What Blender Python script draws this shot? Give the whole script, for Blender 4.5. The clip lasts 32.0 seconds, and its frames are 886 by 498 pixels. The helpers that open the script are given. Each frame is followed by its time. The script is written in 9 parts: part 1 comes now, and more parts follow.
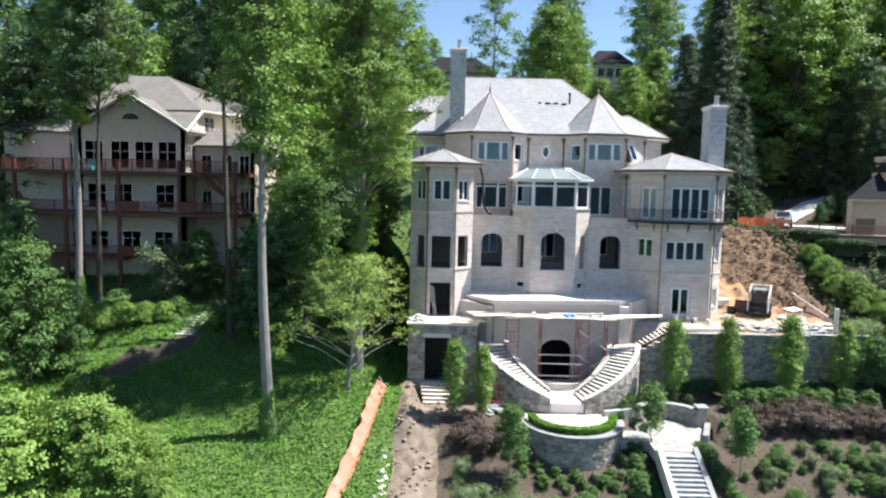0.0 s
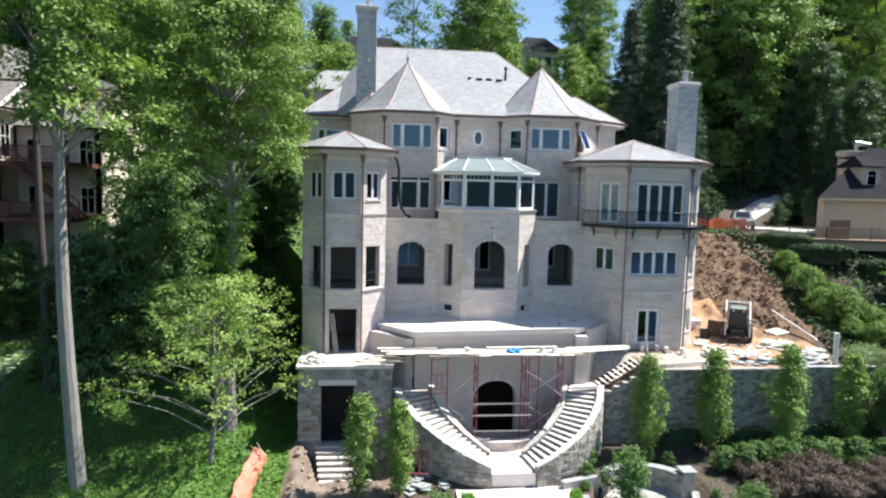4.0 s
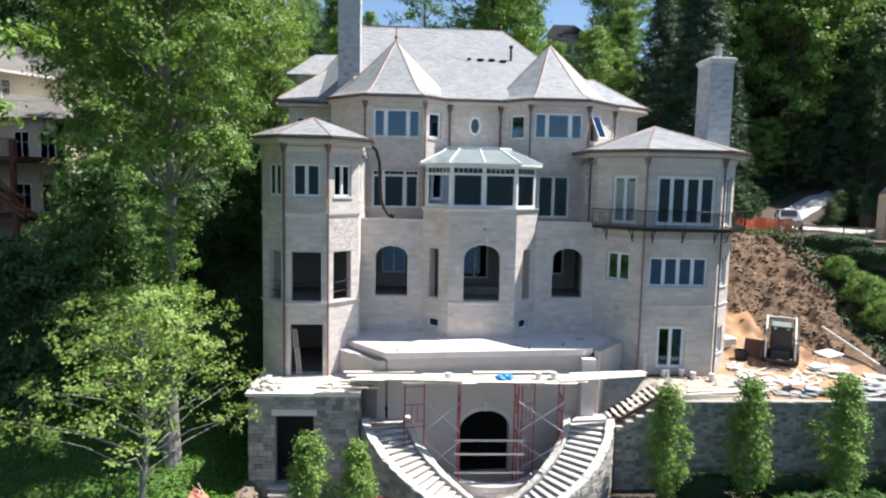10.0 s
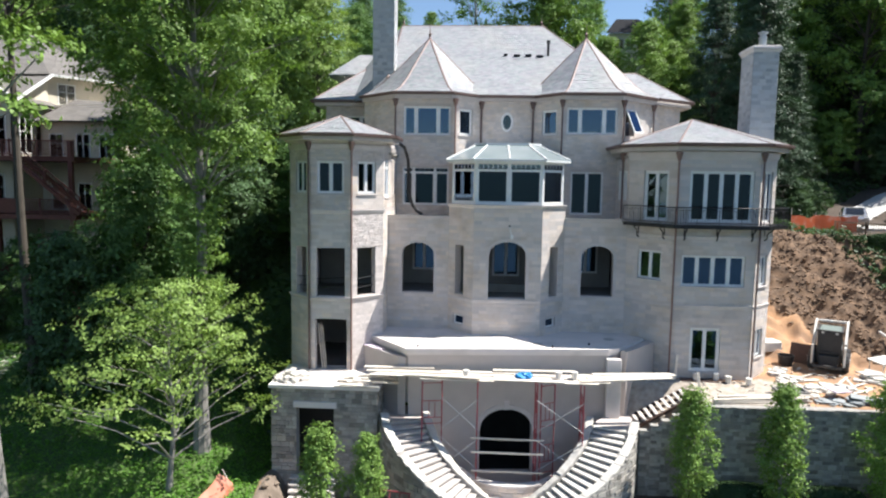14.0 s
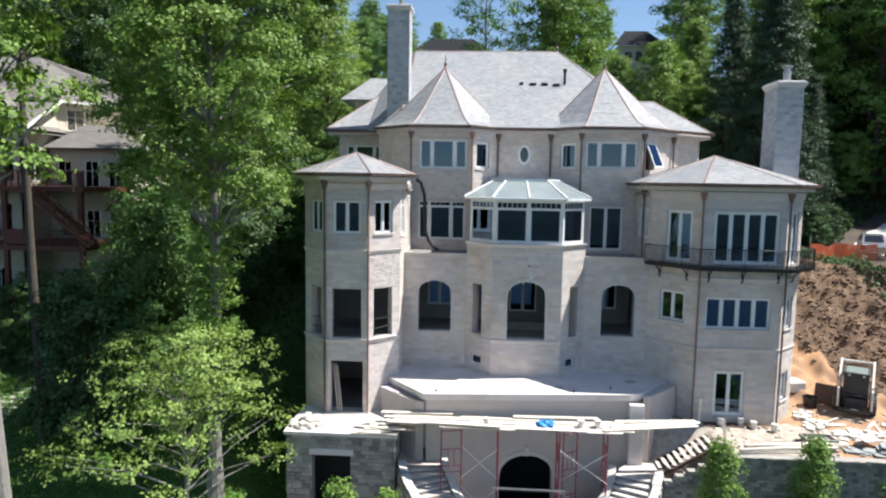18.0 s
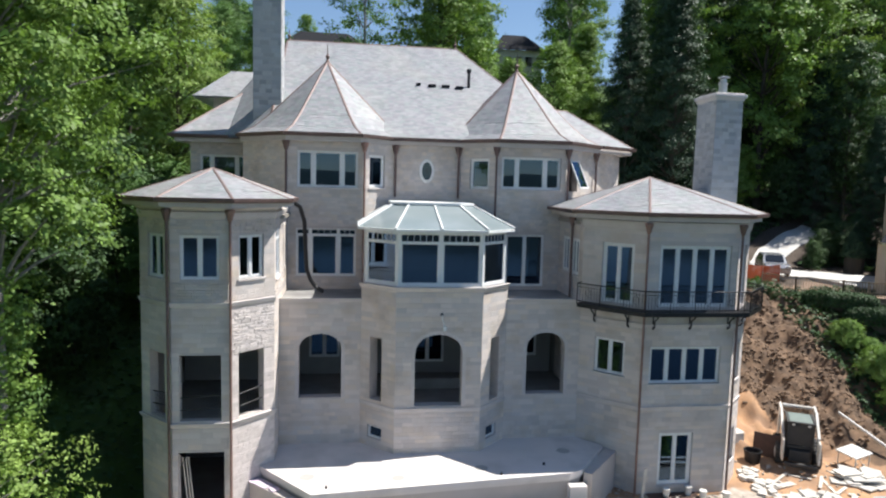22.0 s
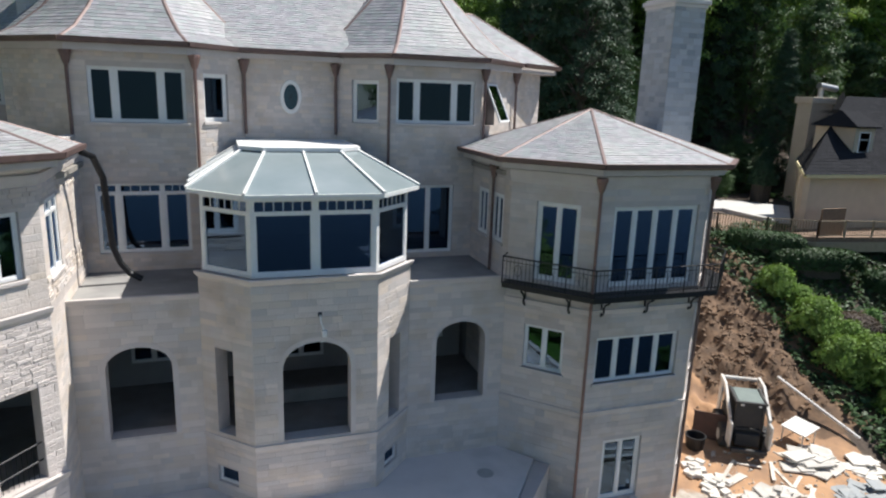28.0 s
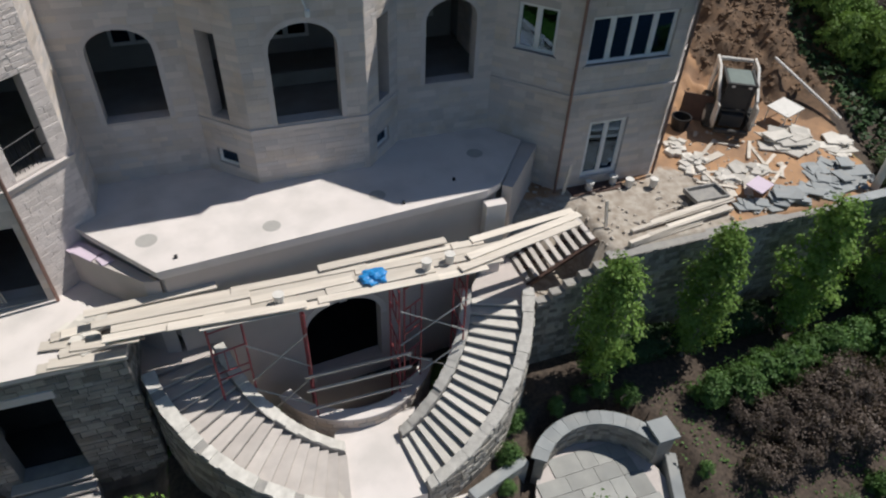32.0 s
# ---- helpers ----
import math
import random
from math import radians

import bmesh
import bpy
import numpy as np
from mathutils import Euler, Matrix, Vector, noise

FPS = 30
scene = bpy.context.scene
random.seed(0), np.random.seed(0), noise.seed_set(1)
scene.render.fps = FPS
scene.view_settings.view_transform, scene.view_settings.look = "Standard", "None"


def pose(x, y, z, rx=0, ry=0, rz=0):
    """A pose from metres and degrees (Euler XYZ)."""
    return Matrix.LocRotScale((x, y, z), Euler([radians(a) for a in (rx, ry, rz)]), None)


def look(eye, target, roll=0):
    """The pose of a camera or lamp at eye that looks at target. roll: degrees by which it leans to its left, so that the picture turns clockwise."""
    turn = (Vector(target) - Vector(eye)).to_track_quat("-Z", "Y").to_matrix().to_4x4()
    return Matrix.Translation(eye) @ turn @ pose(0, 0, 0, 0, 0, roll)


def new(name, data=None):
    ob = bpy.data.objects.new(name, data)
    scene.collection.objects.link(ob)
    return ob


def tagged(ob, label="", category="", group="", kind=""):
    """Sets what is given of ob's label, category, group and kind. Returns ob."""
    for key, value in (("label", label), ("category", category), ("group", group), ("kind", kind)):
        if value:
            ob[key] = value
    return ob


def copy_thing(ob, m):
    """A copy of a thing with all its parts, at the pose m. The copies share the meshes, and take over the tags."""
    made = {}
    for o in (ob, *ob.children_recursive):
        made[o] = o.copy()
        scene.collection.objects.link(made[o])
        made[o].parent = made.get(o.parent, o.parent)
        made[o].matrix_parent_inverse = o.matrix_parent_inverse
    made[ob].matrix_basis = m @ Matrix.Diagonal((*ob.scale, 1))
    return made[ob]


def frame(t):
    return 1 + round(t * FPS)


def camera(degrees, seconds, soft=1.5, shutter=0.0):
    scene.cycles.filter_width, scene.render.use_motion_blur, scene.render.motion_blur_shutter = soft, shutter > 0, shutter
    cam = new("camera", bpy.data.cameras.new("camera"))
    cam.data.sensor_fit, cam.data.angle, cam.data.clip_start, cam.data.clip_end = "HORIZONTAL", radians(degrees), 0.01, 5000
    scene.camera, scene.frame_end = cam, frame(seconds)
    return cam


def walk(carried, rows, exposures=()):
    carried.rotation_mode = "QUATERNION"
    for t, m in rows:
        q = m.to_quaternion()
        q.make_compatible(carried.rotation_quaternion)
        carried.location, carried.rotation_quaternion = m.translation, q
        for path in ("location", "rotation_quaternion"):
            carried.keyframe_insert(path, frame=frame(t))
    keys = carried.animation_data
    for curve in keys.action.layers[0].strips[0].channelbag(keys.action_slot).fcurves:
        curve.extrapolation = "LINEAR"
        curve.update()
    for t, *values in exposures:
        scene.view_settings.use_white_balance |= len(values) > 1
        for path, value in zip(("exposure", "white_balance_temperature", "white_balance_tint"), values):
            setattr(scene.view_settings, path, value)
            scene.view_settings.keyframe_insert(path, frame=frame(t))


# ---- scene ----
cam = camera(68.0, 32.0, soft=2.2)
PATH = [
    (0, (7.047, 8.433, 16.957), (7.031, 10.423, 16.764), 1.2),
    (0.5, (7.009, 9.803, 16.883), (7.001, 11.794, 16.69), 1.2),
    (1, (7.233, 11.56, 16.787), (7.223, 13.551, 16.596), 1.2),
    (1.5, (7.451, 13.532, 16.713), (7.441, 15.523, 16.524), 1.1),
    (2, (7.401, 15.734, 16.812), (7.404, 17.724, 16.617), 1.2),
    (2.5, (7.826, 17.72, 16.674), (7.918, 19.708, 16.485), 1.1),
    (3, (7.804, 19.683, 16.639), (7.983, 21.666, 16.452), 1.2),
    (3.5, (7.92, 21.036, 16.727), (8.128, 23.016, 16.535), 1.3),
    (5.5, (8.608, 22.262, 16.626), (8.855, 24.237, 16.432), 1.4),
    (6, (8.859, 23.02, 16.632), (9.112, 24.994, 16.436), 1.3),
    (6.5, (9.177, 23.841, 16.651), (9.43, 25.815, 16.452), 1.3),
    (7, (9.341, 24.75, 16.59), (9.602, 26.723, 16.394), 1.3),
    (7.5, (9.606, 25.57, 16.627), (9.869, 27.543, 16.429), 1.3),
    (8, (10.21, 26.188, 16.657), (10.573, 28.145, 16.461), 1.5),
    (8.5, (10.524, 26.736, 16.594), (11.049, 28.657, 16.403), 1.6),
    (9, (10.83, 27.173, 16.541), (11.368, 29.09, 16.352), 1.5),
    (9.5, (11.08, 27.431, 16.482), (11.369, 29.401, 16.29), 1.2),
    (10, (11.846, 27.559, 16.618), (11.948, 29.546, 16.415), 1.2),
    (10.5, (12.392, 27.707, 16.627), (12.448, 29.696, 16.421), 1.1),
    (11, (12.993, 27.757, 16.698), (12.961, 29.746, 16.487), 1.0),
    (11.5, (13.575, 27.733, 16.686), (13.513, 29.721, 16.474), 1.0),
    (12, (14.147, 27.705, 16.632), (14.064, 29.692, 16.421), 1.0),
    (12.5, (14.391, 27.652, 16.601), (14.296, 29.639, 16.39), 0.9),
    (13, (14.467, 27.61, 16.493), (14.361, 29.596, 16.286), 1.0),
    (13.5, (14.484, 27.596, 16.475), (14.372, 29.582, 16.268), 0.9),
    (14, (14.472, 27.653, 16.456), (14.356, 29.639, 16.25), 0.9),
    (14.5, (14.355, 27.671, 16.673), (14.241, 29.657, 16.468), 0.9),
    (16.5, (14.074, 27.492, 18.154), (13.955, 29.478, 17.949), 1.0),
    (17, (14.011, 27.589, 18.23), (13.887, 29.574, 18.025), 1.0),
    (17.5, (13.773, 27.922, 18.297), (13.65, 29.908, 18.092), 1.0),
    (18, (13.535, 28.537, 18.424), (13.412, 30.523, 18.223), 1.0),
    (18.5, (13.278, 29.296, 18.73), (13.229, 31.285, 18.527), 1.2),
    (19, (12.988, 30.172, 18.942), (13.099, 32.158, 18.736), 1.4),
    (19.5, (12.697, 31.162, 19.014), (12.868, 33.145, 18.815), 1.4),
    (20, (12.542, 32.223, 19.085), (12.748, 34.203, 18.889), 1.4),
    (20.5, (12.403, 33.315, 19.206), (12.631, 35.292, 19.009), 1.4),
    (21, (12.284, 34.371, 19.253), (12.527, 36.346, 19.059), 1.4),
    (21.5, (12.221, 35.415, 19.403), (12.475, 37.389, 19.209), 1.5),
    (22, (12.155, 36.419, 19.51), (12.43, 38.391, 19.319), 1.5),
    (22.5, (12.136, 37.39, 19.677), (12.422, 39.36, 19.486), 1.5),
    (23, (12.109, 38.355, 19.842), (12.403, 40.324, 19.654), 1.6),
    (23.5, (12.152, 39.236, 19.909), (12.451, 41.205, 19.724), 1.6),
    (24, (12.255, 40.091, 20.016), (12.555, 42.058, 19.818), 1.6),
    (24.5, (12.374, 40.897, 20.146), (12.675, 42.851, 19.844), 1.6),
    (25, (12.388, 41.718, 20.342), (12.711, 43.639, 19.888), 1.7),
    (25.5, (12.424, 42.488, 20.457), (12.811, 44.394, 19.992), 1.9),
    (26, (12.55, 43.189, 20.566), (13.052, 45.068, 20.102), 2.0),
    (26.5, (12.839, 43.883, 20.535), (13.417, 45.742, 20.077), 2.0),
    (28.5, (13.458, 45.175, 20.574), (14.094, 47.013, 20.108), 2.0),
    (29, (13.528, 45.115, 20.581), (14.166, 46.948, 20.1), 1.9),
    (29.5, (13.576, 45.06, 20.63), (14.213, 46.871, 20.071), 1.9),
    (30, (13.509, 45.151, 20.763), (14.129, 46.842, 19.895), 2.2),
    (30.5, (13.517, 45.14, 20.64), (14.082, 46.64, 19.444), 2.7),
    (31, (13.522, 45.169, 20.592), (14.047, 46.54, 19.234), 2.7),
    (31.5, (13.526, 45.132, 20.56), (14.045, 46.49, 19.186), 2.8),
    (32, (13.5, 45.103, 20.611), (14.039, 46.524, 19.312), 2.6),
]
walk(cam, [(t, look(eye, target, roll)) for t, eye, target, roll in PATH],
     exposures=[(0, 1.27), (3, 1.21), (6, 1.15), (9, 1.11), (16.5, 1.01), (20, 0.91), (23, 0.76), (25, 0.70), (26, 0.56), (28.5, 0.56), (29, 0.54), (30, 0.18), (31, -0.10), (32, -0.18)])


# ---------- world, sun, exposure ----------
SUN = Vector((0.60, 0.092, 1.0)).normalized()
world = bpy.data.worlds.new("sky")
scene.world = world
world.use_nodes = True
wn = world.node_tree
sky = wn.nodes.new("ShaderNodeTexSky")
sky.sky_type, sky.sun_disc = "NISHITA", False
sky.sun_elevation = math.asin(SUN.z)
sky.sun_rotation = math.atan2(SUN.x, SUN.y)
sky.air_density, sky.dust_density, sky.ozone_density = 1.0, 0.05, 3.5
wn.links.new(sky.outputs[0], wn.nodes["Background"].inputs[0])
wn.nodes["Background"].inputs[1].default_value = 0.076
sun = new("sun", bpy.data.lights.new("sun", "SUN"))
sun.data.energy, sun.data.angle, sun.data.color = 5.0, radians(0.55), (1.0, 0.965, 0.915)
sun.matrix_world = look((0, 0, 60), Vector((0, 0, 60)) - SUN)


# ---------- materials ----------
def mat(name, base, second=None, scale=3.0, mix=0.5, rough=0.8, metal=0.0, bump=0.0, bscale=40.0,
        island=0.0, rand=0.0, stain=None, sscale=0.4, samount=0.3, spec=0.5, stretch=(1, 1, 1), tints=()):
    """Two-scale noise colour, optional per-piece variation, optional large stains, and fine relief."""
    m = bpy.data.materials.new(name)
    m.use_nodes = True
    nt, b = m.node_tree, m.node_tree.nodes["Principled BSDF"]
    N, L = nt.nodes.new, nt.links.new
    co = N("ShaderNodeTexCoord").outputs["Object"]
    if stretch != (1, 1, 1):
        mp = N("ShaderNodeMapping")
        mp.inputs["Scale"].default_value = stretch
        L(co, mp.inputs[0])
        co = mp.outputs[0]

    def noise_tex(s, detail=5.0):
        n = N("ShaderNodeTexNoise")
        n.inputs["Scale"].default_value, n.inputs["Detail"].default_value = s, detail
        L(co, n.inputs["Vector"])
        return n.outputs["Fac"]

    def blend(fac, a, c, kind="MIX"):
        x = N("ShaderNodeMix")
        x.data_type, x.blend_type = "RGBA", kind
        for v, i in ((fac, 0), (a, 6), (c, 7)):
            if isinstance(v, (tuple, float, int)):
                x.inputs[i].default_value = v if isinstance(v, (float, int)) else (*v, 1)
            else:
                L(v, x.inputs[i])
        return x.outputs[2]

    def ramp(v, lo, hi):
        r = N("ShaderNodeMapRange")
        r.inputs[1].default_value, r.inputs[2].default_value = lo, hi
        L(v, r.inputs[0])
        return r.outputs[0]

    second = second or tuple(c * 0.75 for c in base)
    col = blend(ramp(noise_tex(scale), 0.5 - mix / 2, 0.5 + mix / 2), base, second)
    if tints:
        w, q = N("ShaderNodeTexWhiteNoise"), N("ShaderNodeValToRGB")
        w.noise_dimensions = "1D"
        L(N("ShaderNodeNewGeometry").outputs["Random Per Island"], w.inputs["W"])
        q.color_ramp.interpolation = "CONSTANT"
        for i, c in enumerate(tints):
            el = q.color_ramp.elements[i] if i < 2 else q.color_ramp.elements.new(i / len(tints))
            el.position, el.color = i / len(tints), (*c, 1)
        L(w.outputs["Value"], q.inputs[0])
        col = blend(0.6, col, q.outputs[0])
    if stain:
        f = N("ShaderNodeMath")
        f.operation = "MULTIPLY"
        L(ramp(noise_tex(sscale), 0.48, 0.7), f.inputs[0])
        f.inputs[1].default_value = samount
        col = blend(f.outputs[0], col, stain)
    for amount, sock in ((island, ("ShaderNodeNewGeometry", "Random Per Island")), (rand, ("ShaderNodeObjectInfo", "Random"))):
        if amount:
            r = N("ShaderNodeMapRange")
            r.inputs[3].default_value, r.inputs[4].default_value = 1 - amount, 1 + amount
            L(N(sock[0]).outputs[sock[1]], r.inputs[0])
            h = N("ShaderNodeHueSaturation")
            L(r.outputs[0], h.inputs["Value"])
            L(col, h.inputs["Color"])
            col = h.outputs[0]
    L(col, b.inputs["Base Color"])
    b.inputs["Roughness"].default_value, b.inputs["Metallic"].default_value = rough, metal
    b.inputs["Specular IOR Level"].default_value = spec
    if bump:
        bp = N("ShaderNodeBump")
        bp.inputs["Strength"].default_value, bp.inputs["Distance"].default_value = min(1, bump), 0.02 * max(1, bump)
        L(noise_tex(bscale, 8.0), bp.inputs["Height"])
        L(bp.outputs[0], b.inputs["Normal"])
    return m


def leaf_mat(name, a, b2, trans=0.35):
    """Leaves: colour differs from leaf to leaf and tree to tree, and light shines through."""
    m = mat(name, a, b2, scale=0.9, mix=0.5, rough=0.5, island=0.3, rand=0.14, spec=0.16)
    nt = m.node_tree
    p = nt.nodes["Principled BSDF"]
    t = nt.nodes.new("ShaderNodeBsdfTranslucent")
    src = p.inputs["Base Color"].links[0].from_socket
    g = nt.nodes.new("ShaderNodeMix")
    g.data_type, g.blend_type = "RGBA", "MULTIPLY"
    g.inputs[0].default_value = 1.0
    g.inputs[7].default_value = (1.12, 1.2, 0.7, 1)
    nt.links.new(src, g.inputs[6])
    nt.links.new(g.outputs[2], t.inputs[0])
    mx = nt.nodes.new("ShaderNodeMixShader")
    mx.inputs[0].default_value = trans
    nt.links.new(p.outputs[0], mx.inputs[1])
    nt.links.new(t.outputs[0], mx.inputs[2])
    nt.links.new(mx.outputs[0], nt.nodes["Material Output"].inputs[0])
    return m


def glass_mat(name, tint=(0.6, 0.68, 0.7), gloss=0.06):
    m = bpy.data.materials.new(name)
    m.use_nodes = True
    nt = m.node_tree
    nt.nodes.remove(nt.nodes["Principled BSDF"])
    N, L = nt.nodes.new, nt.links.new
    tr, gl, fr, mx, ad = N("ShaderNodeBsdfTransparent"), N("ShaderNodeBsdfGlossy"), N("ShaderNodeFresnel"), N("ShaderNodeMixShader"), N("ShaderNodeMath")
    tr.inputs[0].default_value = (*tint, 1)
    gl.inputs["Roughness"].default_value = 0.015
    gl.inputs["Color"].default_value = (0.44, 0.66, 0.98, 1)
    fr.inputs[0].default_value = 1.5
    ad.operation, ad.use_clamp = "ADD", True
    ad.inputs[1].default_value = gloss
    L(fr.outputs[0], ad.inputs[0])
    L(ad.outputs[0], mx.inputs[0])
    L(tr.outputs[0], mx.inputs[1])
    L(gl.outputs[0], mx.inputs[2])
    L(mx.outputs[0], nt.nodes["Material Output"].inputs[0])
    return m


M_LIME = mat("limestone", (0.640, 0.572, 0.528), (0.539, 0.478, 0.442), scale=2.2, mix=0.7, rough=0.88, bump=0.8, bscale=24, island=0.09, tints=((0.603, 0.54, 0.491), (0.644, 0.575, 0.517), (0.563, 0.525, 0.491), (0.658, 0.565, 0.466), (0.533, 0.50, 0.477), (0.629, 0.56, 0.511)), stain=(0.462, 0.38, 0.300), sscale=0.8, samount=0.6)
M_LIME_PIECE = mat("limestone_block", (0.659, 0.597, 0.561), (0.550, 0.488, 0.453), scale=3, mix=0.7, rough=0.88, bump=0.9, bscale=22, rand=0.13)
M_LIME_SMOOTH = mat("limestone_dressed", (0.620, 0.567, 0.539), (0.539, 0.488, 0.463), scale=1.6, rough=0.82, bump=0.25, bscale=60, stain=(0.422, 0.38, 0.331), sscale=0.6, samount=0.35)
M_MORTAR = mat("mortar", (0.550, 0.497, 0.463), (0.469, 0.423, 0.399), scale=5, rough=0.95, bump=0.4, bscale=80)
M_STUCCO = mat("stucco", (0.550, 0.488, 0.453), (0.479, 0.428, 0.399), scale=1.2, rough=0.9, bump=0.25, bscale=90, stain=(0.402, 0.37, 0.331), sscale=0.5, samount=0.4)
M_CONC = mat("fresh_concrete", (0.715, 0.657, 0.623), (0.641, 0.587, 0.553), scale=1.1, rough=0.85, bump=0.15, bscale=70, stain=(0.462, 0.44, 0.411), sscale=0.55, samount=0.45)
M_SLATE = mat("slate", (0.32, 0.325, 0.34), (0.24, 0.25, 0.262), scale=1.3, rough=0.55, bump=0.3, bscale=30, island=0.14, tints=((0.31, 0.30, 0.325), (0.27, 0.305, 0.30), (0.36, 0.345, 0.36), (0.29, 0.325, 0.315), (0.33, 0.315, 0.33)), stain=(0.40, 0.385, 0.35), sscale=0.35, samount=0.4)
M_COPPER = mat("copper", (0.21, 0.135, 0.118), (0.14, 0.098, 0.09), scale=4, rough=0.55, metal=0.45, bump=0.1, stain=(0.12, 0.08, 0.07), sscale=1.2, samount=0.5)
M_COPPER_BRIGHT = mat("new_copper", (0.33, 0.205, 0.17), (0.25, 0.155, 0.13), scale=3, rough=0.5, metal=0.5)
M_RIDGE = mat("weathered_ridge_copper", (0.23, 0.165, 0.15), (0.17, 0.12, 0.11), scale=3, rough=0.6, metal=0.25)
M_CHIM = mat("grey_limestone", (0.50, 0.50, 0.50), (0.40, 0.41, 0.42), scale=2.2, mix=0.7, rough=0.88, bump=0.8, bscale=24, island=0.12, tints=((0.52, 0.51, 0.50), (0.50, 0.51, 0.52), (0.54, 0.53, 0.51), (0.50, 0.505, 0.51), (0.36, 0.37, 0.385), (0.53, 0.53, 0.53)))
# Concrete deck grey, with the shadow lying on the decks mixed in.
M_DECK_SHADE = mat("deck_shade_grey", (0.28, 0.275, 0.265), (0.20, 0.195, 0.19), scale=1.2, rough=0.85, stain=(0.34, 0.33, 0.31), sscale=0.7, samount=0.7)
M_WHITE = mat("white_paint", (0.80, 0.80, 0.78), (0.74, 0.74, 0.72), scale=6, rough=0.45)
M_GLASS = glass_mat("window_glass", (0.13, 0.17, 0.23), 0.085)
M_GLASS_ROOF = mat("conservatory_glass", (0.27, 0.31, 0.315), (0.20, 0.245, 0.25), scale=0.8, rough=0.18, spec=0.6)
# Near-black colour that paints in the darkness of unlit rooms.
M_ROOM_SHADE = mat("room_shade", (0.055, 0.05, 0.047), (0.035, 0.032, 0.03), scale=1.5, rough=0.95)
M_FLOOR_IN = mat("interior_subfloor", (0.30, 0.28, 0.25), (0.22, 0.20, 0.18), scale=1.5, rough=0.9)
M_IRON = mat("black_iron", (0.022, 0.022, 0.025), (0.03, 0.03, 0.032), scale=9, rough=0.45, metal=0.6)
M_RUBBLE_PIECE = mat("rubble_block", (0.385, 0.355, 0.315), (0.245, 0.23, 0.21), scale=1.8, mix=0.5, rough=0.9, bump=1.0, bscale=14, rand=0.4, stain=(0.34, 0.28, 0.22), sscale=1.6, samount=0.6)
M_RUBBLE = mat("rubble_stone", (0.365, 0.34, 0.305), (0.23, 0.22, 0.20), scale=1.8, mix=0.5, rough=0.9, bump=1.0, bscale=14, island=0.42, stain=(0.34, 0.29, 0.23), sscale=1.6, samount=0.6)
M_RUBBLE_MORTAR = mat("rubble_mortar", (0.36, 0.34, 0.305), (0.26, 0.25, 0.24), scale=4, rough=0.95, bump=0.5, bscale=40)
M_CAP = mat("bluestone", (0.30, 0.315, 0.315), (0.22, 0.235, 0.24), scale=1.5, rough=0.75, bump=0.2, bscale=30, island=0.15, rand=0.12, stain=(0.42, 0.40, 0.36), sscale=0.9, samount=0.5)
M_PATIO = mat("patio_flagstone", (0.35, 0.345, 0.32), (0.255, 0.255, 0.24), scale=1.5, rough=0.8, bump=0.2, bscale=30, rand=0.16, stain=(0.27, 0.28, 0.27), sscale=0.9, samount=0.5)
M_STEP = mat("step_stone", (0.543, 0.497, 0.458), (0.439, 0.398, 0.368), scale=2, rough=0.85, bump=0.4, bscale=30, island=0.1, rand=0.12)
M_PLANK = mat("weathered_plank", (0.66, 0.60, 0.52), (0.52, 0.46, 0.39), scale=3, rough=0.8, bump=0.3, bscale=40, rand=0.18, island=0.12, stretch=(0.3, 3, 3))
M_SCAF = mat("red_scaffold_paint", (0.36, 0.055, 0.07), (0.26, 0.045, 0.055), scale=8, rough=0.5, stain=(0.12, 0.06, 0.045), sscale=5, samount=0.5)
M_GALV = mat("galvanised_steel", (0.55, 0.54, 0.52), (0.42, 0.42, 0.41), scale=8, rough=0.4, metal=0.7)
M_BLUE = mat("blue_tarp", (0.02, 0.27, 0.62), (0.015, 0.20, 0.50), scale=5, rough=0.45, bump=0.5, bscale=12)
M_BUCKET = mat("white_plastic", (0.72, 0.69, 0.64), (0.62, 0.59, 0.54), scale=6, rough=0.5)
M_ORANGE = mat("orange_mesh_plastic", (0.62, 0.11, 0.03), (0.50, 0.10, 0.04), scale=3, rough=0.6, stain=(0.70, 0.45, 0.35), sscale=1.5, samount=0.5)
M_BARK = mat("pale_bark", (0.30, 0.28, 0.26), (0.19, 0.175, 0.16), scale=3, rough=0.95, bump=0.9, bscale=14, stretch=(2.5, 2.5, 0.5))
M_BARK_DARK = mat("dark_bark", (0.09, 0.075, 0.06), (0.06, 0.05, 0.04), scale=4, rough=0.95, bump=0.8, bscale=16, stretch=(2.5, 2.5, 0.5))
M_LEAF = leaf_mat("leaf_green", (0.150, 0.258, 0.084), (0.095, 0.175, 0.057), 0.33)
M_LEAF_LIGHT = leaf_mat("leaf_light", (0.235, 0.355, 0.085), (0.130, 0.222, 0.055), 0.29)
M_LEAF_YELLOW = leaf_mat("leaf_yellow_green", (0.275, 0.375, 0.100), (0.180, 0.275, 0.075), 0.32)
M_LEAF_DARK = leaf_mat("leaf_dark", (0.092, 0.160, 0.067), (0.055, 0.100, 0.043), 0.25)
M_CONIFER = leaf_mat("conifer_green", (0.060, 0.108, 0.058), (0.038, 0.072, 0.040), 0.15)
M_PLUM = leaf_mat("plum_leaf", (0.15, 0.115, 0.095), (0.10, 0.08, 0.068), 0.2)
# Hedge green darkened to carry the shade of the eastern slope.
M_HEDGE_SHADE = leaf_mat("clipped_hedge_shade", (0.050, 0.092, 0.036), (0.030, 0.058, 0.023), 0.12)
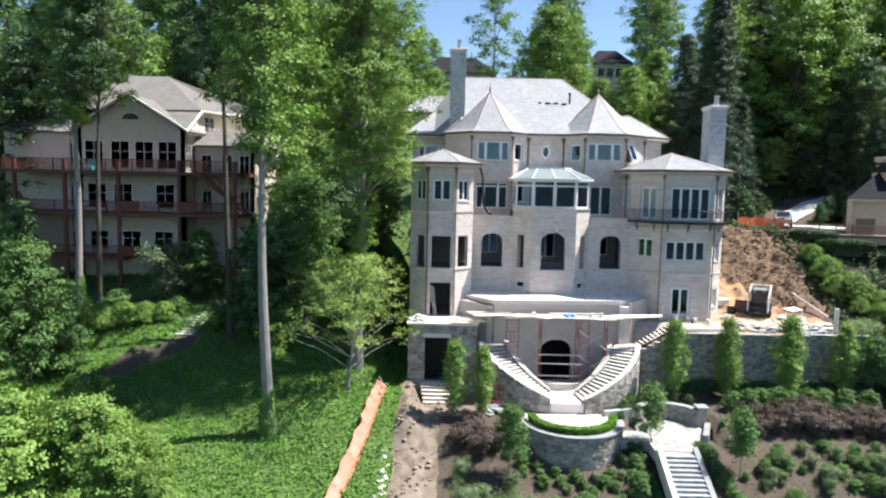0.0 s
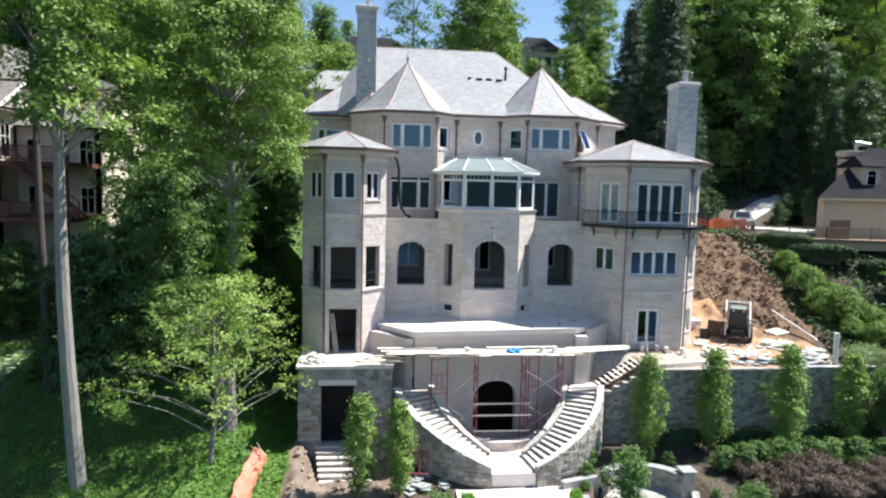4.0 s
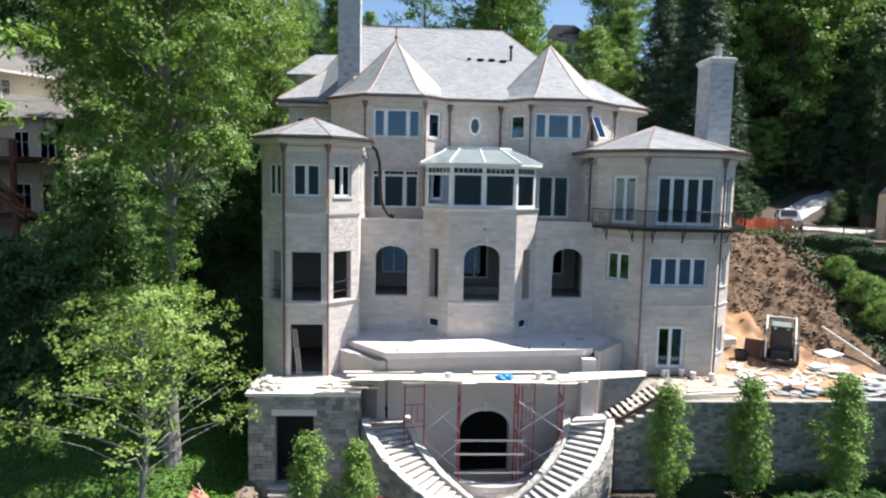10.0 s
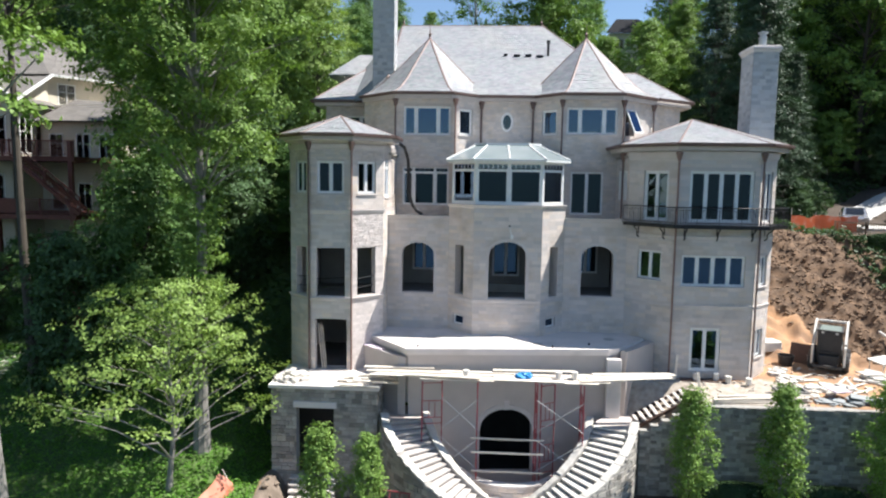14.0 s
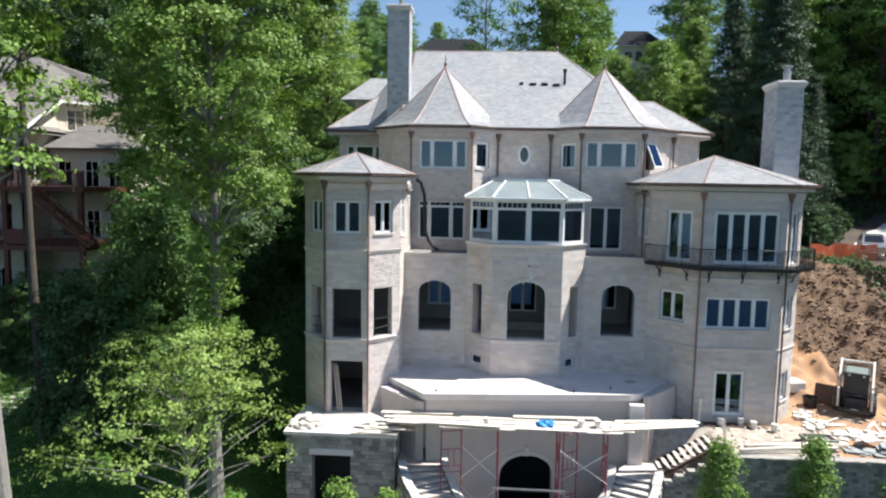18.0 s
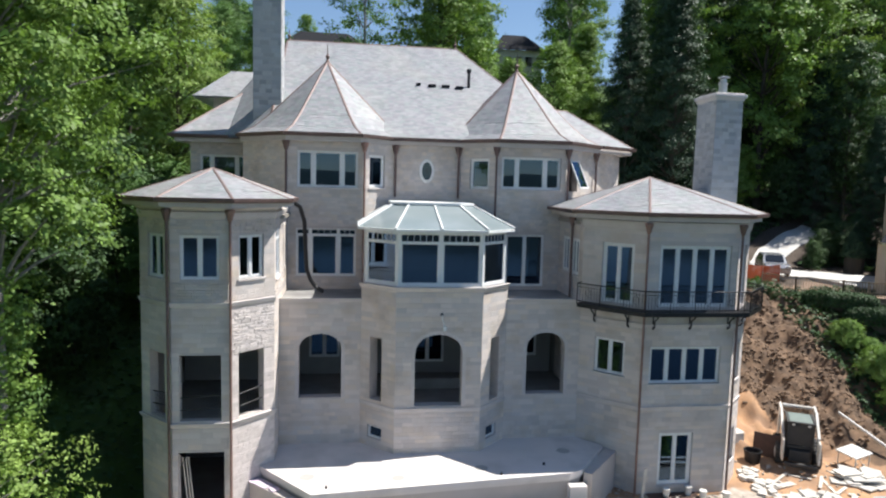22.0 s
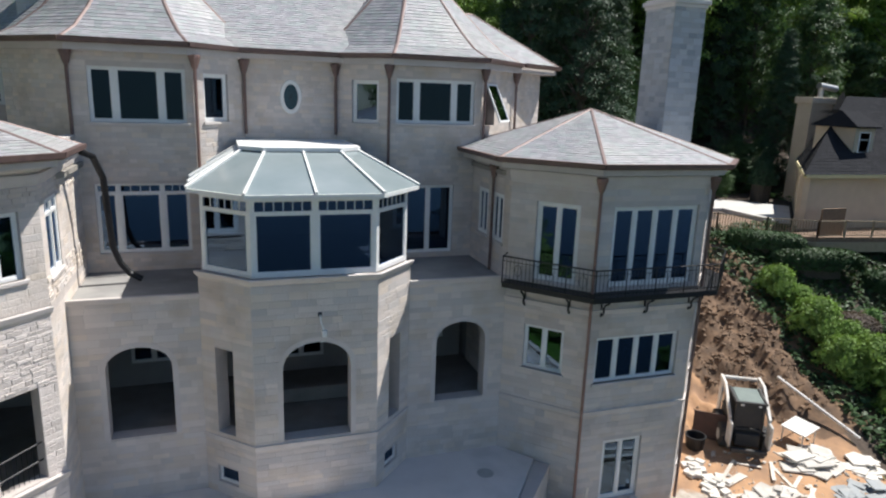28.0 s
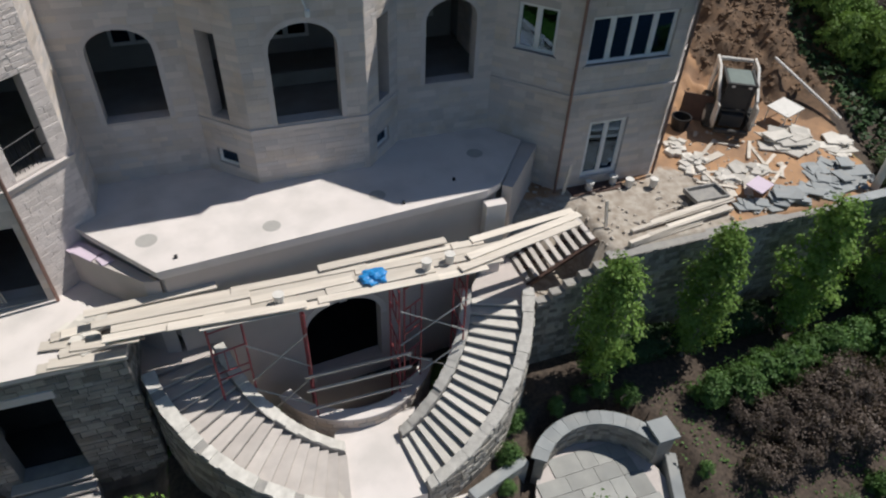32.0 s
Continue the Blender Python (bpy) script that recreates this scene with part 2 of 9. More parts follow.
M_IVY = leaf_mat("ivy_green", (0.155, 0.31, 0.05), (0.095, 0.215, 0.038), 0.4)
M_GREYLEAF = leaf_mat("silver_leaf", (0.21, 0.28, 0.15), (0.14, 0.20, 0.10), 0.3)
M_SIDING = mat("cream_stucco_paint", (0.66, 0.60, 0.49), (0.60, 0.54, 0.44), scale=1.5, rough=0.85, bump=0.1, bscale=60, stain=(0.50, 0.45, 0.37), sscale=0.3, samount=0.3)
M_SIDING_GREY = mat("grey_stucco", (0.50, 0.51, 0.50), (0.44, 0.45, 0.44), scale=1.5, rough=0.85, bump=0.1, bscale=60)
M_SHINGLE = mat("asphalt_shingle", (0.20, 0.185, 0.17), (0.15, 0.14, 0.13), scale=6, rough=0.95, bump=0.5, bscale=30, island=0.12)
M_SHINGLE_DARK = mat("dark_shingle", (0.031, 0.032, 0.036), (0.022, 0.023, 0.026), scale=6, rough=1.0, spec=0.1, bump=0.5, bscale=30, island=0.14)
M_REDWOOD = mat("red_stained_deck", (0.17, 0.05, 0.035), (0.12, 0.036, 0.027), scale=4, rough=0.7, bump=0.2)
M_TANWOOD = mat("tan_deck_wood", (0.44, 0.33, 0.22), (0.34, 0.25, 0.165), scale=4, rough=0.8, bump=0.2, rand=0.1)
M_BROWNWOOD = mat("brown_deck_wood", (0.24, 0.155, 0.10), (0.17, 0.11, 0.075), scale=4, rough=0.8, bump=0.2, rand=0.1)
M_DRIVE = mat("pale_concrete_drive", (0.55, 0.53, 0.50), (0.46, 0.45, 0.43), scale=0.7, rough=0.9, bump=0.2)


# ---------- mesh helpers ----------
def part(name, bm, material, parent, label=""):
    me = bpy.data.meshes.new(name)
    bmesh.ops.recalc_face_normals(bm, faces=bm.faces)
    bm.to_mesh(me)
    bm.free()
    return place_mesh(name, me, material, parent, label)


def place_mesh(name, me, material, parent, label=""):
    if not me.materials:
        me.materials.append(material)
    ob = new(name, me)
    ob.parent = parent
    if label:
        ob["label"] = label
    return ob


def quick(name, verts, faces, material, parent, label="", smooth=False):
    me = bpy.data.meshes.new(name)
    me.from_pydata(verts, [], faces)
    if smooth:
        me.polygons.foreach_set("use_smooth", [True] * len(me.polygons))
    me.update()
    return place_mesh(name, me, material, parent, label)


def thing(name, label, category, group="", kind="", at=(0, 0, 0)):
    e = new(name)
    e.location = at
    e.empty_display_size = 0.3
    return tagged(e, label, category, group, kind)


def whole(name, bm, material, label, category, group="", kind=""):
    return tagged(part(name, bm, material, None), label, category, group, kind)


def face(bm, *pts):
    return bm.faces.new([bm.verts.new(p) for p in pts])


def box(bm, x0, y0, z0, x1, y1, z1, m=None, bevel=0.0):
    vs = [bm.verts.new((m @ Vector(p)) if m else p) for p in
          ((x0, y0, z0), (x1, y0, z0), (x1, y1, z0), (x0, y1, z0), (x0, y0, z1), (x1, y0, z1), (x1, y1, z1), (x0, y1, z1))]
    fs = [bm.faces.new([vs[i] for i in q]) for q in ((3, 2, 1, 0), (4, 5, 6, 7), (0, 1, 5, 4), (1, 2, 6, 5), (2, 3, 7, 6), (3, 0, 4, 7))]
    if bevel:
        bmesh.ops.bevel(bm, geom=list({e for f in fs for e in f.edges}), offset=bevel, segments=1, affect="EDGES")


def tube(bm, p, q, r, r2=None, n=8, cap=True):
    p, q = Vector(p), Vector(q)
    d = (q - p).normalized()
    a = d.orthogonal().normalized()
    b = d.cross(a)
    r2 = r if r2 is None else r2
    ring = lambda c, rr: [bm.verts.new(c + rr * (math.cos(k) * a + math.sin(k) * b)) for k in (2 * math.pi * i / n for i in range(n))]
    A, B = ring(p, r), ring(q, r2)
    for i in range(n):
        bm.faces.new((A[i], A[(i + 1) % n], B[(i + 1) % n], B[i]))
    if cap:
        bm.faces.new(A[::-1])
        bm.faces.new(B)


def pipe(bm, pts, r, n=8):
    """One connected bent tube through the points."""
    P = [Vector(p) for p in pts]
    up, rings = None, []
    for i, p in enumerate(P):
        d = ((P[i + 1] - p).normalized() if i + 1 < len(P) else Vector()) + ((p - P[i - 1]).normalized() if i else Vector())
        d = d.normalized() if d.length > 1e-6 else Vector((0, 0, 1))
        up = d.orthogonal().normalized() if up is None else (up - d * up.dot(d)).normalized()
        b = d.cross(up)
        rings.append([bm.verts.new(p + r * (math.cos(2 * math.pi * k / n) * up + math.sin(2 * math.pi * k / n) * b)) for k in range(n)])
    for A, B in zip(rings, rings[1:]):
        for k in range(n):
            bm.faces.new((A[k], A[(k + 1) % n], B[(k + 1) % n], B[k]))
    bm.faces.new(rings[0][::-1])
    bm.faces.new(rings[-1])


def prism(bm, poly, z0, z1):
    lo, hi = [bm.verts.new((x, y, z0)) for x, y in poly], [bm.verts.new((x, y, z1)) for x, y in poly]
    bm.faces.new(lo[::-1])
    bm.faces.new(hi)
    for i in range(len(poly)):
        j = (i + 1) % len(poly)
        bm.faces.new((lo[i], lo[j], hi[j], hi[i]))


def lathe(bm, profile, at=(0, 0, 0), n=12):
    """A turned solid from (radius, height) pairs."""
    rings = [[bm.verts.new((at[0] + r * math.cos(2 * math.pi * i / n), at[1] + r * math.sin(2 * math.pi * i / n), at[2] + h)) for i in range(n)] for r, h in profile]
    for A, B in zip(rings, rings[1:]):
        for i in range(n):
            bm.faces.new((A[i], A[(i + 1) % n], B[(i + 1) % n], B[i]))
    bm.faces.new(rings[0][::-1])
    bm.faces.new(rings[-1])


class Panel:
    """A wall panel seen from outside: from p0 (left) to p1 (right), with openings (u0, u1, z0, z1, arch rise)."""

    def __init__(self, p0, p1, z0, z1, openings=(), t=0.35):
        self.p0, self.p1, self.z0, self.z1, self.t = Vector((*p0, 0)), Vector((*p1, 0)), z0, z1, t
        self.d = (self.p1 - self.p0).normalized()
        self.n = Vector((self.d.y, -self.d.x, 0))
        self.len = (self.p1 - self.p0).length
        self.ops = [tuple(o) + (0,) * (5 - len(o)) for o in openings]

    def at(self, u, z, out=0.0):
        return self.p0 + self.d * u + self.n * out + Vector((0, 0, z))

    def arch(self, o, u):
        """Height of the opening's head at u."""
        u0, u1, _, zt, rise = o
        if not rise:
            return zt
        c, h = (u0 + u1) / 2, (u1 - u0) / 2
        return zt - rise + rise * math.sqrt(max(0, 1 - ((u - c) / h) ** 2)) ** 0.9

    def quads(self, bm):
        us, zs = {0, self.len}, {self.z0, self.z1}
        for u0, u1, a, b, rise in self.ops:
            us |= {u0, u1}
            zs |= {a, b}
            if rise:
                us |= {u0 + (u1 - u0) * (1 - math.cos(math.pi * i / 14)) / 2 for i in range(15)}
                zs |= {b - rise}
        us, zs = sorted(u for u in us if 0 <= u <= self.len), sorted(z for z in zs if self.z0 <= z <= self.z1)
        A = self.at
        q = lambda *p: face(bm, *p)
        for ua, ub in zip(us, us[1:]):
            for za, zb in zip(zs, zs[1:]):
                um, zm = (ua + ub) / 2, (za + zb) / 2
                o = next((o for o in self.ops if o[0] < um < o[1] and o[2] < zm < o[3]), None)
                if o and (not o[4] or zm < o[3] - o[4]):
                    continue
                la = lb = za
                if o:
                    la, lb = self.arch(o, ua), self.arch(o, ub)
                    q(A(ua, la), A(ub, lb), A(ub, lb, -self.t), A(ua, la, -self.t))
                q(A(ua, la), A(ub, lb), A(ub, zb), A(ua, zb))
                q(A(ub, lb, -self.t), A(ua, la, -self.t), A(ua, zb, -self.t), A(ub, zb, -self.t))
        for u0, u1, a, b, rise in self.ops:
            top = b - rise
            q(A(u0, a), A(u0, top), A(u0, top, -self.t), A(u0, a, -self.t))
            q(A(u1, a), A(u1, a, -self.t), A(u1, top, -self.t), A(u1, top))
            q(A(u0, a), A(u0, a, -self.t), A(u1, a, -self.t), A(u1, a))
            if not rise:
                q(A(u0, b), A(u1, b), A(u1, b, -self.t), A(u0, b, -self.t))
        q(A(0, self.z1), A(self.len, self.z1), A(self.len, self.z1, -self.t), A(0, self.z1, -self.t))
        q(A(0, self.z0), A(0, self.z1), A(0, self.z1, -self.t), A(0, self.z0, -self.t))
        q(A(self.len, self.z0), A(self.len, self.z0, -self.t), A(self.len, self.z1, -self.t), A(self.len, self.z1))

    def stones(self, rng, hs, ls, proud, gap=0.008, z0=None, z1=None):
        """Rectangles (u0, u1, z0, z1, out) of coursed stones, left out at the openings."""
        z, top = z0 if z0 is not None else self.z0, z1 if z1 is not None else self.z1
        while z < top - 0.02:
            h = min(rng.uniform(*hs), top - z)
            if top - z - h < hs[0] * 0.6:
                h = top - z
            holes = []
            for o in self.ops:
                if o[2] < z + h - 0.004 and o[3] > z + 0.004:
                    a, b = o[0], o[1]
                    if o[4] and z > o[3] - o[4]:
                        s = min(1, max(0, (z - o[3] + o[4]) / o[4]))
                        w = (b - a) / 2 * math.sqrt(max(0, 1 - s * s)) + 0.02
                        a, b = (a + b) / 2 - w, (a + b) / 2 + w
                    holes.append((a, b))
            u = 0.0
            for a, b in sorted(holes) + [(self.len, self.len)]:
                while u < a - 0.02:
                    ln = min(rng.uniform(*ls), a - u)
                    if a - u - ln < ls[0] * 0.5:
                        ln = a - u
                    yield u + gap, u + ln - gap, z + gap, z + h - gap, rng.uniform(*proud)
                    u += ln
                u = max(u, b)
            z += h


def stone_verts(P, s, rng, rough=0.0):
    """Vertices and faces of one stone on panel P: a chamfered block without a back."""
    u0, u1, z0, z1, out = s
    c = min(0.012, (u1 - u0) * 0.2, (z1 - z0) * 0.2)
    j = lambda: rng.uniform(-rough, rough)
    v = [P.at(*p) for p in ((u0, z0, 0), (u1, z0, 0), (u1, z1, 0), (u0, z1, 0))]
    v += [P.at(p[0], p[1], out + j()) for p in ((u0 + c, z0 + c), (u1 - c, z0 + c), (u1 - c, z1 - c), (u0 + c, z1 - c))]
    return v, [(4, 5, 6, 7), (0, 1, 5, 4), (1, 2, 6, 5), (2, 3, 7, 6), (3, 0, 4, 7)]


def clad(panels, material, parent, seed, hs, ls, proud, rough=0.0, name="stonework", label="", z0=None, z1=None, gap=0.008):
    rng = random.Random(seed)
    V, F = [], []
    for P in panels:
        for s in P.stones(rng, hs, ls, proud, gap, z0, z1):
            v, f = stone_verts(P, s, rng, rough)
            k = len(V)
            V += v
            F += [tuple(i + k for i in q) for q in f]
    return tagged(quick(name, V, F, material, parent, label), kind="stuff")


def clad_pieces(panels, material, parent, seed, hs, ls, proud, rough=0.0, name="stone", z0=None, z1=None, gap=0.008):
    """The same, but every stone an object of its own."""
    rng = random.Random(seed)
    for P in panels:
        for s in P.stones(rng, hs, ls, proud, gap, z0, z1):
            v, f = stone_verts(P, s, rng, rough)
            quick(name, v, f, material, parent)


# ---------- the mansion ----------
mansion = thing("mansion", "large pale limestone mansion under construction with slate turret roofs", "house")
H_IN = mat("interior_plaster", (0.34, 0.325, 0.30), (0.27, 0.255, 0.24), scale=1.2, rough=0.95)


def frame_ring(u0, u1, z0, z1, w, a, b, M):
    """One rectangular frame as a single connected ring."""
    bm = bmesh.new()
    rings = []
    for d in (a, b):
        rings.append([bm.verts.new(M @ Vector((u, d, z))) for u, z in ((u0, z0), (u1, z0), (u1, z1), (u0, z1))])
        rings.append([bm.verts.new(M @ Vector((u, d, z))) for u, z in ((u0 + w, z0 + w), (u1 - w, z0 + w), (u1 - w, z1 - w), (u0 + w, z1 - w))])
    fo, fi, bo, bi = rings
    for i in range(4):
        j = (i + 1) % 4
        for q in ((fo[i], fo[j], fi[j], fi[i]), (bo[j], bo[i], bi[i], bi[j]), (fo[j], fo[i], bo[i], bo[j]), (fi[i], fi[j], bi[j], bi[i])):
            bm.faces.new(q)
    return bm


def panel_matrix(P):
    return Matrix(((P.d.x, -P.n.x, 0, P.p0.x), (P.d.y, -P.n.y, 0, P.p0.y), (0, 0, 1, 0), (0, 0, 0, 1)))


def window(P, u0, u1, z0, z1, cols=(1,), transom=0.0, sill=True, inset=0.10, fr=0.07, name="window", handles=False, mulled=0.10):
    """A white framed window in panel P: outer frame, mullions, and a sash with a glass pane for every light."""
    M, a, b = panel_matrix(P), inset, inset + 0.09
    w = part(name, frame_ring(u0, u1, z0, z1, fr, a, b, M), M_WHITE, mansion, "white framed window")

    def bar(nm, *q):
        bm = bmesh.new()
        box(bm, *q, M)
        return part(nm, bm, M_WHITE, w)

    def pane(ua, ub, za, zb):
        bm = bmesh.new()
        box(bm, ua, a + 0.045, za, ub, a + 0.055, zb, M)
        part("pane", bm, M_GLASS, w).visible_shadow = False
    total, u, lights = sum(cols), u0 + fr, []
    wide = (u1 - u0 - 2 * fr - mulled * (len(cols) - 1)) / total
    zt = z1 - fr - transom
    for i, c in enumerate(cols):
        v = u + c * wide
        lights.append((u, v))
        if i < len(cols) - 1:
            bar("mullion", v, a - 0.01, z0 + fr, v + mulled, b, z1 - fr)
        u = v + mulled
    s = 0.045
    for ua, ub in lights:
        part("sash", frame_ring(ua, ub, z0 + fr, zt, s, a + 0.015, b - 0.004, M), M_WHITE, w)
        pane(ua + s, ub - s, z0 + fr + s, zt - s)
        if transom:
            bar("transom_bar", ua, a - 0.005, zt, ub, b, zt + 0.08)
            k = max(2, round((ub - ua) / 0.28))
            for i in range(1, k):
                x = ua + (ub - ua) * i / k
                bar("muntin", x - 0.012, a + 0.02, zt + 0.08, x + 0.012, b - 0.01, z1 - fr)
            pane(ua, ub, zt + 0.08, z1 - fr)
    if sill:
        bm = bmesh.new()
        box(bm, u0 - 0.08, -0.07, z0 - 0.10, u1 + 0.08, inset, z0, M, 0.012)
        part("sill", bm, M_LIME_SMOOTH, w, "dressed stone sill")
    if handles:
        for i in range(0, len(lights) - 1, 2):
            bm = bmesh.new()
            x = lights[i][1] - 0.02
            box(bm, x - 0.02, a - 0.03, z0 + 0.85, x + 0.02, a + 0.015, z0 + 1.25, M, 0.006)
            part("handle", bm, M_WHITE, w, "white door handle plate")
    return w


def wall_part(panels, material, name="wall", label=""):
    bm = bmesh.new()
    for P in panels:
        P.quads(bm)
    bmesh.ops.remove_doubles(bm, verts=bm.verts, dist=0.0005)
    return part(name, bm, material, mansion, label)


def octagon(cx, cy, ap):
    s = ap * math.tan(math.pi / 8)
    return [(cx - s, cy - ap), (cx + s, cy - ap), (cx + ap, cy - s), (cx + ap, cy + s), (cx + s, cy + ap), (cx - s, cy + ap), (cx - ap, cy + s), (cx - ap, cy - s)]


def band(panels, z0, z1, out, name="string_course", material=None):
    bm = bmesh.new()
    for P in panels:
        e = out * math.tan(math.pi / 8)
        vs = [[bm.verts.new(P.at(u, z, o)) for u, z, o in ((a, z0, 0), (a + s * e * 0.6, z0 + (z1 - z0) * 0.35, out * 0.6), (a + s * e, z1 - 0.03, out), (a + s * e, z1, out), (a, z1, 0))] for a, s in ((0, -1), (P.len, 1))]
        for i in range(4):
            bm.faces.new((vs[0][i], vs[1][i], vs[1][i + 1], vs[0][i + 1]))
        bm.faces.new(vs[0][::-1])
        bm.faces.new(vs[1])
    return part(name, bm, material or M_LIME_SMOOTH, mansion, "moulded stone string course")


# --- the western tower ---
TL_A, TL_C = 2.6, (6.45, 64.7)
oc = octagon(*TL_C, TL_A)
TW_F = Panel(oc[0], oc[1], 1.0, 18.9, [(0.22, 1.95, 6.2, 8.95), (0.30, 1.85, 10.2, 12.8), (0.36, 1.80, 15.72, 17.42)])
TW_R = Panel(oc[1], oc[2], 1.0, 18.9, [(0.42, 1.62, 10.2, 12.8), (0.46, 1.62, 15.72, 17.42)])
TW_L = Panel(oc[7], oc[0], 1.0, 18.9, [(0.62, 1.72, 10.2, 12.8), (0.60, 1.72, 15.72, 17.42)])
TW_E = Panel(oc[2], (oc[2][0], 68.9), 6.0, 18.9, [(0.45, 1.85, 15.5, 17.55)])
TW_W = Panel((oc[7][0], 74.2), oc[7], 1.0, 18.9, [(7.6, 8.7, 10.2, 12.8)])
tower_walls = wall_part([TW_F, TW_R, TW_L, TW_E, TW_W], M_MORTAR, "tower_wall", "pale stone wall of the octagonal tower")
for P, (u0, u1) in ((TW_F, (0.36, 1.80)), (TW_R, (0.46, 1.62)), (TW_L, (0.60, 1.72))):
    window(P, u0, u1, 15.72, 17.42, (1, 1), sill=P is not TW_F)
window(TW_E, 0.45, 1.85, 15.5, 17.55, (1, 1), transom=0.32, inset=0.02, fr=0.11)
band([TW_L, TW_F, TW_R], 14.62, 14.86, 0.09)
band([TW_L, TW_F, TW_R], 9.92, 10.14, 0.11)
band([TW_L, TW_F, TW_R, TW_E], 18.0, 18.3, 0.10, "frieze")
band([TW_L, TW_F, TW_R], 18.3, 18.62, 0.26, "cornice")

# --- the low middle front with its arches ---
FW = 65.3
F_L = Panel((9.05, FW), (12.6, FW), 5.6, 14.35, [(0.85, 2.70, 10.0, 12.9, 0.72)], t=0.5)
F_R = Panel((19.2, FW), (22.7, FW), 5.6, 14.35, [(1.0, 2.82, 10.0, 12.9, 0.72)], t=0.5)
B_L = Panel((12.6, FW), (14.05, 63.9), 5.6, 15.12, [(0.55, 1.25, 10.05, 12.85), (0.45, 1.28, 8.30, 8.86)], t=0.5)
B_F = Panel((14.05, 63.9), (17.8, 63.9), 5.6, 15.12, [(0.85, 2.91, 10.0, 13.15, 0.85)], t=0.5)
B_R = Panel((17.8, 63.9), (19.2, FW), 5.6, 15.12, [(0.72, 1.42, 10.05, 12.85), (0.52, 1.35, 8.30, 8.86)], t=0.5)
front_walls = wall_part([F_L, F_R, B_L, B_F, B_R], M_MORTAR, "front_wall", "pale coursed stone front wall with open arches")
band([B_L, B_F, B_R], 15.0, 15.2, 0.12, "coping")
band([F_L], 14.3, 14.48, 0.08, "coping")
band([F_R], 14.3, 14.48, 0.08, "coping")
band([B_L, B_F, B_R], 9.72, 9.92, 0.05)
for P, u0, u1 in ((B_L, 0.45, 1.28), (B_R, 0.52, 1.35)):
    window(P, u0, u1, 8.30, 8.86, (1,), sill=False, mulled=0.03, fr=0.04, name="vent_window")

# dressed voussoirs round the arches
for P, o in ((F_L, F_L.ops[0]), (F_R, F_R.ops[0]), (B_F, B_F.ops[0])):
    bm = bmesh.new()
    u0, u1, z0, zt, rise = o
    c, h = (u0 + u1) / 2, (u1 - u0) / 2
    path = [(u0, z0, -1, 0), (u0, zt - rise, -1, 0)] + [(c - h * math.cos(math.pi * i / 14), P.arch(o, c - h * math.cos(math.pi * i / 14)), -math.cos(math.pi * i / 14), math.sin(math.pi * i / 14)) for i in range(1, 14)] + [(u1, zt - rise, 1, 0), (u1, z0, 1, 0)]
    rows = []
    for u, z, a, b in path:
        rows.append([bm.verts.new(P.at(u + a * w, z + b * w, o2)) for w, o2 in ((0, -0.02), (0, 0.014), (0.16, 0.014), (0.16, 0))])
    for A, B in zip(rows, rows[1:]):
        for i in range(3):
            bm.faces.new((A[i], A[i + 1], B[i + 1], B[i]))
    part("arch_surround", bm, M_LIME_SMOOTH, mansion, "dressed stone arch surround")

# --- the eastern tower ---
E0, E1, E2, E3, E4 = (22.7, FW), (24.8, 63.1), (29.0, 63.1), (30.35, 64.45), (30.35, 73)
T_L = Panel(E0, E1, 5.4, 18.5, [(0.78, 2.22, 11.25, 12.85), (0.95, 2.45, 14.5, 17.2)])
T_F = Panel(E1, E2, 5.4, 18.5, [(1.0, 2.6, 6.42, 8.82), (0.36, 3.66, 11.08, 12.72), (0.58, 3.88, 14.5, 17.2)])
T_R = Panel(E2, E3, 5.4, 18.5, [(0.5, 1.4, 7.2, 8.7), (0.5, 1.4, 11.08, 12.72), (0.45, 1.5, 14.5, 17.2)])
T_E = Panel(E3, E4, 5.4, 18.5)
T_W = Panel((22.7, 68.9), (22.7, FW), 14.2, 18.5, [(0.75, 1.65, 15.5, 17.2), (2.15, 3.05, 15.5, 17.2)])
etower_walls = wall_part([T_L, T_F, T_R, T_E, T_W], M_MORTAR, "tower_wall", "pale stone wall of the eastern tower")
window(T_L, 0.78, 2.22, 11.25, 12.85, (1, 1))
window(T_L, 0.95, 2.45, 14.5, 17.2, (1, 1), sill=False, handles=True, name="balcony_door", fr=0.12)
window(T_F, 1.0, 2.6, 6.42, 8.82, (1, 1), sill=False, handles=True, name="french_door", fr=0.12)
window(T_F, 0.36, 3.66, 11.08, 12.72, (1, 1, 1, 1), mulled=0.12)
window(T_F, 0.58, 3.88, 14.5, 17.2, (1, 1, 1, 1), sill=False, handles=True, name="balcony_door", mulled=0.12, fr=0.11)
window(T_R, 0.5, 1.4, 7.2, 8.7, (1, 1), mulled=0.06)
window(T_R, 0.5, 1.4, 11.08, 12.72, (1, 1), mulled=0.06)
window(T_R, 0.45, 1.5, 14.5, 17.2, (1, 1), sill=False, name="balcony_door", mulled=0.08)
for u in (0.75, 2.15):
    window(T_W, u, u + 0.9, 15.5, 17.2, (1, 1), inset=0.0, fr=0.10, mulled=0.07)
band([T_L, T_F, T_R], 13.55, 13.75, 0.06)
band([T_L, T_F, T_R], 9.85, 10.05, 0.06)
band([T_L, T_F, T_R], 17.75, 18.2, 0.12, "frieze")
band([T_L, T_F, T_R], 18.2, 18.46, 0.30, "cornice")

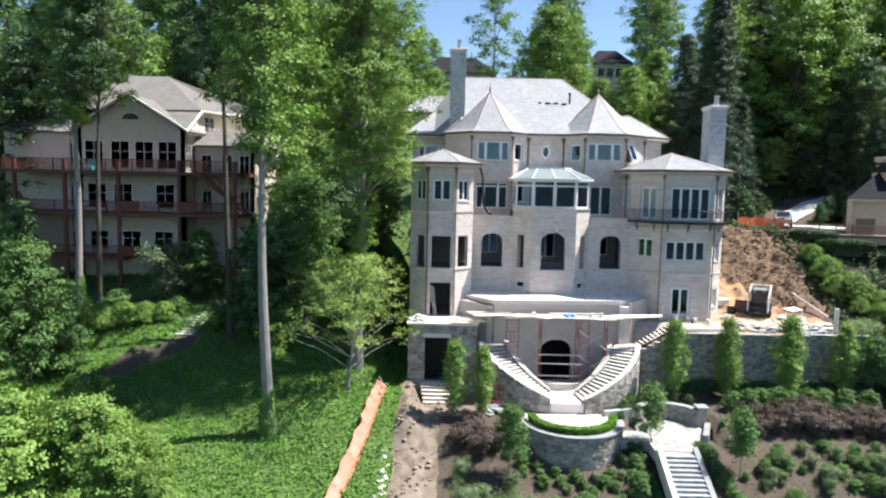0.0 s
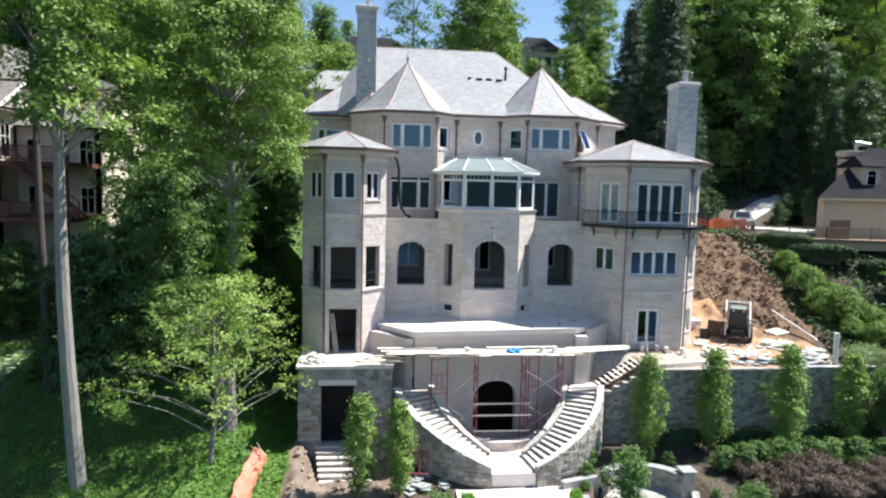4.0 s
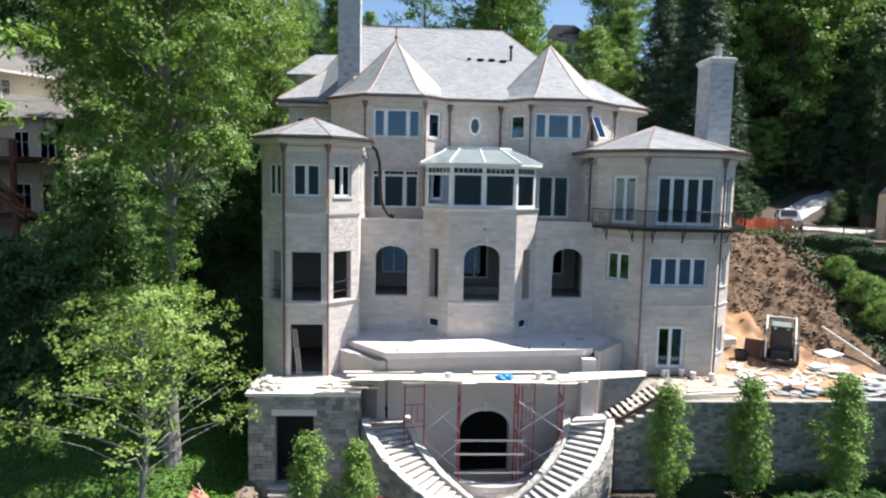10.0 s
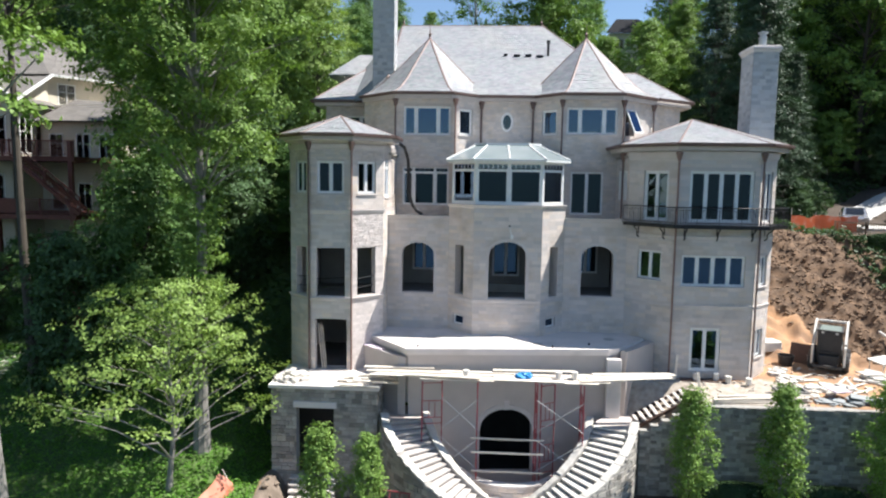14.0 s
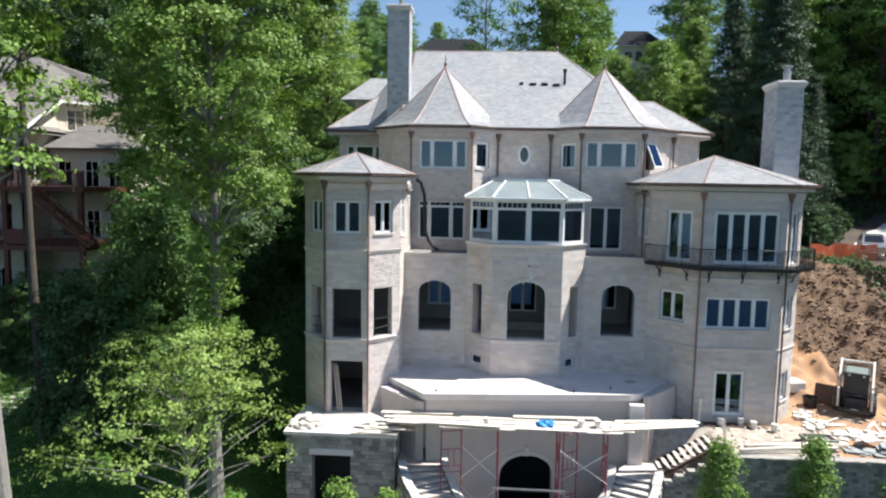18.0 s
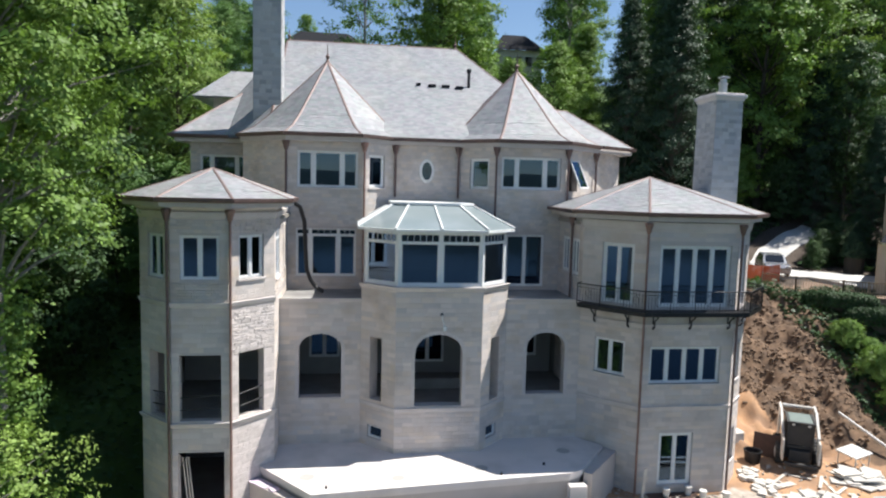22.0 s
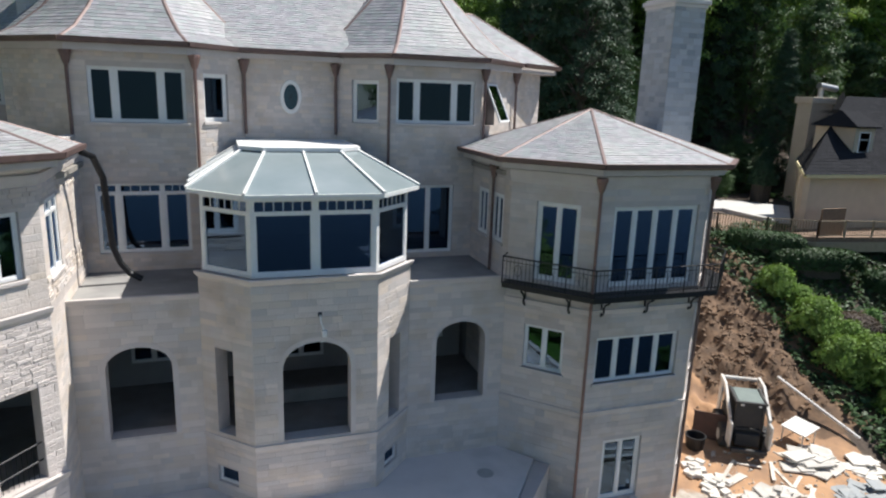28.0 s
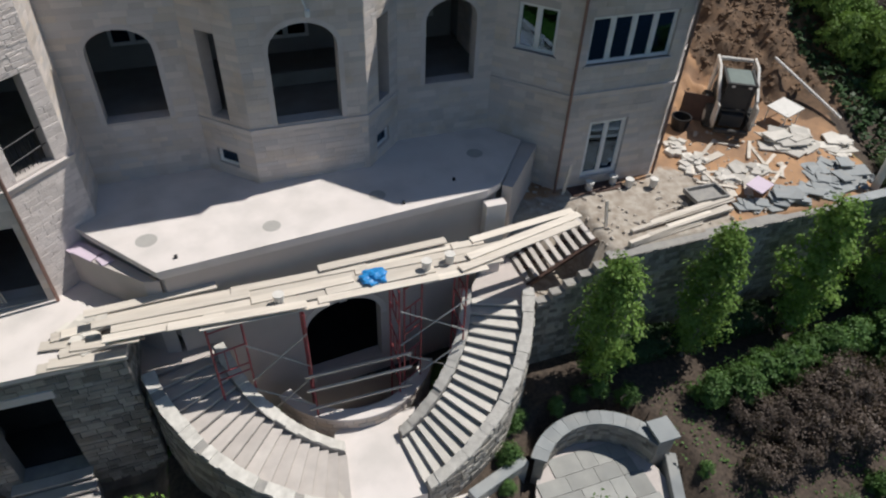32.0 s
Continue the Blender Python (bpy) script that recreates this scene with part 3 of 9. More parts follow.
# --- second and third storeys between the towers ---
U_L = Panel((9.0, 68.9), (12.65, 68.9), 13.9, 21.9, [(0.45, 3.35, 14.95, 17.3), (0.5, 3.4, 19.3, 21.05)])
U_LD = Panel((12.65, 68.9), (14.3, 70.45), 13.9, 21.9, [(0.42, 1.5, 19.35, 20.95)])
U_C = Panel((14.3, 70.45), (17.6, 70.45), 13.9, 21.9, [])
U_RD = Panel((17.6, 70.45), (19.28, 68.9), 13.9, 21.9, [(0.72, 1.86, 19.4, 20.95)])
U_R = Panel((19.28, 68.9), (22.9, 68.9), 13.9, 21.9, [(0.62, 2.62, 14.5, 17.15), (0.28, 3.34, 19.45, 21.05)])
U_RR = Panel((22.9, 68.9), (25.3, 71.3), 18.0, 21.9, [(0.35, 1.35, 19.4, 21.0)])
U_RW = Panel((25.3, 71.3), (27.7, 73.7), 17.6, 21.9)
U_LW = Panel((3.4, 74.0), (6.6, 74.0), 12.0, 21.9, [(0.5, 3.05, 19.6, 20.9)])
U_LD2 = Panel((6.6, 74.0), (6.6, 71.3), 17.0, 21.9)
U_LL = Panel((6.6, 71.3), (9.0, 68.9), 17.0, 21.9)
U_WEST = Panel((3.4, 88), (3.4, 74.0), 5.0, 21.9)
U_EAST = Panel((27.7, 73.7), (27.7, 88), 10.0, 21.9)
U_BACK = Panel((27.7, 88), (3.4, 88), 10.0, 21.9)
upper = [U_L, U_LD, U_C, U_RD, U_R, U_RR, U_RW, U_LW, U_LD2, U_LL, U_WEST, U_EAST, U_BACK]
upper_walls = wall_part(upper, M_MORTAR, "upper_wall", "pale stone upper storey wall")
window(U_L, 0.45, 3.35, 14.95, 17.3, (0.45, 1.0, 0.6), transom=0.28, sill=False, mulled=0.16)
window(U_L, 0.5, 3.4, 19.3, 21.05, (0.5, 1, 0.5), mulled=0.16)
window(U_LD, 0.42, 1.5, 19.35, 20.95, (1,), fr=0.09)
window(U_RD, 0.72, 1.86, 19.4, 20.95, (1,), fr=0.09)
window(U_R, 0.62, 2.62, 14.5, 17.15, (1, 1), sill=False, name="patio_door", handles=True)
window(U_R, 0.28, 3.34, 19.45, 21.05, (0.5, 1, 0.5), mulled=0.16)
window(U_LW, 0.5, 3.05, 19.6, 20.9, (0.4, 1, 0.4), mulled=0.14)
# the casement that stands open
bm = bmesh.new()
cm = Matrix.Translation(U_RR.at(0.35, 20.98, 0.02)) @ Matrix.Rotation(math.atan2(U_RR.d.y, U_RR.d.x), 4, "Z") @ Matrix.Rotation(radians(-24), 4, "X")
for q in ((0, -0.03, -1.55, 0.07, 0.03, 0), (0.93, -0.03, -1.55, 1.0, 0.03, 0), (0.07, -0.03, -1.55, 0.93, 0.03, -1.48), (0.07, -0.03, -0.07, 0.93, 0.03, 0)):
    box(bm, *q, cm)
casement = part("open_casement", bm, M_WHITE, mansion, "white awning window standing open")
bm = bmesh.new()
box(bm, 0.07, -0.005, -1.48, 0.93, 0.005, -0.07, cm)
part("pane", bm, M_GLASS, casement)

# oval window
ov = U_C.at(1.65, 20.25, 0.0)
bm = bmesh.new()
A, B, C = [], [], []
for i in range(24):
    k = 2 * math.pi * i / 24
    for lst, rx, rz, o in ((A, 0.40, 0.62, 0.0), (B, 0.38, 0.60, 0.05), (C, 0.26, 0.46, 0.05)):
        lst.append(bm.verts.new(ov + Vector((rx * math.cos(k), -o, rz * math.sin(k)))))
D = [bm.verts.new(ov + Vector((0.26 * math.cos(2 * math.pi * i / 24), -0.012, 0.46 * math.sin(2 * math.pi * i / 24)))) for i in range(24)]
for i in range(24):
    j = (i + 1) % 24
    for X, Y in ((A, B), (B, C), (C, D)):
        bm.faces.new((X[i], X[j], Y[j], Y[i]))
oval = part("oval_window", bm, M_WHITE, mansion, "oval window in a pale surround")
bm = bmesh.new()
bm.faces.new([bm.verts.new(ov + Vector((0.26 * math.cos(2 * math.pi * i / 24), -0.014, 0.46 * math.sin(2 * math.pi * i / 24)))) for i in range(24)])
part("pane", bm, mat("oval_glass", (0.05, 0.09, 0.11), (0.035, 0.07, 0.09), rough=0.05, spec=0.5), oval)
bm = bmesh.new()
for k in range(5):
    a = math.pi * k / 5
    tube(bm, ov + Vector((0.24 * math.cos(a), -0.02, 0.42 * math.sin(a))), ov - Vector((0.24 * math.cos(a), 0.02, 0.42 * math.sin(a))), 0.007, n=4)
part("leading", bm, M_IRON, oval)

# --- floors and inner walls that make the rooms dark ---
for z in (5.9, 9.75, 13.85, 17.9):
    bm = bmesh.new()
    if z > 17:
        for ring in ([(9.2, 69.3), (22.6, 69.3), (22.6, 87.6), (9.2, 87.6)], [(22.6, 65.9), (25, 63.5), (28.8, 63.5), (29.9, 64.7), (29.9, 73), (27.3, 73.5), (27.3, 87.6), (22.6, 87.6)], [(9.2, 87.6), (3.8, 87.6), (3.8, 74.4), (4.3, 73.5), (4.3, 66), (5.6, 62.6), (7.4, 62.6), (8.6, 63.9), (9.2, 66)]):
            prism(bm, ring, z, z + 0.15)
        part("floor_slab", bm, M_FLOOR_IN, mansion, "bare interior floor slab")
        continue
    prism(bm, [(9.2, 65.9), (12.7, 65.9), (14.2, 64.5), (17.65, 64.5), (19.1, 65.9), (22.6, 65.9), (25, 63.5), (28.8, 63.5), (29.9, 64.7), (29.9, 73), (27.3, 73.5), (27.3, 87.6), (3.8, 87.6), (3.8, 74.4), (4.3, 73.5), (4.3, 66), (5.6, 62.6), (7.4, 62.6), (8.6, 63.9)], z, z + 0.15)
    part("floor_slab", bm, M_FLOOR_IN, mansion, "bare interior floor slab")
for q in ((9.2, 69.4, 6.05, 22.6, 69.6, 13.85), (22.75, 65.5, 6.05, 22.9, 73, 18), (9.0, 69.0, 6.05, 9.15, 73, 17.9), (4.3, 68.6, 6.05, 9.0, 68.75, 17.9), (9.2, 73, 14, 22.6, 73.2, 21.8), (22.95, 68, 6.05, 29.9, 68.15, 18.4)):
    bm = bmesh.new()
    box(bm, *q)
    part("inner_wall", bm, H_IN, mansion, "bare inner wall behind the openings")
# windows of the back wall of the loggia
LG = Panel((9.2, 69.38), (22.6, 69.38), 9.9, 13.8)
for u0, u1, z0, z1 in ((0.9, 2.4, 10.8, 12.9), (6.0, 7.7, 10.5, 12.8), (11.1, 12.6, 10.8, 12.9)):
    window(LG, u0, u1, z0, z1, (1, 1), sill=False, inset=-0.1, name="inner_window")
bm = bmesh.new()
box(bm, 14.6, 66.6, 9.9, 17.4, 67.0, 10.4, None, 0.03)
part("stacked_board", bm, M_FLOOR_IN, mansion, "stacked boards inside the arch")

# --- decks over the arches ---
for x0, x1 in ((9.08, 13.0), (18.8, 22.66)):
    bm = bmesh.new()
    box(bm, x0, FW - 0.02 + 0.5, 13.9, x1, 68.9, 14.32)
    part("deck", bm, M_DECK_SHADE, mansion, "flat concrete deck over the arches, grey darkened for shade")

# --- conservatory over the bay ---
CV = [(12.75, 65.3), (14.1, 64.0), (17.75, 64.0), (19.05, 65.3)]
cpan = [Panel((12.75, 70.4), CV[0], 15.2, 17.55), Panel(CV[0], CV[1], 15.2, 17.55), Panel(CV[1], CV[2], 15.2, 17.55), Panel(CV[2], CV[3], 15.2, 17.55), Panel(CV[3], (19.05, 70.4), 15.2, 17.55)]
conservatory = part("conservatory", bmesh.new(), M_WHITE, mansion, "white framed glass conservatory over the bay")
for P, cols in zip(cpan, ((1, 1, 1), (1,), (1, 1), (1,), (1, 1, 1))):
    w = window(P, 0.0, P.len, 15.2, 17.55, cols, transom=0.36, sill=False, inset=0.0, fr=0.13, mulled=0.2, name="conservatory_window")
bm = bmesh.new()
eave = [(12.4, 70.3), (12.4, 65.2), (13.95, 63.65), (17.9, 63.65), (19.4, 65.2), (19.4, 70.3)]
prism(bm, eave, 17.55, 17.66)
part("conservatory_eave", bm, M_WHITE, mansion, "white eaves gutter of the conservatory")
top = [(14.1, 70.3), (14.1, 67.3), (14.75, 66.75), (17.1, 66.75), (17.75, 67.3), (17.75, 70.3)]
bm = bmesh.new()
for i in range(5):
    face(bm, (*eave[i], 17.67), (*eave[i + 1], 17.67), (*top[i + 1], 18.62), (*top[i], 18.62))
part("glass_roof", bm, M_GLASS_ROOF, mansion, "sloping glass conservatory roof").visible_shadow = False
ribs = [(eave[i], top[i]) for i in range(1, 5)]
mid = lambda a, b, s: tuple(p + (q - p) * s for p, q in zip(a, b))
ribs += [(mid(eave[2], eave[3], 0.5), mid(top[2], top[3], 0.5))]
ribs += [(mid(eave[i], eave[i + 1], s), mid(top[i], top[i + 1], s)) for i in (0, 4) for s in (0.25, 0.5, 0.75)]
for a, b in ribs:
    bm = bmesh.new()
    tube(bm, (*a, 17.70), (*b, 18.64), 0.05, n=4)
    part("roof_bar", bm, M_WHITE, mansion, "white glazing bar")
bm = bmesh.new()
prism(bm, [(13.95, 70.3), (13.95, 67.25), (14.7, 66.6), (17.15, 66.6), (17.9, 67.25), (17.9, 70.3)], 18.60, 18.72)
part("roof_top", bm, M_WHITE, mansion, "flat white top of the conservatory roof")
bm = bmesh.new()
prism(bm, [(12.7, 70.3), (12.7, 65.35), (14.1, 64.05), (17.75, 64.05), (19.1, 65.35), (19.1, 70.3)], 14.9, 15.15)
part("conservatory_floor", bm, M_CONC, mansion)
bm = bmesh.new()
box(bm, 13.2, 70.1, 15.15, 18.6, 70.3, 17.5)
part("conservatory_back", bm, mat("yellow_plaster", (0.55, 0.50, 0.30), (0.48, 0.44, 0.27), rough=0.9), mansion, "pale yellow plaster wall inside the conservatory")


# --- roofs ---
def slates(V, F, poly, rng, row=0.17, wide=0.28, lift=0.012):
    """Overlapping slates on one flat roof face (a convex polygon)."""
    P = [Vector(p) for p in poly]
    nrm = (P[1] - P[0]).cross(P[2] - P[0]).normalized()
    if nrm.z < 0:
        nrm = -nrm
    h = Vector((0, 0, 1)).cross(nrm).normalized()
    s = nrm.cross(h)
    if s.z < 0:
        s = -s
    o = P[0]
    q = [((p - o).dot(h), (p - o).dot(s)) for p in P]
    lo, hi = min(b for _, b in q), max(b for _, b in q)

    def span(y):
        xs = [a[0] + (b[0] - a[0]) * (y - a[1]) / (b[1] - a[1]) for a, b in zip(q, q[1:] + q[:1]) if (a[1] - y) * (b[1] - y) <= 0 and a[1] != b[1]]
        return (min(xs), max(xs)) if len(xs) > 1 else None
    y = lo
    while y < hi - 0.03:
        top = min(y + row + 0.03, hi)
        s0, s1 = span(y + 0.004), span(top - 0.004)
        y += row
        if not s0 or not s1:
            continue
        a, b = s0
        x = a - rng.uniform(0, wide)
        while x < b:
            w = wide * rng.uniform(0.7, 1.25)
            x0, x1 = max(x, a), min(x + w - 0.008, b)
            x += w
            if x1 - x0 < 0.02:
                continue
            t0, t1 = min(max(x0, s1[0]), s1[1]), min(max(x1, s1[0]), s1[1])
            yl, l = y - row + rng.uniform(-0.008, 0.008), lift + rng.uniform(0, 0.008)
            k = len(V)
            V += [o + h * x0 + s * yl + nrm * l, o + h * x1 + s * yl + nrm * l, o + h * t1 + s * top + nrm * 0.004, o + h * t0 + s * top + nrm * 0.004, o + h * x0 + s * yl, o + h * x1 + s * yl]
            F += [(k, k + 1, k + 2, k + 3), (k + 4, k + 5, k + 1, k)]


def roof(name, faces, material, parent, label, slate=True, seed=1, row=0.17, wide=0.28, under=0.10):
    bm = bmesh.new()
    for f in faces:
        face(bm, *f)
        face(bm, *[(x, y, z - under) for x, y, z in f][::-1])
    r = part(name, bm, material, parent, label)
    if slate:
        V, F, rng = [], [], random.Random(seed)
        for f in faces:
            slates(V, F, f, rng, row, wide)
        tagged(quick("slate_cover", V, F, material, r, "overlapping grey slates"), kind="stuff")
    return r


def ridge_caps(pairs, r=0.045, material=None):
    for a, b in pairs:
        bm = bmesh.new()
        a, b = Vector(a), Vector(b)
        d = (b - a).normalized()
        s = d.cross(Vector((0, 0, 1))).normalized()
        u = s.cross(d)
        A, B = ([bm.verts.new(p + s * x + u * z) for x, z in ((-2.6 * r, -1.0 * r), (-0.6 * r, 0.75 * r), (0.6 * r, 0.75 * r), (2.6 * r, -1.0 * r))] for p in (a, b))
        for i in range(3):
            bm.faces.new((A[i], A[i + 1], B[i + 1], B[i]))
        bm.faces.new((A[3], A[0], B[0], B[3]))
        bm.faces.new(A[::-1])
        bm.faces.new(B)
        part("ridge_cap", bm, material or M_RIDGE, mansion, "folded brown copper ridge cap")


def gutter(pts, closed=False, r=0.10):
    """A half-round copper gutter with a fascia above it."""
    bm = bmesh.new()
    pts = list(pts) + ([pts[0]] if closed else [])
    for a, b in zip(pts, pts[1:]):
        a, b = Vector(a), Vector(b)
        d = (b - a).normalized()
        n = Vector((d.y, -d.x, 0))
        prof = [(0.0, 0.03), (0.03, -0.10), (0.10, -0.15), (0.17, -0.10), (0.19, 0.03), (0.16, 0.03), (0.0, 0.03)]
        A = [bm.verts.new(a + n * (o - 0.06) + Vector((0, 0, z)) - d * 0.02) for o, z in prof[:-1]]
        B = [bm.verts.new(b + n * (o - 0.06) + Vector((0, 0, z)) + d * 0.02) for o, z in prof[:-1]]
        for i in range(6):
            bm.faces.new((A[i], A[(i + 1) % 6], B[(i + 1) % 6], B[i]))
        bm.faces.new(A[::-1])
        bm.faces.new(B)
    return part("gutter", bm, M_COPPER, mansion, "brown copper gutter")


def soffit(poly, z, inner, h=0.25):
    """The boxed eaves under a roof edge."""
    bm = bmesh.new()
    prism(bm, poly, z - h, z - 0.08)
    return part("soffit", bm, M_LIME_SMOOTH, mansion, "pale boxed eaves")


def finial(x, y, z, tall=0.9):
    bm = bmesh.new()
    lathe(bm, [(0.16, -0.25), (0.10, 0.0), (0.05, 0.1), (0.10, 0.2), (0.11, 0.27), (0.04, 0.36), (0.03, 0.5), (0.012, tall), (0.004, tall + 0.05)], (x, y, z), 10)
    part("finial", bm, M_COPPER, mansion, "turned copper finial")


def turret_roof(cx, cy, ap, z, profile, seed, finial_h=0.9):
    """An octagonal roof with a flared foot: profile gives (share of the radius, height)."""
    fs, rings = [], [[(*p, z + h) for p in octagon(cx, cy, ap * s)] for s, h in profile[:-1]]
    apex = (cx, cy, z + profile[-1][1])
    for A, B in zip(rings, rings[1:]):
        fs += [(A[i], A[(i + 1) % 8], B[(i + 1) % 8], B[i]) for i in range(8)]
    fs += [(rings[-1][i], rings[-1][(i + 1) % 8], apex) for i in range(8)]
    roof("turret_roof", fs, M_SLATE, mansion, "steep octagonal slate turret roof with a flared foot", seed=seed)
    ridge_caps([(A[i], B[i]) for A, B in zip(rings, rings[1:]) for i in range(8)] + [(rings[-1][i], apex) for i in range(8)], 0.045)
    finial(*apex, finial_h)
    return rings[0]


TUR_L, TUR_R = (10.75, 72.75), (21.1, 72.75)
PROFILE = ((1.0, 0.0), (0.84, 0.36), (0.68, 0.98), (0, 4.1))
for c, seed in ((TUR_L, 5), (TUR_R, 6)):
    ring = turret_roof(*c, 4.35, 21.86, PROFILE, seed)
    gutter([ring[i] for i in (7, 0, 1, 2)] if c is TUR_L else [ring[i] for i in (7, 0, 1, 2, 3)])
    bm = bmesh.new()
    prism(bm, octagon(*c, 4.25), 21.5, 21.8)
    part("eave", bm, M_LIME_SMOOTH, mansion, "moulded pale eaves cornice")
RL, RR = (7.9, 80.8, 28.6), (18.9, 80.8, 28.6)
EA, ED = (2.5, 73.4, 21.9), (28.4, 73.2, 21.9)
WL0, WL1, WR0, WR1 = (5.6, 77.6, 24.7), (11.0, 77.6, 24.7), (20.5, 77.0, 24.4), (25.4, 77.0, 24.4)
roof("main_roof", [((8.0, 69.95, 21.85), (24.0, 69.95, 21.85), RR, RL), ((24.0, 69.95, 21.85), (27.0, 76, 21.9), RR), ((27, 76, 21.9), (27, 88.6, 21.9), RR),
                   ((27, 88.6, 21.9), (3.4, 88.6, 21.9), RL, RR), ((3.4, 88.6, 21.9), (3.4, 76, 21.9), RL), ((3.4, 76, 21.9), (8.0, 69.95, 21.85), RL)],
     M_SLATE, mansion, "broad hipped grey slate roof", seed=2)
roof("wing_roof", [(EA, (9.5, 73.4, 21.9), WL1, WL0), ((2.5, 81.8, 21.9), EA, WL0), (WL0, WL1, (11, 81.8, 21.9), (2.5, 81.8, 21.9))], M_SLATE, mansion, "lower hipped slate roof of the wing", seed=3)
roof("wing_roof", [((20.5, 73.2, 21.9), ED, WR1, WR0), (ED, (28.4, 80.8, 21.9), WR1), (WR1, (28.4, 80.8, 21.9), (20.5, 80.8, 21.9), WR0)], M_SLATE, mansion, "lower hipped slate roof of the wing", seed=4)
roof("rear_wing_roof", [((1.7, 82.0, 25.0), (8.5, 82.0, 25.0), (7.5, 85.5, 27.2), (3.6, 85.5, 27.2)), ((1.7, 89.0, 25.0), (1.7, 82.0, 25.0), (3.6, 85.5, 27.2))], M_SLATE, mansion, "small hipped slate roof at the back", seed=7)
bm = bmesh.new()
box(bm, 2.9, 82.6, 12.0, 8.0, 88.4, 24.95)
part("rear_wing_wall", bm, M_LIME_SMOOTH, mansion, "plain rear wing wall")
ridge_caps([(RL, RR), (RR, (24.0, 69.95, 21.85)), (RL, (8.0, 69.95, 21.85)), (WL0, WL1), (EA, WL0), (WR0, WR1), (ED, WR1)])
gutter([(14.2, 69.95, 21.86), (17.6, 69.95, 21.86)])
gutter([(2.5, 81, 21.9), EA, (7.6, 73.4, 21.9)])
gutter([(25.6, 71.0, 21.88), ED, (28.4, 80, 21.9)])
for q in ([(14.0, 70.0), (17.9, 70.0), (17.9, 70.6), (14.0, 70.6)], [(2.7, 73.5), (7.2, 73.5), (7.2, 74.2), (3.2, 74.2), (3.2, 88), (2.7, 88)], [(25.0, 70.7), (28.3, 73.3), (28.3, 88), (27.6, 88), (27.6, 74)]):
    bm = bmesh.new()
    prism(bm, q, 21.55, 21.81)
    part("eave", bm, M_LIME_SMOOTH, mansion, "moulded pale eaves cornice")
finial(RL[0] + 0.1, RL[1], RL[2], 0.7)
finial(RR[0] - 0.1, RR[1], RR[2], 0.7)
# vents on the main roof
slope = lambda y: 21.85 + (y - 69.95) * (28.6 - 21.85) / (80.8 - 69.95)
for x, y, w in ((15.9, 75.6, 0.12), (16.7, 75.5, 0.22), (17.5, 75.5, 0.22), (18.3, 75.4, 0.22)):
    bm = bmesh.new()
    box(bm, x - w, y - 0.2, slope(y) - 0.05, x + w, y + 0.15, slope(y) + 0.12, None, 0.02)
    part("roof_vent", bm, M_IRON, mansion, "small black roof vent")
bm = bmesh.new()
tube(bm, (18.9, 75.6, slope(75.6) - 0.1), (18.9, 75.6, slope(75.6) + 0.9), 0.09, n=10)
tube(bm, (18.9, 75.6, slope(75.6) + 0.85), (18.9, 75.6, slope(75.6) + 1.05), 0.14, n=10)
part("flue_pipe", bm, M_IRON, mansion, "black flue pipe on the roof")

# tower roofs
ring = [(*p, 18.82) for p in octagon(*TL_C, 3.25)]
apex = (*TL_C, 20.0)
back = [(ring[i], ring[(i + 1) % 8]) for i in range(8)]
mid8 = [(*p, 19.10) for p in octagon(*TL_C, 2.5)]
fs = [(ring[i], ring[(i + 1) % 8], mid8[(i + 1) % 8], mid8[i]) for i in range(8)] + [(mid8[i], mid8[(i + 1) % 8], apex) for i in range(8)]
roof("tower_roof", fs, M_SLATE, mansion, "low octagonal slate tower roof", seed=8)
ridge_caps([(ring[i], mid8[i]) for i in range(8)] + [(mid8[i], apex) for i in range(8)], 0.045)
gutter([ring[i] for i in (6, 7, 0, 1, 2, 3)])
bm = bmesh.new()
prism(bm, octagon(*TL_C, 3.15), 18.5, 18.76)
part("eave", bm, M_LIME_SMOOTH, mansion, "moulded pale eaves cornice")
ering = [(22.1, 69.5, 18.6), (22.1, 65.1, 18.6), (24.55, 62.6, 18.6), (29.3, 62.6, 18.6), (31.1, 64.4, 18.6), (31.1, 71.5, 18.6), (26.5, 72.0, 18.6)]
eapex = (26.5, 66.95, 20.2)
roof("tower_roof", [(ering[i], ering[(i + 1) % 7], eapex) for i in range(7)], M_SLATE, mansion, "low polygonal slate tower roof", seed=9)
ridge_caps([(ering[i], eapex) for i in range(6)], 0.045)
gutter(ering[:6])
bm = bmesh.new()
prism(bm, [(22.25, 71), (22.25, 65.2), (24.6, 62.75), (29.2, 62.75), (30.95, 64.5), (30.95, 71)], 18.25, 18.54)
part("eave", bm, M_LIME_SMOOTH, mansion, "moulded pale eaves cornice")


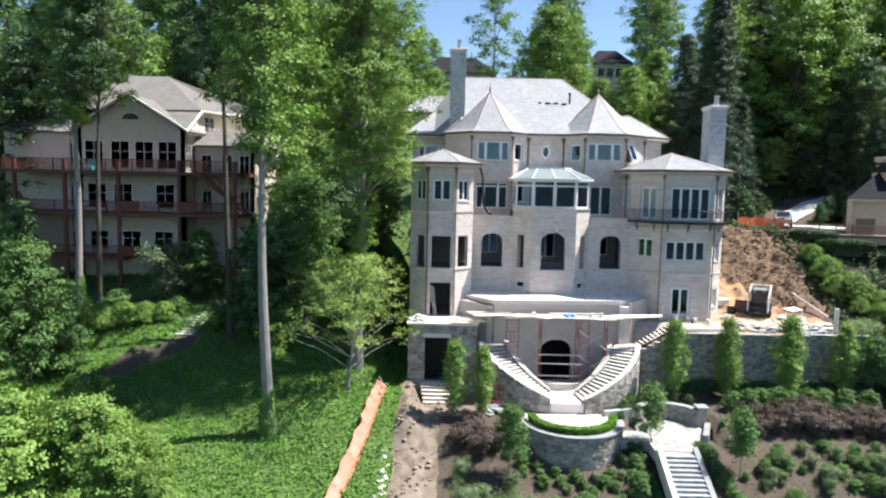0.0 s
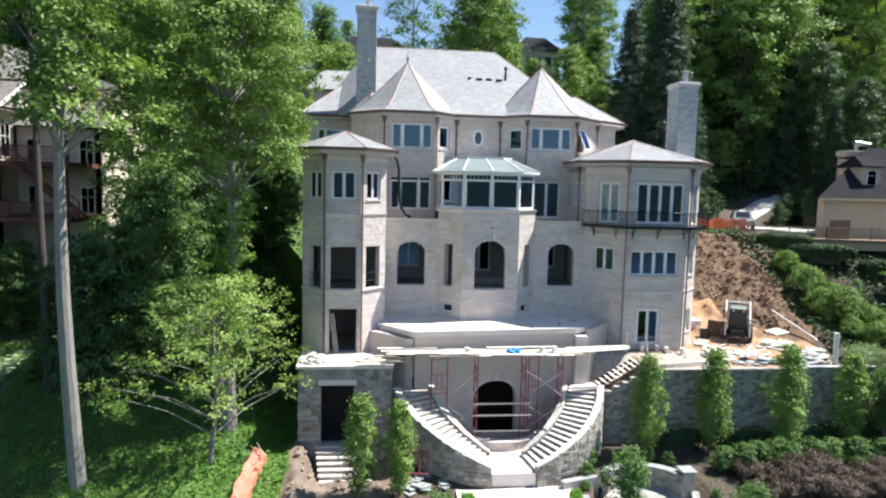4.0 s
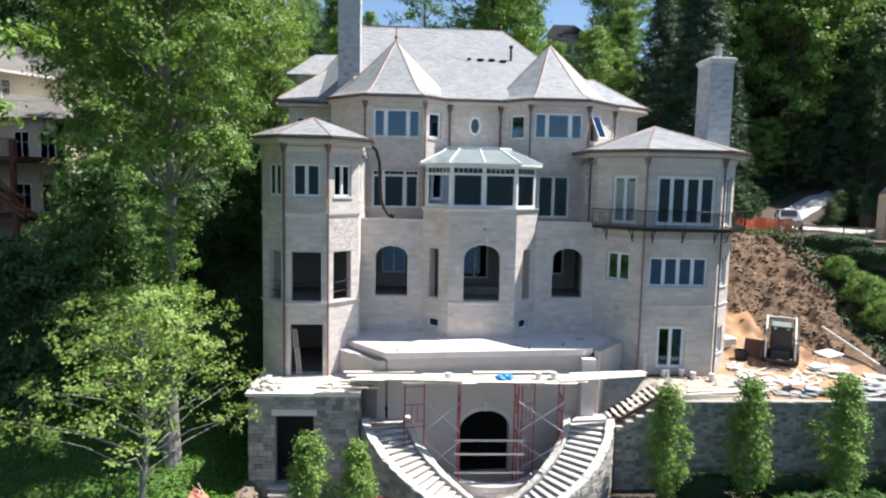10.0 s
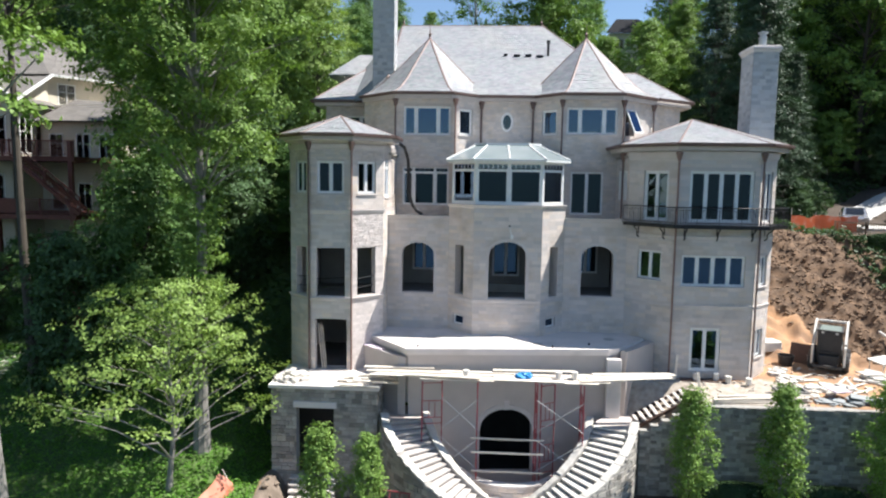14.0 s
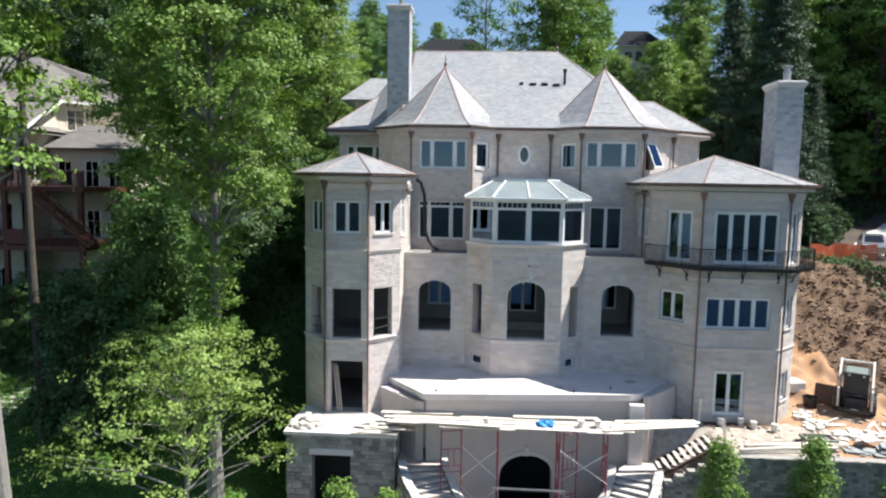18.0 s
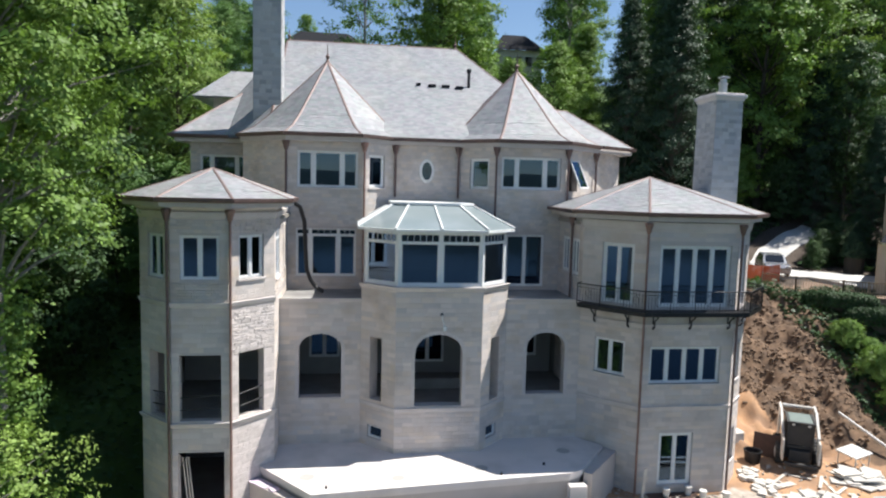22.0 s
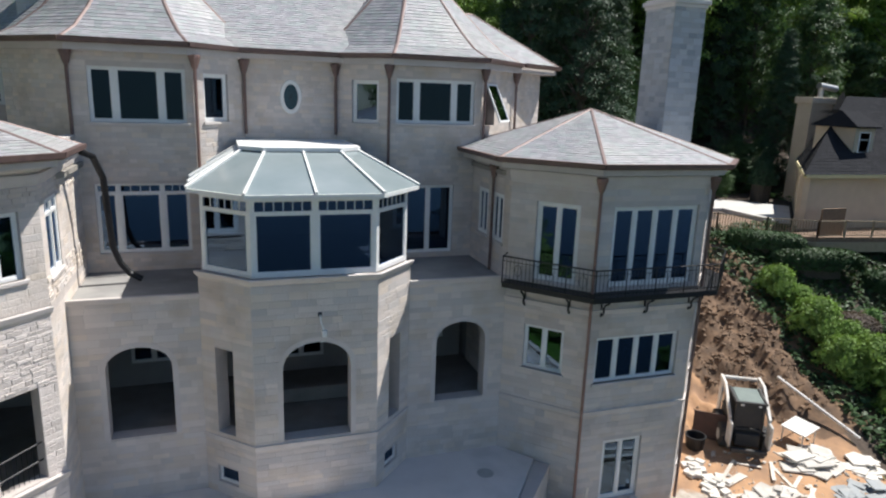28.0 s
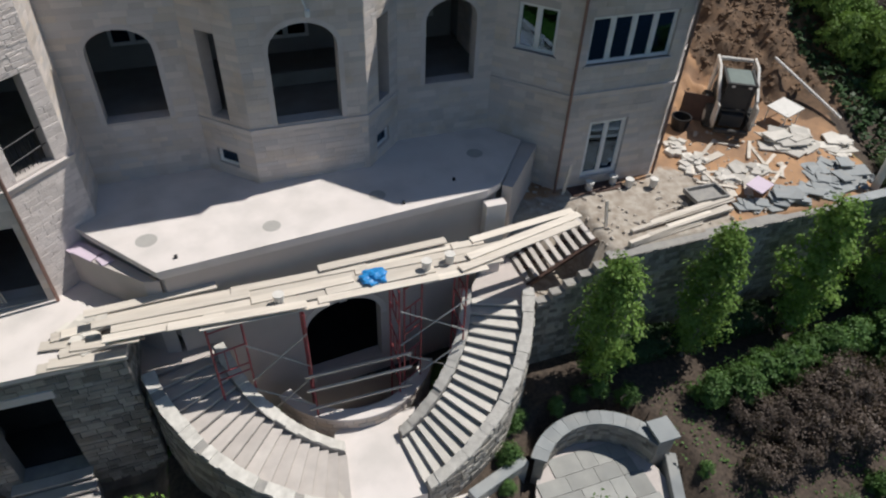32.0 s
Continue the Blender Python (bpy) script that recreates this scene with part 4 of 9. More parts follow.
# --- chimneys ---
def chimney(x0, y0, x1, y1, z0, z1, seed, flue):
    ps = [Panel((x0, y0), (x1, y0), z0, z1, t=0.2), Panel((x1, y0), (x1, y1), z0, z1, t=0.2), Panel((x1, y1), (x0, y1), z0, z1, t=0.2), Panel((x0, y1), (x0, y0), z0, z1, t=0.2)]
    bm = bmesh.new()
    for P in ps:
        P.quads(bm)
    c = part("chimney", bm, M_MORTAR, mansion, "tall pale stone chimney")
    clad(ps, M_CHIM, c, seed, (0.14, 0.26), (0.25, 0.6), (0.006, 0.016), 0.003, gap=0.004)
    bm = bmesh.new()
    for o, a, b in ((0.06, z1 - 0.25, z1 - 0.12), (0.13, z1 - 0.12, z1 + 0.04), (0.04, z1 + 0.04, z1 + 0.12)):
        box(bm, x0 - o, y0 - o, a, x1 + o, y1 + o, b, None, 0.015)
    part("chimney_cap", bm, M_CONC, c, "projecting concrete chimney cap")
    if flue:
        bm = bmesh.new()
        cx, cy = (x0 + x1) / 2 + 0.1, (y0 + y1) / 2
        lathe(bm, [(0.20, 0), (0.20, 0.55), (0.24, 0.56), (0.24, 0.62), (0.17, 0.64), (0.17, 0.85), (0.28, 0.86), (0.28, 0.92), (0.05, 0.98)], (cx, cy, z1 + 0.1), 14)
        part("flue", bm, M_GALV, c, "metal flue with a cap")


chimney(6.9, 72.7, 8.35, 74.2, 18.0, 29.9, 21, True)
chimney(29.75, 67.0, 31.15, 68.8, 5.0, 24.3, 22, True)


# --- downspouts with hopper heads ---
def downspout(pts, hopper=True, material=None):
    bm = bmesh.new()
    pipe(bm, pts, 0.055)
    if hopper:
        x, y, z = pts[0]
        lathe(bm, [(0.07, -0.45), (0.10, -0.38), (0.17, -0.12), (0.19, -0.10), (0.19, 0.0), (0.16, 0.02)], (x, y, z), 8)
    part("downspout", bm, material or M_COPPER, mansion, "brown copper downspout")


for x, y, zt, zb in ((5.30, 61.98, 18.4, 6.2), (7.60, 61.98, 18.4, 6.2)):
    downspout([(x, y, zt), (x, y, zb)], material=M_COPPER_BRIGHT if x > 6 else None)
downspout([(24.72, 62.95, 18.15), (24.72, 62.95, 5.9)], material=M_COPPER_BRIGHT)
downspout([(29.08, 62.98, 18.15), (29.08, 62.98, 6.1)])
for x, y in ((8.98, 68.78), (12.72, 68.76), (14.32, 70.3), (17.58, 70.3), (19.25, 68.76), (22.98, 68.78), (25.35, 71.15)):
    downspout([(x, y, 21.5), (x, y, 18.9 if 14 < x < 18 else (14.4 if x < 23 else 18.8))], material=M_COPPER_BRIGHT if 12 < x < 13 else None)
downspout([(22.58, 66.6, 18.2), (22.58, 66.6, 14.35)])
# loose black drain hose hanging from the tower gutter
bm = bmesh.new()
pipe(bm, [(9.55, 66.4, 18.6), (9.8, 66.9, 18.4), (9.98, 67.3, 17.7), (10.02, 67.4, 16.5), (10.08, 67.4, 15.5), (10.25, 67.4, 15.0), (10.5, 67.4, 14.65), (10.85, 67.4, 14.43)], 0.10, 9)
part("drain_hose", bm, M_IRON, mansion, "loose black corrugated drain hose")

# --- the balcony of the eastern tower ---
bal = thing("balcony", "black wrought iron balcony round the tower doors", "balcony")
BO = [(22.35, 64.9), (24.5, 62.45), (29.3, 62.45), (31.0, 64.15), (31.0, 66.6)]
BI = [(22.75, 65.25), (24.8, 63.08), (29.0, 63.08), (30.37, 64.45), (30.37, 66.6)]
bm = bmesh.new()
prism(bm, BO + BI[::-1], 14.18, 14.36)
part("deck_plate", bm, M_IRON, bal, "thin dark balcony floor plate")
bm = bmesh.new()
for z, r in ((15.28, 0.028), (14.48, 0.018), (15.12, 0.012)):
    pipe(bm, [(x, y, z) for x, y in BO], r, 6)
tube(bm, (*BO[0], 15.28), (22.7, 65.3, 15.28), 0.02, n=6)
part("rail", bm, M_IRON, bal)
for a, b in zip(BO, BO[1:]):
    ln = math.dist(a, b)
    k = round(ln / 0.14)
    for i in range(k + (b is BO[-1])):
        s = i / k
        x, y = a[0] + (b[0] - a[0]) * s, a[1] + (b[1] - a[1]) * s
        bm = bmesh.new()
        r = 0.022 if i % 8 == 0 else 0.009
        tube(bm, (x, y, 14.34), (x, y, 15.30 if i % 8 == 0 else 15.27), r, n=5)
        if i % 8 == 4:
            for q in range(10):
                k0, k1 = 2 * math.pi * q / 10, 2 * math.pi * (q + 1) / 10
                dx, dy = (b[0] - a[0]) / ln, (b[1] - a[1]) / ln
                tube(bm, (x + dx * 0.12 * math.cos(k0), y + dy * 0.12 * math.cos(k0), 14.85 + 0.2 * math.sin(k0)), (x + dx * 0.12 * math.cos(k1), y + dy * 0.12 * math.cos(k1), 14.85 + 0.2 * math.sin(k1)), 0.009, n=4, cap=False)
        part("post" if i % 8 == 0 else "baluster", bm, M_IRON, bal)
for x, y, nx, ny in ((23.2, 64.75, -0.7, -0.7), (24.3, 63.6, -0.7, -0.7), (25.2, 63.08, 0, -1), (26.9, 63.08, 0, -1), (28.7, 63.08, 0, -1), (29.6, 63.7, 0.7, -0.7)):
    bm = bmesh.new()
    pts = [(0.0, -0.62), (0.10, -0.60), (0.17, -0.48), (0.13, -0.36), (0.22, -0.22), (0.42, -0.10), (0.5, 0.0)]
    pipe(bm, [(x + nx * o, y + ny * o, 14.18 + z) for o, z in pts], 0.035, 6)
    tube(bm, (x, y, 13.5), (x, y, 14.18), 0.03, n=6)
    tube(bm, (x + nx * 0.5, y + ny * 0.5, 14.16), (x, y, 14.16), 0.03, n=6)
    part("bracket", bm, M_IRON, bal, "scrolled iron bracket")


# ---------- the ground ----------
def lerp_profile(v, pts):
    if v <= pts[0][0]:
        return pts[0][1]
    for (a, za), (b, zb) in zip(pts, pts[1:]):
        if v <= b:
            s = (v - a) / (b - a)
            return za + (zb - za) * s
    return pts[-1][1]


def sstep(v, a, b):
    s = min(1, max(0, (v - a) / (b - a)))
    return s * s * (3 - 2 * s)


LEFT = [(-400, -16), (0, -16), (30, -8.5), (44, -4.0), (50, -1.2), (55, 0.6), (60, 2.2), (66, 4.6), (72, 6.6), (80, 9), (95, 13), (115, 20), (160, 36), (260, 56), (420, 60)]
MID = [(-400, -16), (0, -16), (30, -8.5), (43, -4.6), (47, -3.0), (50, -1.6), (53, -0.1), (56, 0.75), (58.9, 1.1), (59.6, 0.9), (86, 1.0), (90, 11.5), (100, 15), (118, 21), (160, 36), (260, 56), (420, 60)]
RIGHT = [(-400, -16), (0, -16), (30, -8.5), (42, -4.4), (46, -2.6), (50, -0.6), (54, 0.6), (58.9, 1.3), (59.15, 1.3), (59.4, 5.85), (66, 6.2), (68, 7.0), (73, 10.2), (78, 12.9), (80, 13.3), (92, 14.6), (104, 18), (118, 23), (160, 38), (260, 56), (420, 60)]
EAST = [(-400, -16), (0, -16), (30, -8.5), (42, -4.0), (50, -0.2), (56, 2.2), (62, 5.2), (68, 8.0), (75, 11.8), (78, 12.6), (88, 12.9), (90, 13.4), (95, 15.8), (104, 19.5), (118, 25), (160, 38), (260, 56), (420, 60)]


def ground_z(x, y):
    a, b, c, d = (lerp_profile(y, p) for p in (LEFT, MID, RIGHT, EAST))
    z = a + (b - a) * sstep(x, -1.0, 3.6)
    z += (c - z) * (sstep(x, 30.2, 31.2) if y > 66.5 else sstep(x, 21.9, 22.3))
    if y > 59.3:
        z += (d - z) * sstep(x, 36.5, 41)
    else:
        z += (d - z) * sstep(x, 39, 46)
    # dug-out path beside the pavilion, and the knoll where the big trunk stands
    z += 0.25 * noise.noise((x * 0.25, y * 0.25, 0)) * (1 if abs(x - 14) > 12 or y < 52 else 0.2)
    if x < -2 or x > 41 or y > 92:
        z += 0.5 * noise.noise((x * 0.07, y * 0.07, 3)) + 0.1 * noise.noise((x * 0.9, y * 0.9, 5))
    if 30.5 < x < 42 and 66 < y < 79:
        z += 0.75 * noise.noise((x * 0.5, y * 0.5, 7)) + 0.55 * noise.noise((x * 1.3, y * 1.3, 9)) + 0.25 * abs(noise.noise((x * 2.2, y * 0.9, 11)))
    # levelled ground under the patio, the half-round terrace and the garden steps
    if 17.5 < x < 26.3 and 43 < y < 57.0:
        floor = -0.45 if y > 49.6 else -0.75 - 0.53 * (49.6 - y)
        if math.hypot(x - 23.2, y - 54.3) < 2.9 or y < 53.5:
            z = min(z, floor)
    if 42.5 < x < 57 and 81 < y < 88.5:
        z = min(z, 12.95)
    if 2 < x < 8 and 42 < y < 60:
        lump = noise.noise((x * 0.9, y * 0.6, 21))
        z += (0.75 + 0.35 * lump) * math.exp(-((x - 4.3) / 0.62) ** 2) * sstep(y, 51.5, 54.5) + (0.30 * lump + 0.16 * noise.noise((x * 2.3, y * 1.7, 8))) * sstep(x, 3.2, 3.8) * sstep(-x, -7.2, -6.4)
        z -= 0.35 * math.exp(-((x - 3.4) / 0.35) ** 2) * sstep(-y, -56, -52)
    if y < 59.4:
        z -= 1.0 * sstep(y, 55.8, 57.2) * sstep(x, 4.2, 5.0) * sstep(-x, -9.6, -8.8)
    if math.hypot(x - 16, y - 61.3) < 5.5 and y > 57.2 or (10 < x < 22 and 60 < y < 68):
        z = min(z, 0.05)
    if math.hypot(x - 16.1, y - 61.2) < 3.3:
        z = -2.4
    if 21.9 < x < 25.1 and 58.95 < y < 61.9:
        z = min(z, 4.0)
    return z


def zones(x, y):
    """How much of the ground is dug earth, mulch, and green cover here; mulch also darkens the shaded eastern slope."""
    n = 0.8 * noise.noise((x * 0.45, y * 0.45, 2)) + 0.4 * noise.noise((x * 1.7, y * 1.7, 4))
    dirt = mulch = 0.0
    if y > 59.2 and 22 < x < 44:
        edge = 39.0 + (0.8 if y > 66 else 0) + n * 1.2
        dirt = sstep(edge - x, -0.5, 0.6) * sstep(79.5 + n - y, -0.5, 1)
    elif y <= 60 and 1.0 < x < 9.6:
        w = 1.6 + (57 - y) * 0.10
        dirt = sstep(x - (3.6 + n * 0.3), -0.3, 0.4) * sstep((9.5 if y > 54.5 else 6.6 + n * 0.5) - x, -0.4, 0.5)
    if y < 59.3 and x >= 5.8 and dirt < 0.5:
        mulch = 0.85 + 0.3 * n
    if y < 44:
        mulch *= sstep(y, 40, 44)
    # Mulch brown over the eastern slope also stands in for its shade.
    if x > 38.3 and 58 < y < 106:
        mulch = max(mulch, (0.95 + 0.25 * n) * (1 - dirt))
    if x < -14 and 58 < y < 66 and x > -21:
        mulch = max(mulch, sstep(0.9 + n - abs((y - 58) - (x + 20) * 0.9) * 0.45, 0, 0.6))
    path = sstep(dirt, 0.3, 0.6) * (1 if x < 12 and y < 60 else 0)
    gravel = sstep(31.0 + n - x, -0.5, 1.2) * sstep(63.4 + n - y, -0.4, 1.0) * (1 if y > 59.2 and x > 22 else 0)
    loam = sstep((y - 66) + (x - 33.2) * 1.25 + n * 1.6, 4.2, 6.2) * (1 if 30 < x < 43 and 64.5 < y < 80.5 else 0)
    return dirt, mulch, max(0.0, 1 - dirt - mulch), gravel, loam, path


def axis(lo, hi, fine0, fine1, step, extra=()):
    out, v = [], fine0
    while v <= fine1:
        out.append(round(v, 3))
        v += step
    s = step
    while out[-1] < hi:
        s *= 1.3
        out.append(out[-1] + s)
    s = step
    while out[0] > lo:
        s *= 1.3
        out.insert(0, out[0] - s)
    return sorted(set(out) | set(round(v, 3) for v in extra))


GX, GY = axis(-500, 500, -42, 60, 0.4, [22.0, 22.2, 22.4] + [30.2 + 0.2 * i for i in range(58)]), axis(-450, 500, 28, 98, 0.4, [59.15, 59.4] + [66.2 + 0.2 * i for i in range(66)])
gv = [(x, y, ground_z(x, y)) for y in GY for x in GX]
nx = len(GX)
gf = [(j * nx + i, j * nx + i + 1, (j + 1) * nx + i + 1, (j + 1) * nx + i) for j in range(len(GY) - 1) for i in range(nx - 1)]
M_GROUND = mat("ground_soil", (0.10, 0.17, 0.04), (0.06, 0.11, 0.028), scale=0.9, rough=0.95, bump=0.8, bscale=9, stain=(0.07, 0.07, 0.038), sscale=0.3, samount=0.4)


def ground_shader(m):
    nt = m.node_tree
    N, L = nt.nodes.new, nt.links.new
    b = nt.nodes["Principled BSDF"]
    col = b.inputs["Base Color"].links[0].from_socket
    # Loam is brown earth, darkened further to hold the steep bank's shade.
    for attr, c0, c1, sc in (("mulch", (0.095, 0.070, 0.052), (0.052, 0.039, 0.030), 7.0), ("dirt", (0.44, 0.255, 0.135), (0.27, 0.165, 0.10), 0.9), ("path", (0.235, 0.185, 0.145), (0.125, 0.098, 0.075), 1.4), ("loam", (0.185, 0.113, 0.066), (0.085, 0.054, 0.034), 1.6), ("gravel", (0.44, 0.39, 0.33), (0.30, 0.25, 0.20), 3.0)):
        at, n1, n2, mx, m2 = N("ShaderNodeAttribute"), N("ShaderNodeTexNoise"), N("ShaderNodeTexNoise"), N("ShaderNodeMix"), N("ShaderNodeMix")
        at.attribute_name = attr
        tc = N("ShaderNodeTexCoord")
        n1.inputs["Scale"].default_value, n2.inputs["Scale"].default_value = sc, 4.0
        n1.inputs["Detail"].default_value = 8
        L(tc.outputs["Object"], n1.inputs["Vector"])
        L(tc.outputs["Object"], n2.inputs["Vector"])
        mx.data_type = m2.data_type = "RGBA"
        r = N("ShaderNodeMapRange")
        r.inputs[1].default_value, r.inputs[2].default_value = 0.36, 0.64
        L(n1.outputs["Fac"], r.inputs[0])
        L(r.outputs[0], mx.inputs[0])
        mx.inputs[6].default_value, mx.inputs[7].default_value = (*c0, 1), (*c1, 1)
        a, f = N("ShaderNodeMath"), N("ShaderNodeMapRange")
        a.operation = "MULTIPLY_ADD"
        a.inputs[1].default_value = 0.5
        L(n2.outputs["Fac"], a.inputs[0])
        L(at.outputs["Fac"], a.inputs[2])
        f.inputs[1].default_value, f.inputs[2].default_value = 0.65, 0.85
        L(a.outputs[0], f.inputs[0])
        L(f.outputs[0], m2.inputs[0])
        L(col, m2.inputs[6])
        L(mx.outputs[2], m2.inputs[7])
        col = m2.outputs[2]
    L(col, b.inputs["Base Color"])


ground_shader(M_GROUND)
ground = tagged(quick("ground", gv, gf, M_GROUND, None, smooth=True), "sloping wooded ground with dug earth, mulch beds and green cover", "ground", kind="structure")
zz = [zones(x, y) for x, y, _ in gv]
for k, nm in ((0, "dirt"), (1, "mulch"), (3, "gravel"), (4, "loam"), (5, "path")):
    at = ground.data.attributes.new(nm, "FLOAT", "POINT")
    at.data.foreach_set("value", [q[k] for q in zz])


# ---------- terrace, grotto wall and its arch ----------
terrace = thing("terrace", "raised pale concrete terrace in front of the mansion", "terrace", kind="structure")
bm = bmesh.new()
prism(bm, [(8.35, 63.3), (10.75, 60.36), (21.2, 61.42), (21.8, 61.72), (23.62, 64.1), (22.75, 65.22), (22.66, 65.3), (9.07, 65.3)], 7.70, 7.90)
part("slab", bm, M_CONC, terrace, "pale concrete terrace slab with damp patches")
bm = bmesh.new()
prism(bm, [(8.42, 63.3), (10.79, 60.42), (21.19, 61.49), (21.78, 61.79), (23.56, 64.1), (22.66, 65.25), (9.07, 65.3)], 7.56, 7.70)
part("slab_edge", bm, M_CONC, terrace, "stepped lower edge of the slab")
G_F = Panel((10.86, 60.52), (21.15, 61.57), -2.0, 7.56, [(3.76, 6.5, 1.2, 4.68, 1.15)], t=0.5)
G_L = Panel((8.5, 63.3), (10.86, 60.52), 5.0, 7.56, t=0.4)
G_R = Panel((21.15, 61.57), (21.74, 61.87), 0.2, 7.56, t=0.3)
G_R2 = Panel((21.74, 61.87), (23.45, 64.1), 3.5, 7.56, t=0.3)
bm = bmesh.new()
for P in (G_F, G_L, G_R, G_R2):
    P.quads(bm)
part("retaining_wall", bm, M_STUCCO, terrace, "smooth buff rendered wall with an arched opening")
bm = bmesh.new()
o = G_F.ops[0]
c, h = (o[0] + o[1]) / 2, (o[1] - o[0]) / 2
rows = []
for i in range(15):
    u = c - h * math.cos(math.pi * i / 14)
    a, b = -math.cos(math.pi * i / 14), math.sin(math.pi * i / 14)
    rows.append([bm.verts.new(G_F.at(u + a * w, G_F.arch(o, u) + b * w, q)) for w, q in ((0, -0.02), (0, 0.06), (0.22, 0.06), (0.22, 0))])
for A, B in zip(rows, rows[1:]):
    for i in range(3):
        bm.faces.new((A[i], A[i + 1], B[i + 1], B[i]))
box(bm, c - 0.14, -0.12, 4.65, c + 0.14, 0.0, 5.16, panel_matrix(G_F), 0.02)
part("arch_surround", bm, M_LIME_SMOOTH, terrace, "buff stone arch moulding with a keystone")
bm = bmesh.new()
box(bm, 21.08, 61.12, 3.9, 21.82, 61.52, 7.45, None, 0.02)
part("pier", bm, M_CONC, terrace, "pale concrete pier")
bm = bmesh.new()
prism(bm, [(7.75, 63.2), (9.0, 61.85), (10.3, 60.62), (10.72, 60.55), (8.46, 63.25)], 4.3, 7.42)
part("ledge", bm, M_STUCCO, terrace, "lower ledge beside the terrace edge")
bm = bmesh.new()
prism(bm, [(21.86, 61.72), (22.15, 61.5), (24.1, 63.75), (23.68, 64.15)], 3.6, 7.78)
part("parapet", bm, M_STUCCO, terrace, "angled low parapet wall")
# Dark-coloured box stands in for the shade behind the arch.
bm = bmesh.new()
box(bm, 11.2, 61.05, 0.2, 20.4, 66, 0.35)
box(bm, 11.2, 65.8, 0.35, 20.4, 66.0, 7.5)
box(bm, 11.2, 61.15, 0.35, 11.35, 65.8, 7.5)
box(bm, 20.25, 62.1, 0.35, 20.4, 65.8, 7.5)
part("grotto_room", bm, M_ROOM_SHADE, terrace, "room behind the arch, coloured near black for its shade")
for x, y, r in ((10.5, 61.9, 0.32), (14.1, 61.55, 0.28), (17.6, 62.2, 0.28), (21.6, 63.7, 0.30)):
    bm = bmesh.new()
    lathe(bm, [(r, 0), (r * 0.97, 0.006), (r * 0.5, 0.007)], (x, y, 7.897), 18)
    part("drain_patch", bm, mat("damp_concrete", (0.36, 0.345, 0.32), (0.42, 0.40, 0.375), scale=5, rough=0.8), terrace, "round darker drain patch")
for x, y in ((11.3, 60.85), (20.3, 62.3), (18.3, 61.5)):
    bm = bmesh.new()
    lathe(bm, [(0.05, 0), (0.05, 0.10), (0.03, 0.11)], (x, y, 7.897), 8)
    part("conduit_stub", bm, M_IRON, terrace)
# low curved wall of the well in front of the arch, and the well's floor
well = thing("well_wall", "low curved stone wall round the sunken well", "wall", kind="structure")


def ring_wall(cx, cy, r0, r1, a0, a1, zb, zt, n=28):
    """A curved wall between two radii; zb and zt give its foot and top by the share of the way."""
    bm = bmesh.new()
    rows = []
    for i in range(n + 1):
        s = i / n
        a = radians(a0 + (a1 - a0) * s)
        rows.append([bm.verts.new((cx + r * math.cos(a), cy + r * math.sin(a), z)) for r, z in ((r0, zb(s)), (r1, zb(s)), (r1, zt(s)), (r0, zt(s)))])
    for A, B in zip(rows, rows[1:]):
        for i in range(4):
            bm.faces.new((A[i], A[(i + 1) % 4], B[(i + 1) % 4], B[i]))
    bm.faces.new(rows[0])
    bm.faces.new(rows[-1][::-1])
    return bm


def ring_stones(cx, cy, r, a0, a1, zb, zt, seed, hs, ls, proud, inward=False, cells=None):
    """Stones on a curved face: vertices and faces of every stone."""
    rng = random.Random(seed)
    zmin, zmax = min(zb(i / 10) for i in range(11)), max(zt(i / 10) for i in range(11))
    arc, z, out = abs(radians(a1 - a0)) * r, zmin, []
    sg = -1 if inward else 1
    while z < zmax:
        h = rng.uniform(*hs)
        u = -rng.uniform(0, ls[0])
        while u < arc:
            ln = rng.uniform(*ls)
            s0, s1 = max(0, u) / arc, min(arc, u + ln) / arc
            sm = (s0 + s1) / 2
            lo, hi = max(z, zb(sm)), min(z + h, zt(sm))
            if hi - lo > 0.05 and s1 - s0 > 0.003:
                g, p = 0.008, rng.uniform(*proud)
                V = []
                for d, e in ((0, 0), (p, 0.012)):
                    for s, zz2, du, dz in ((s0, lo, 1, 1), (s1, lo, -1, 1), (s1, hi, -1, -1), (s0, hi, 1, -1)):
                        a = radians(a0 + (a1 - a0) * (s + du * (g + e) / arc))
                        rr = r + sg * d
                        V.append((cx + rr * math.cos(a), cy + rr * math.sin(a), zz2 + dz * (g + e)))
                out.append((V, [(4, 5, 6, 7), (0, 1, 5, 4), (1, 2, 6, 5), (2, 3, 7, 6), (3, 0, 4, 7)]))
            u += ln
        z += h
    return out


def join_stones(stones, material, parent, name="stonework", label=""):
    V, F = [], []
    for v, f in stones:
        k = len(V)
        V += v
        F += [tuple(i + k for i in q) for q in f]
    return tagged(quick(name, V, F, material, parent, label), kind="stuff")


part("curb", ring_wall(16.1, 61.2, 2.7, 3.0, 205, 335, lambda s: -1.8, lambda s: 1.75), M_RUBBLE_MORTAR, well)
join_stones(ring_stones(16.1, 61.2, 3.0, 205, 335, lambda s: 0.1, lambda s: 1.72, 41, (0.15, 0.3), (0.25, 0.6), (0.01, 0.04)), M_LIME, well)
part("coping", ring_wall(16.1, 61.2, 2.62, 3.08, 205, 335, lambda s: 1.75, lambda s: 1.84), M_CONC, well)
well_floor = bmesh.new()
prism(well_floor, [(12.3, 61.4), (12.3, 59.4), (13.6, 57.7), (18.6, 57.7), (19.9, 59.4), (19.9, 62.2)], -1.75, -1.6)
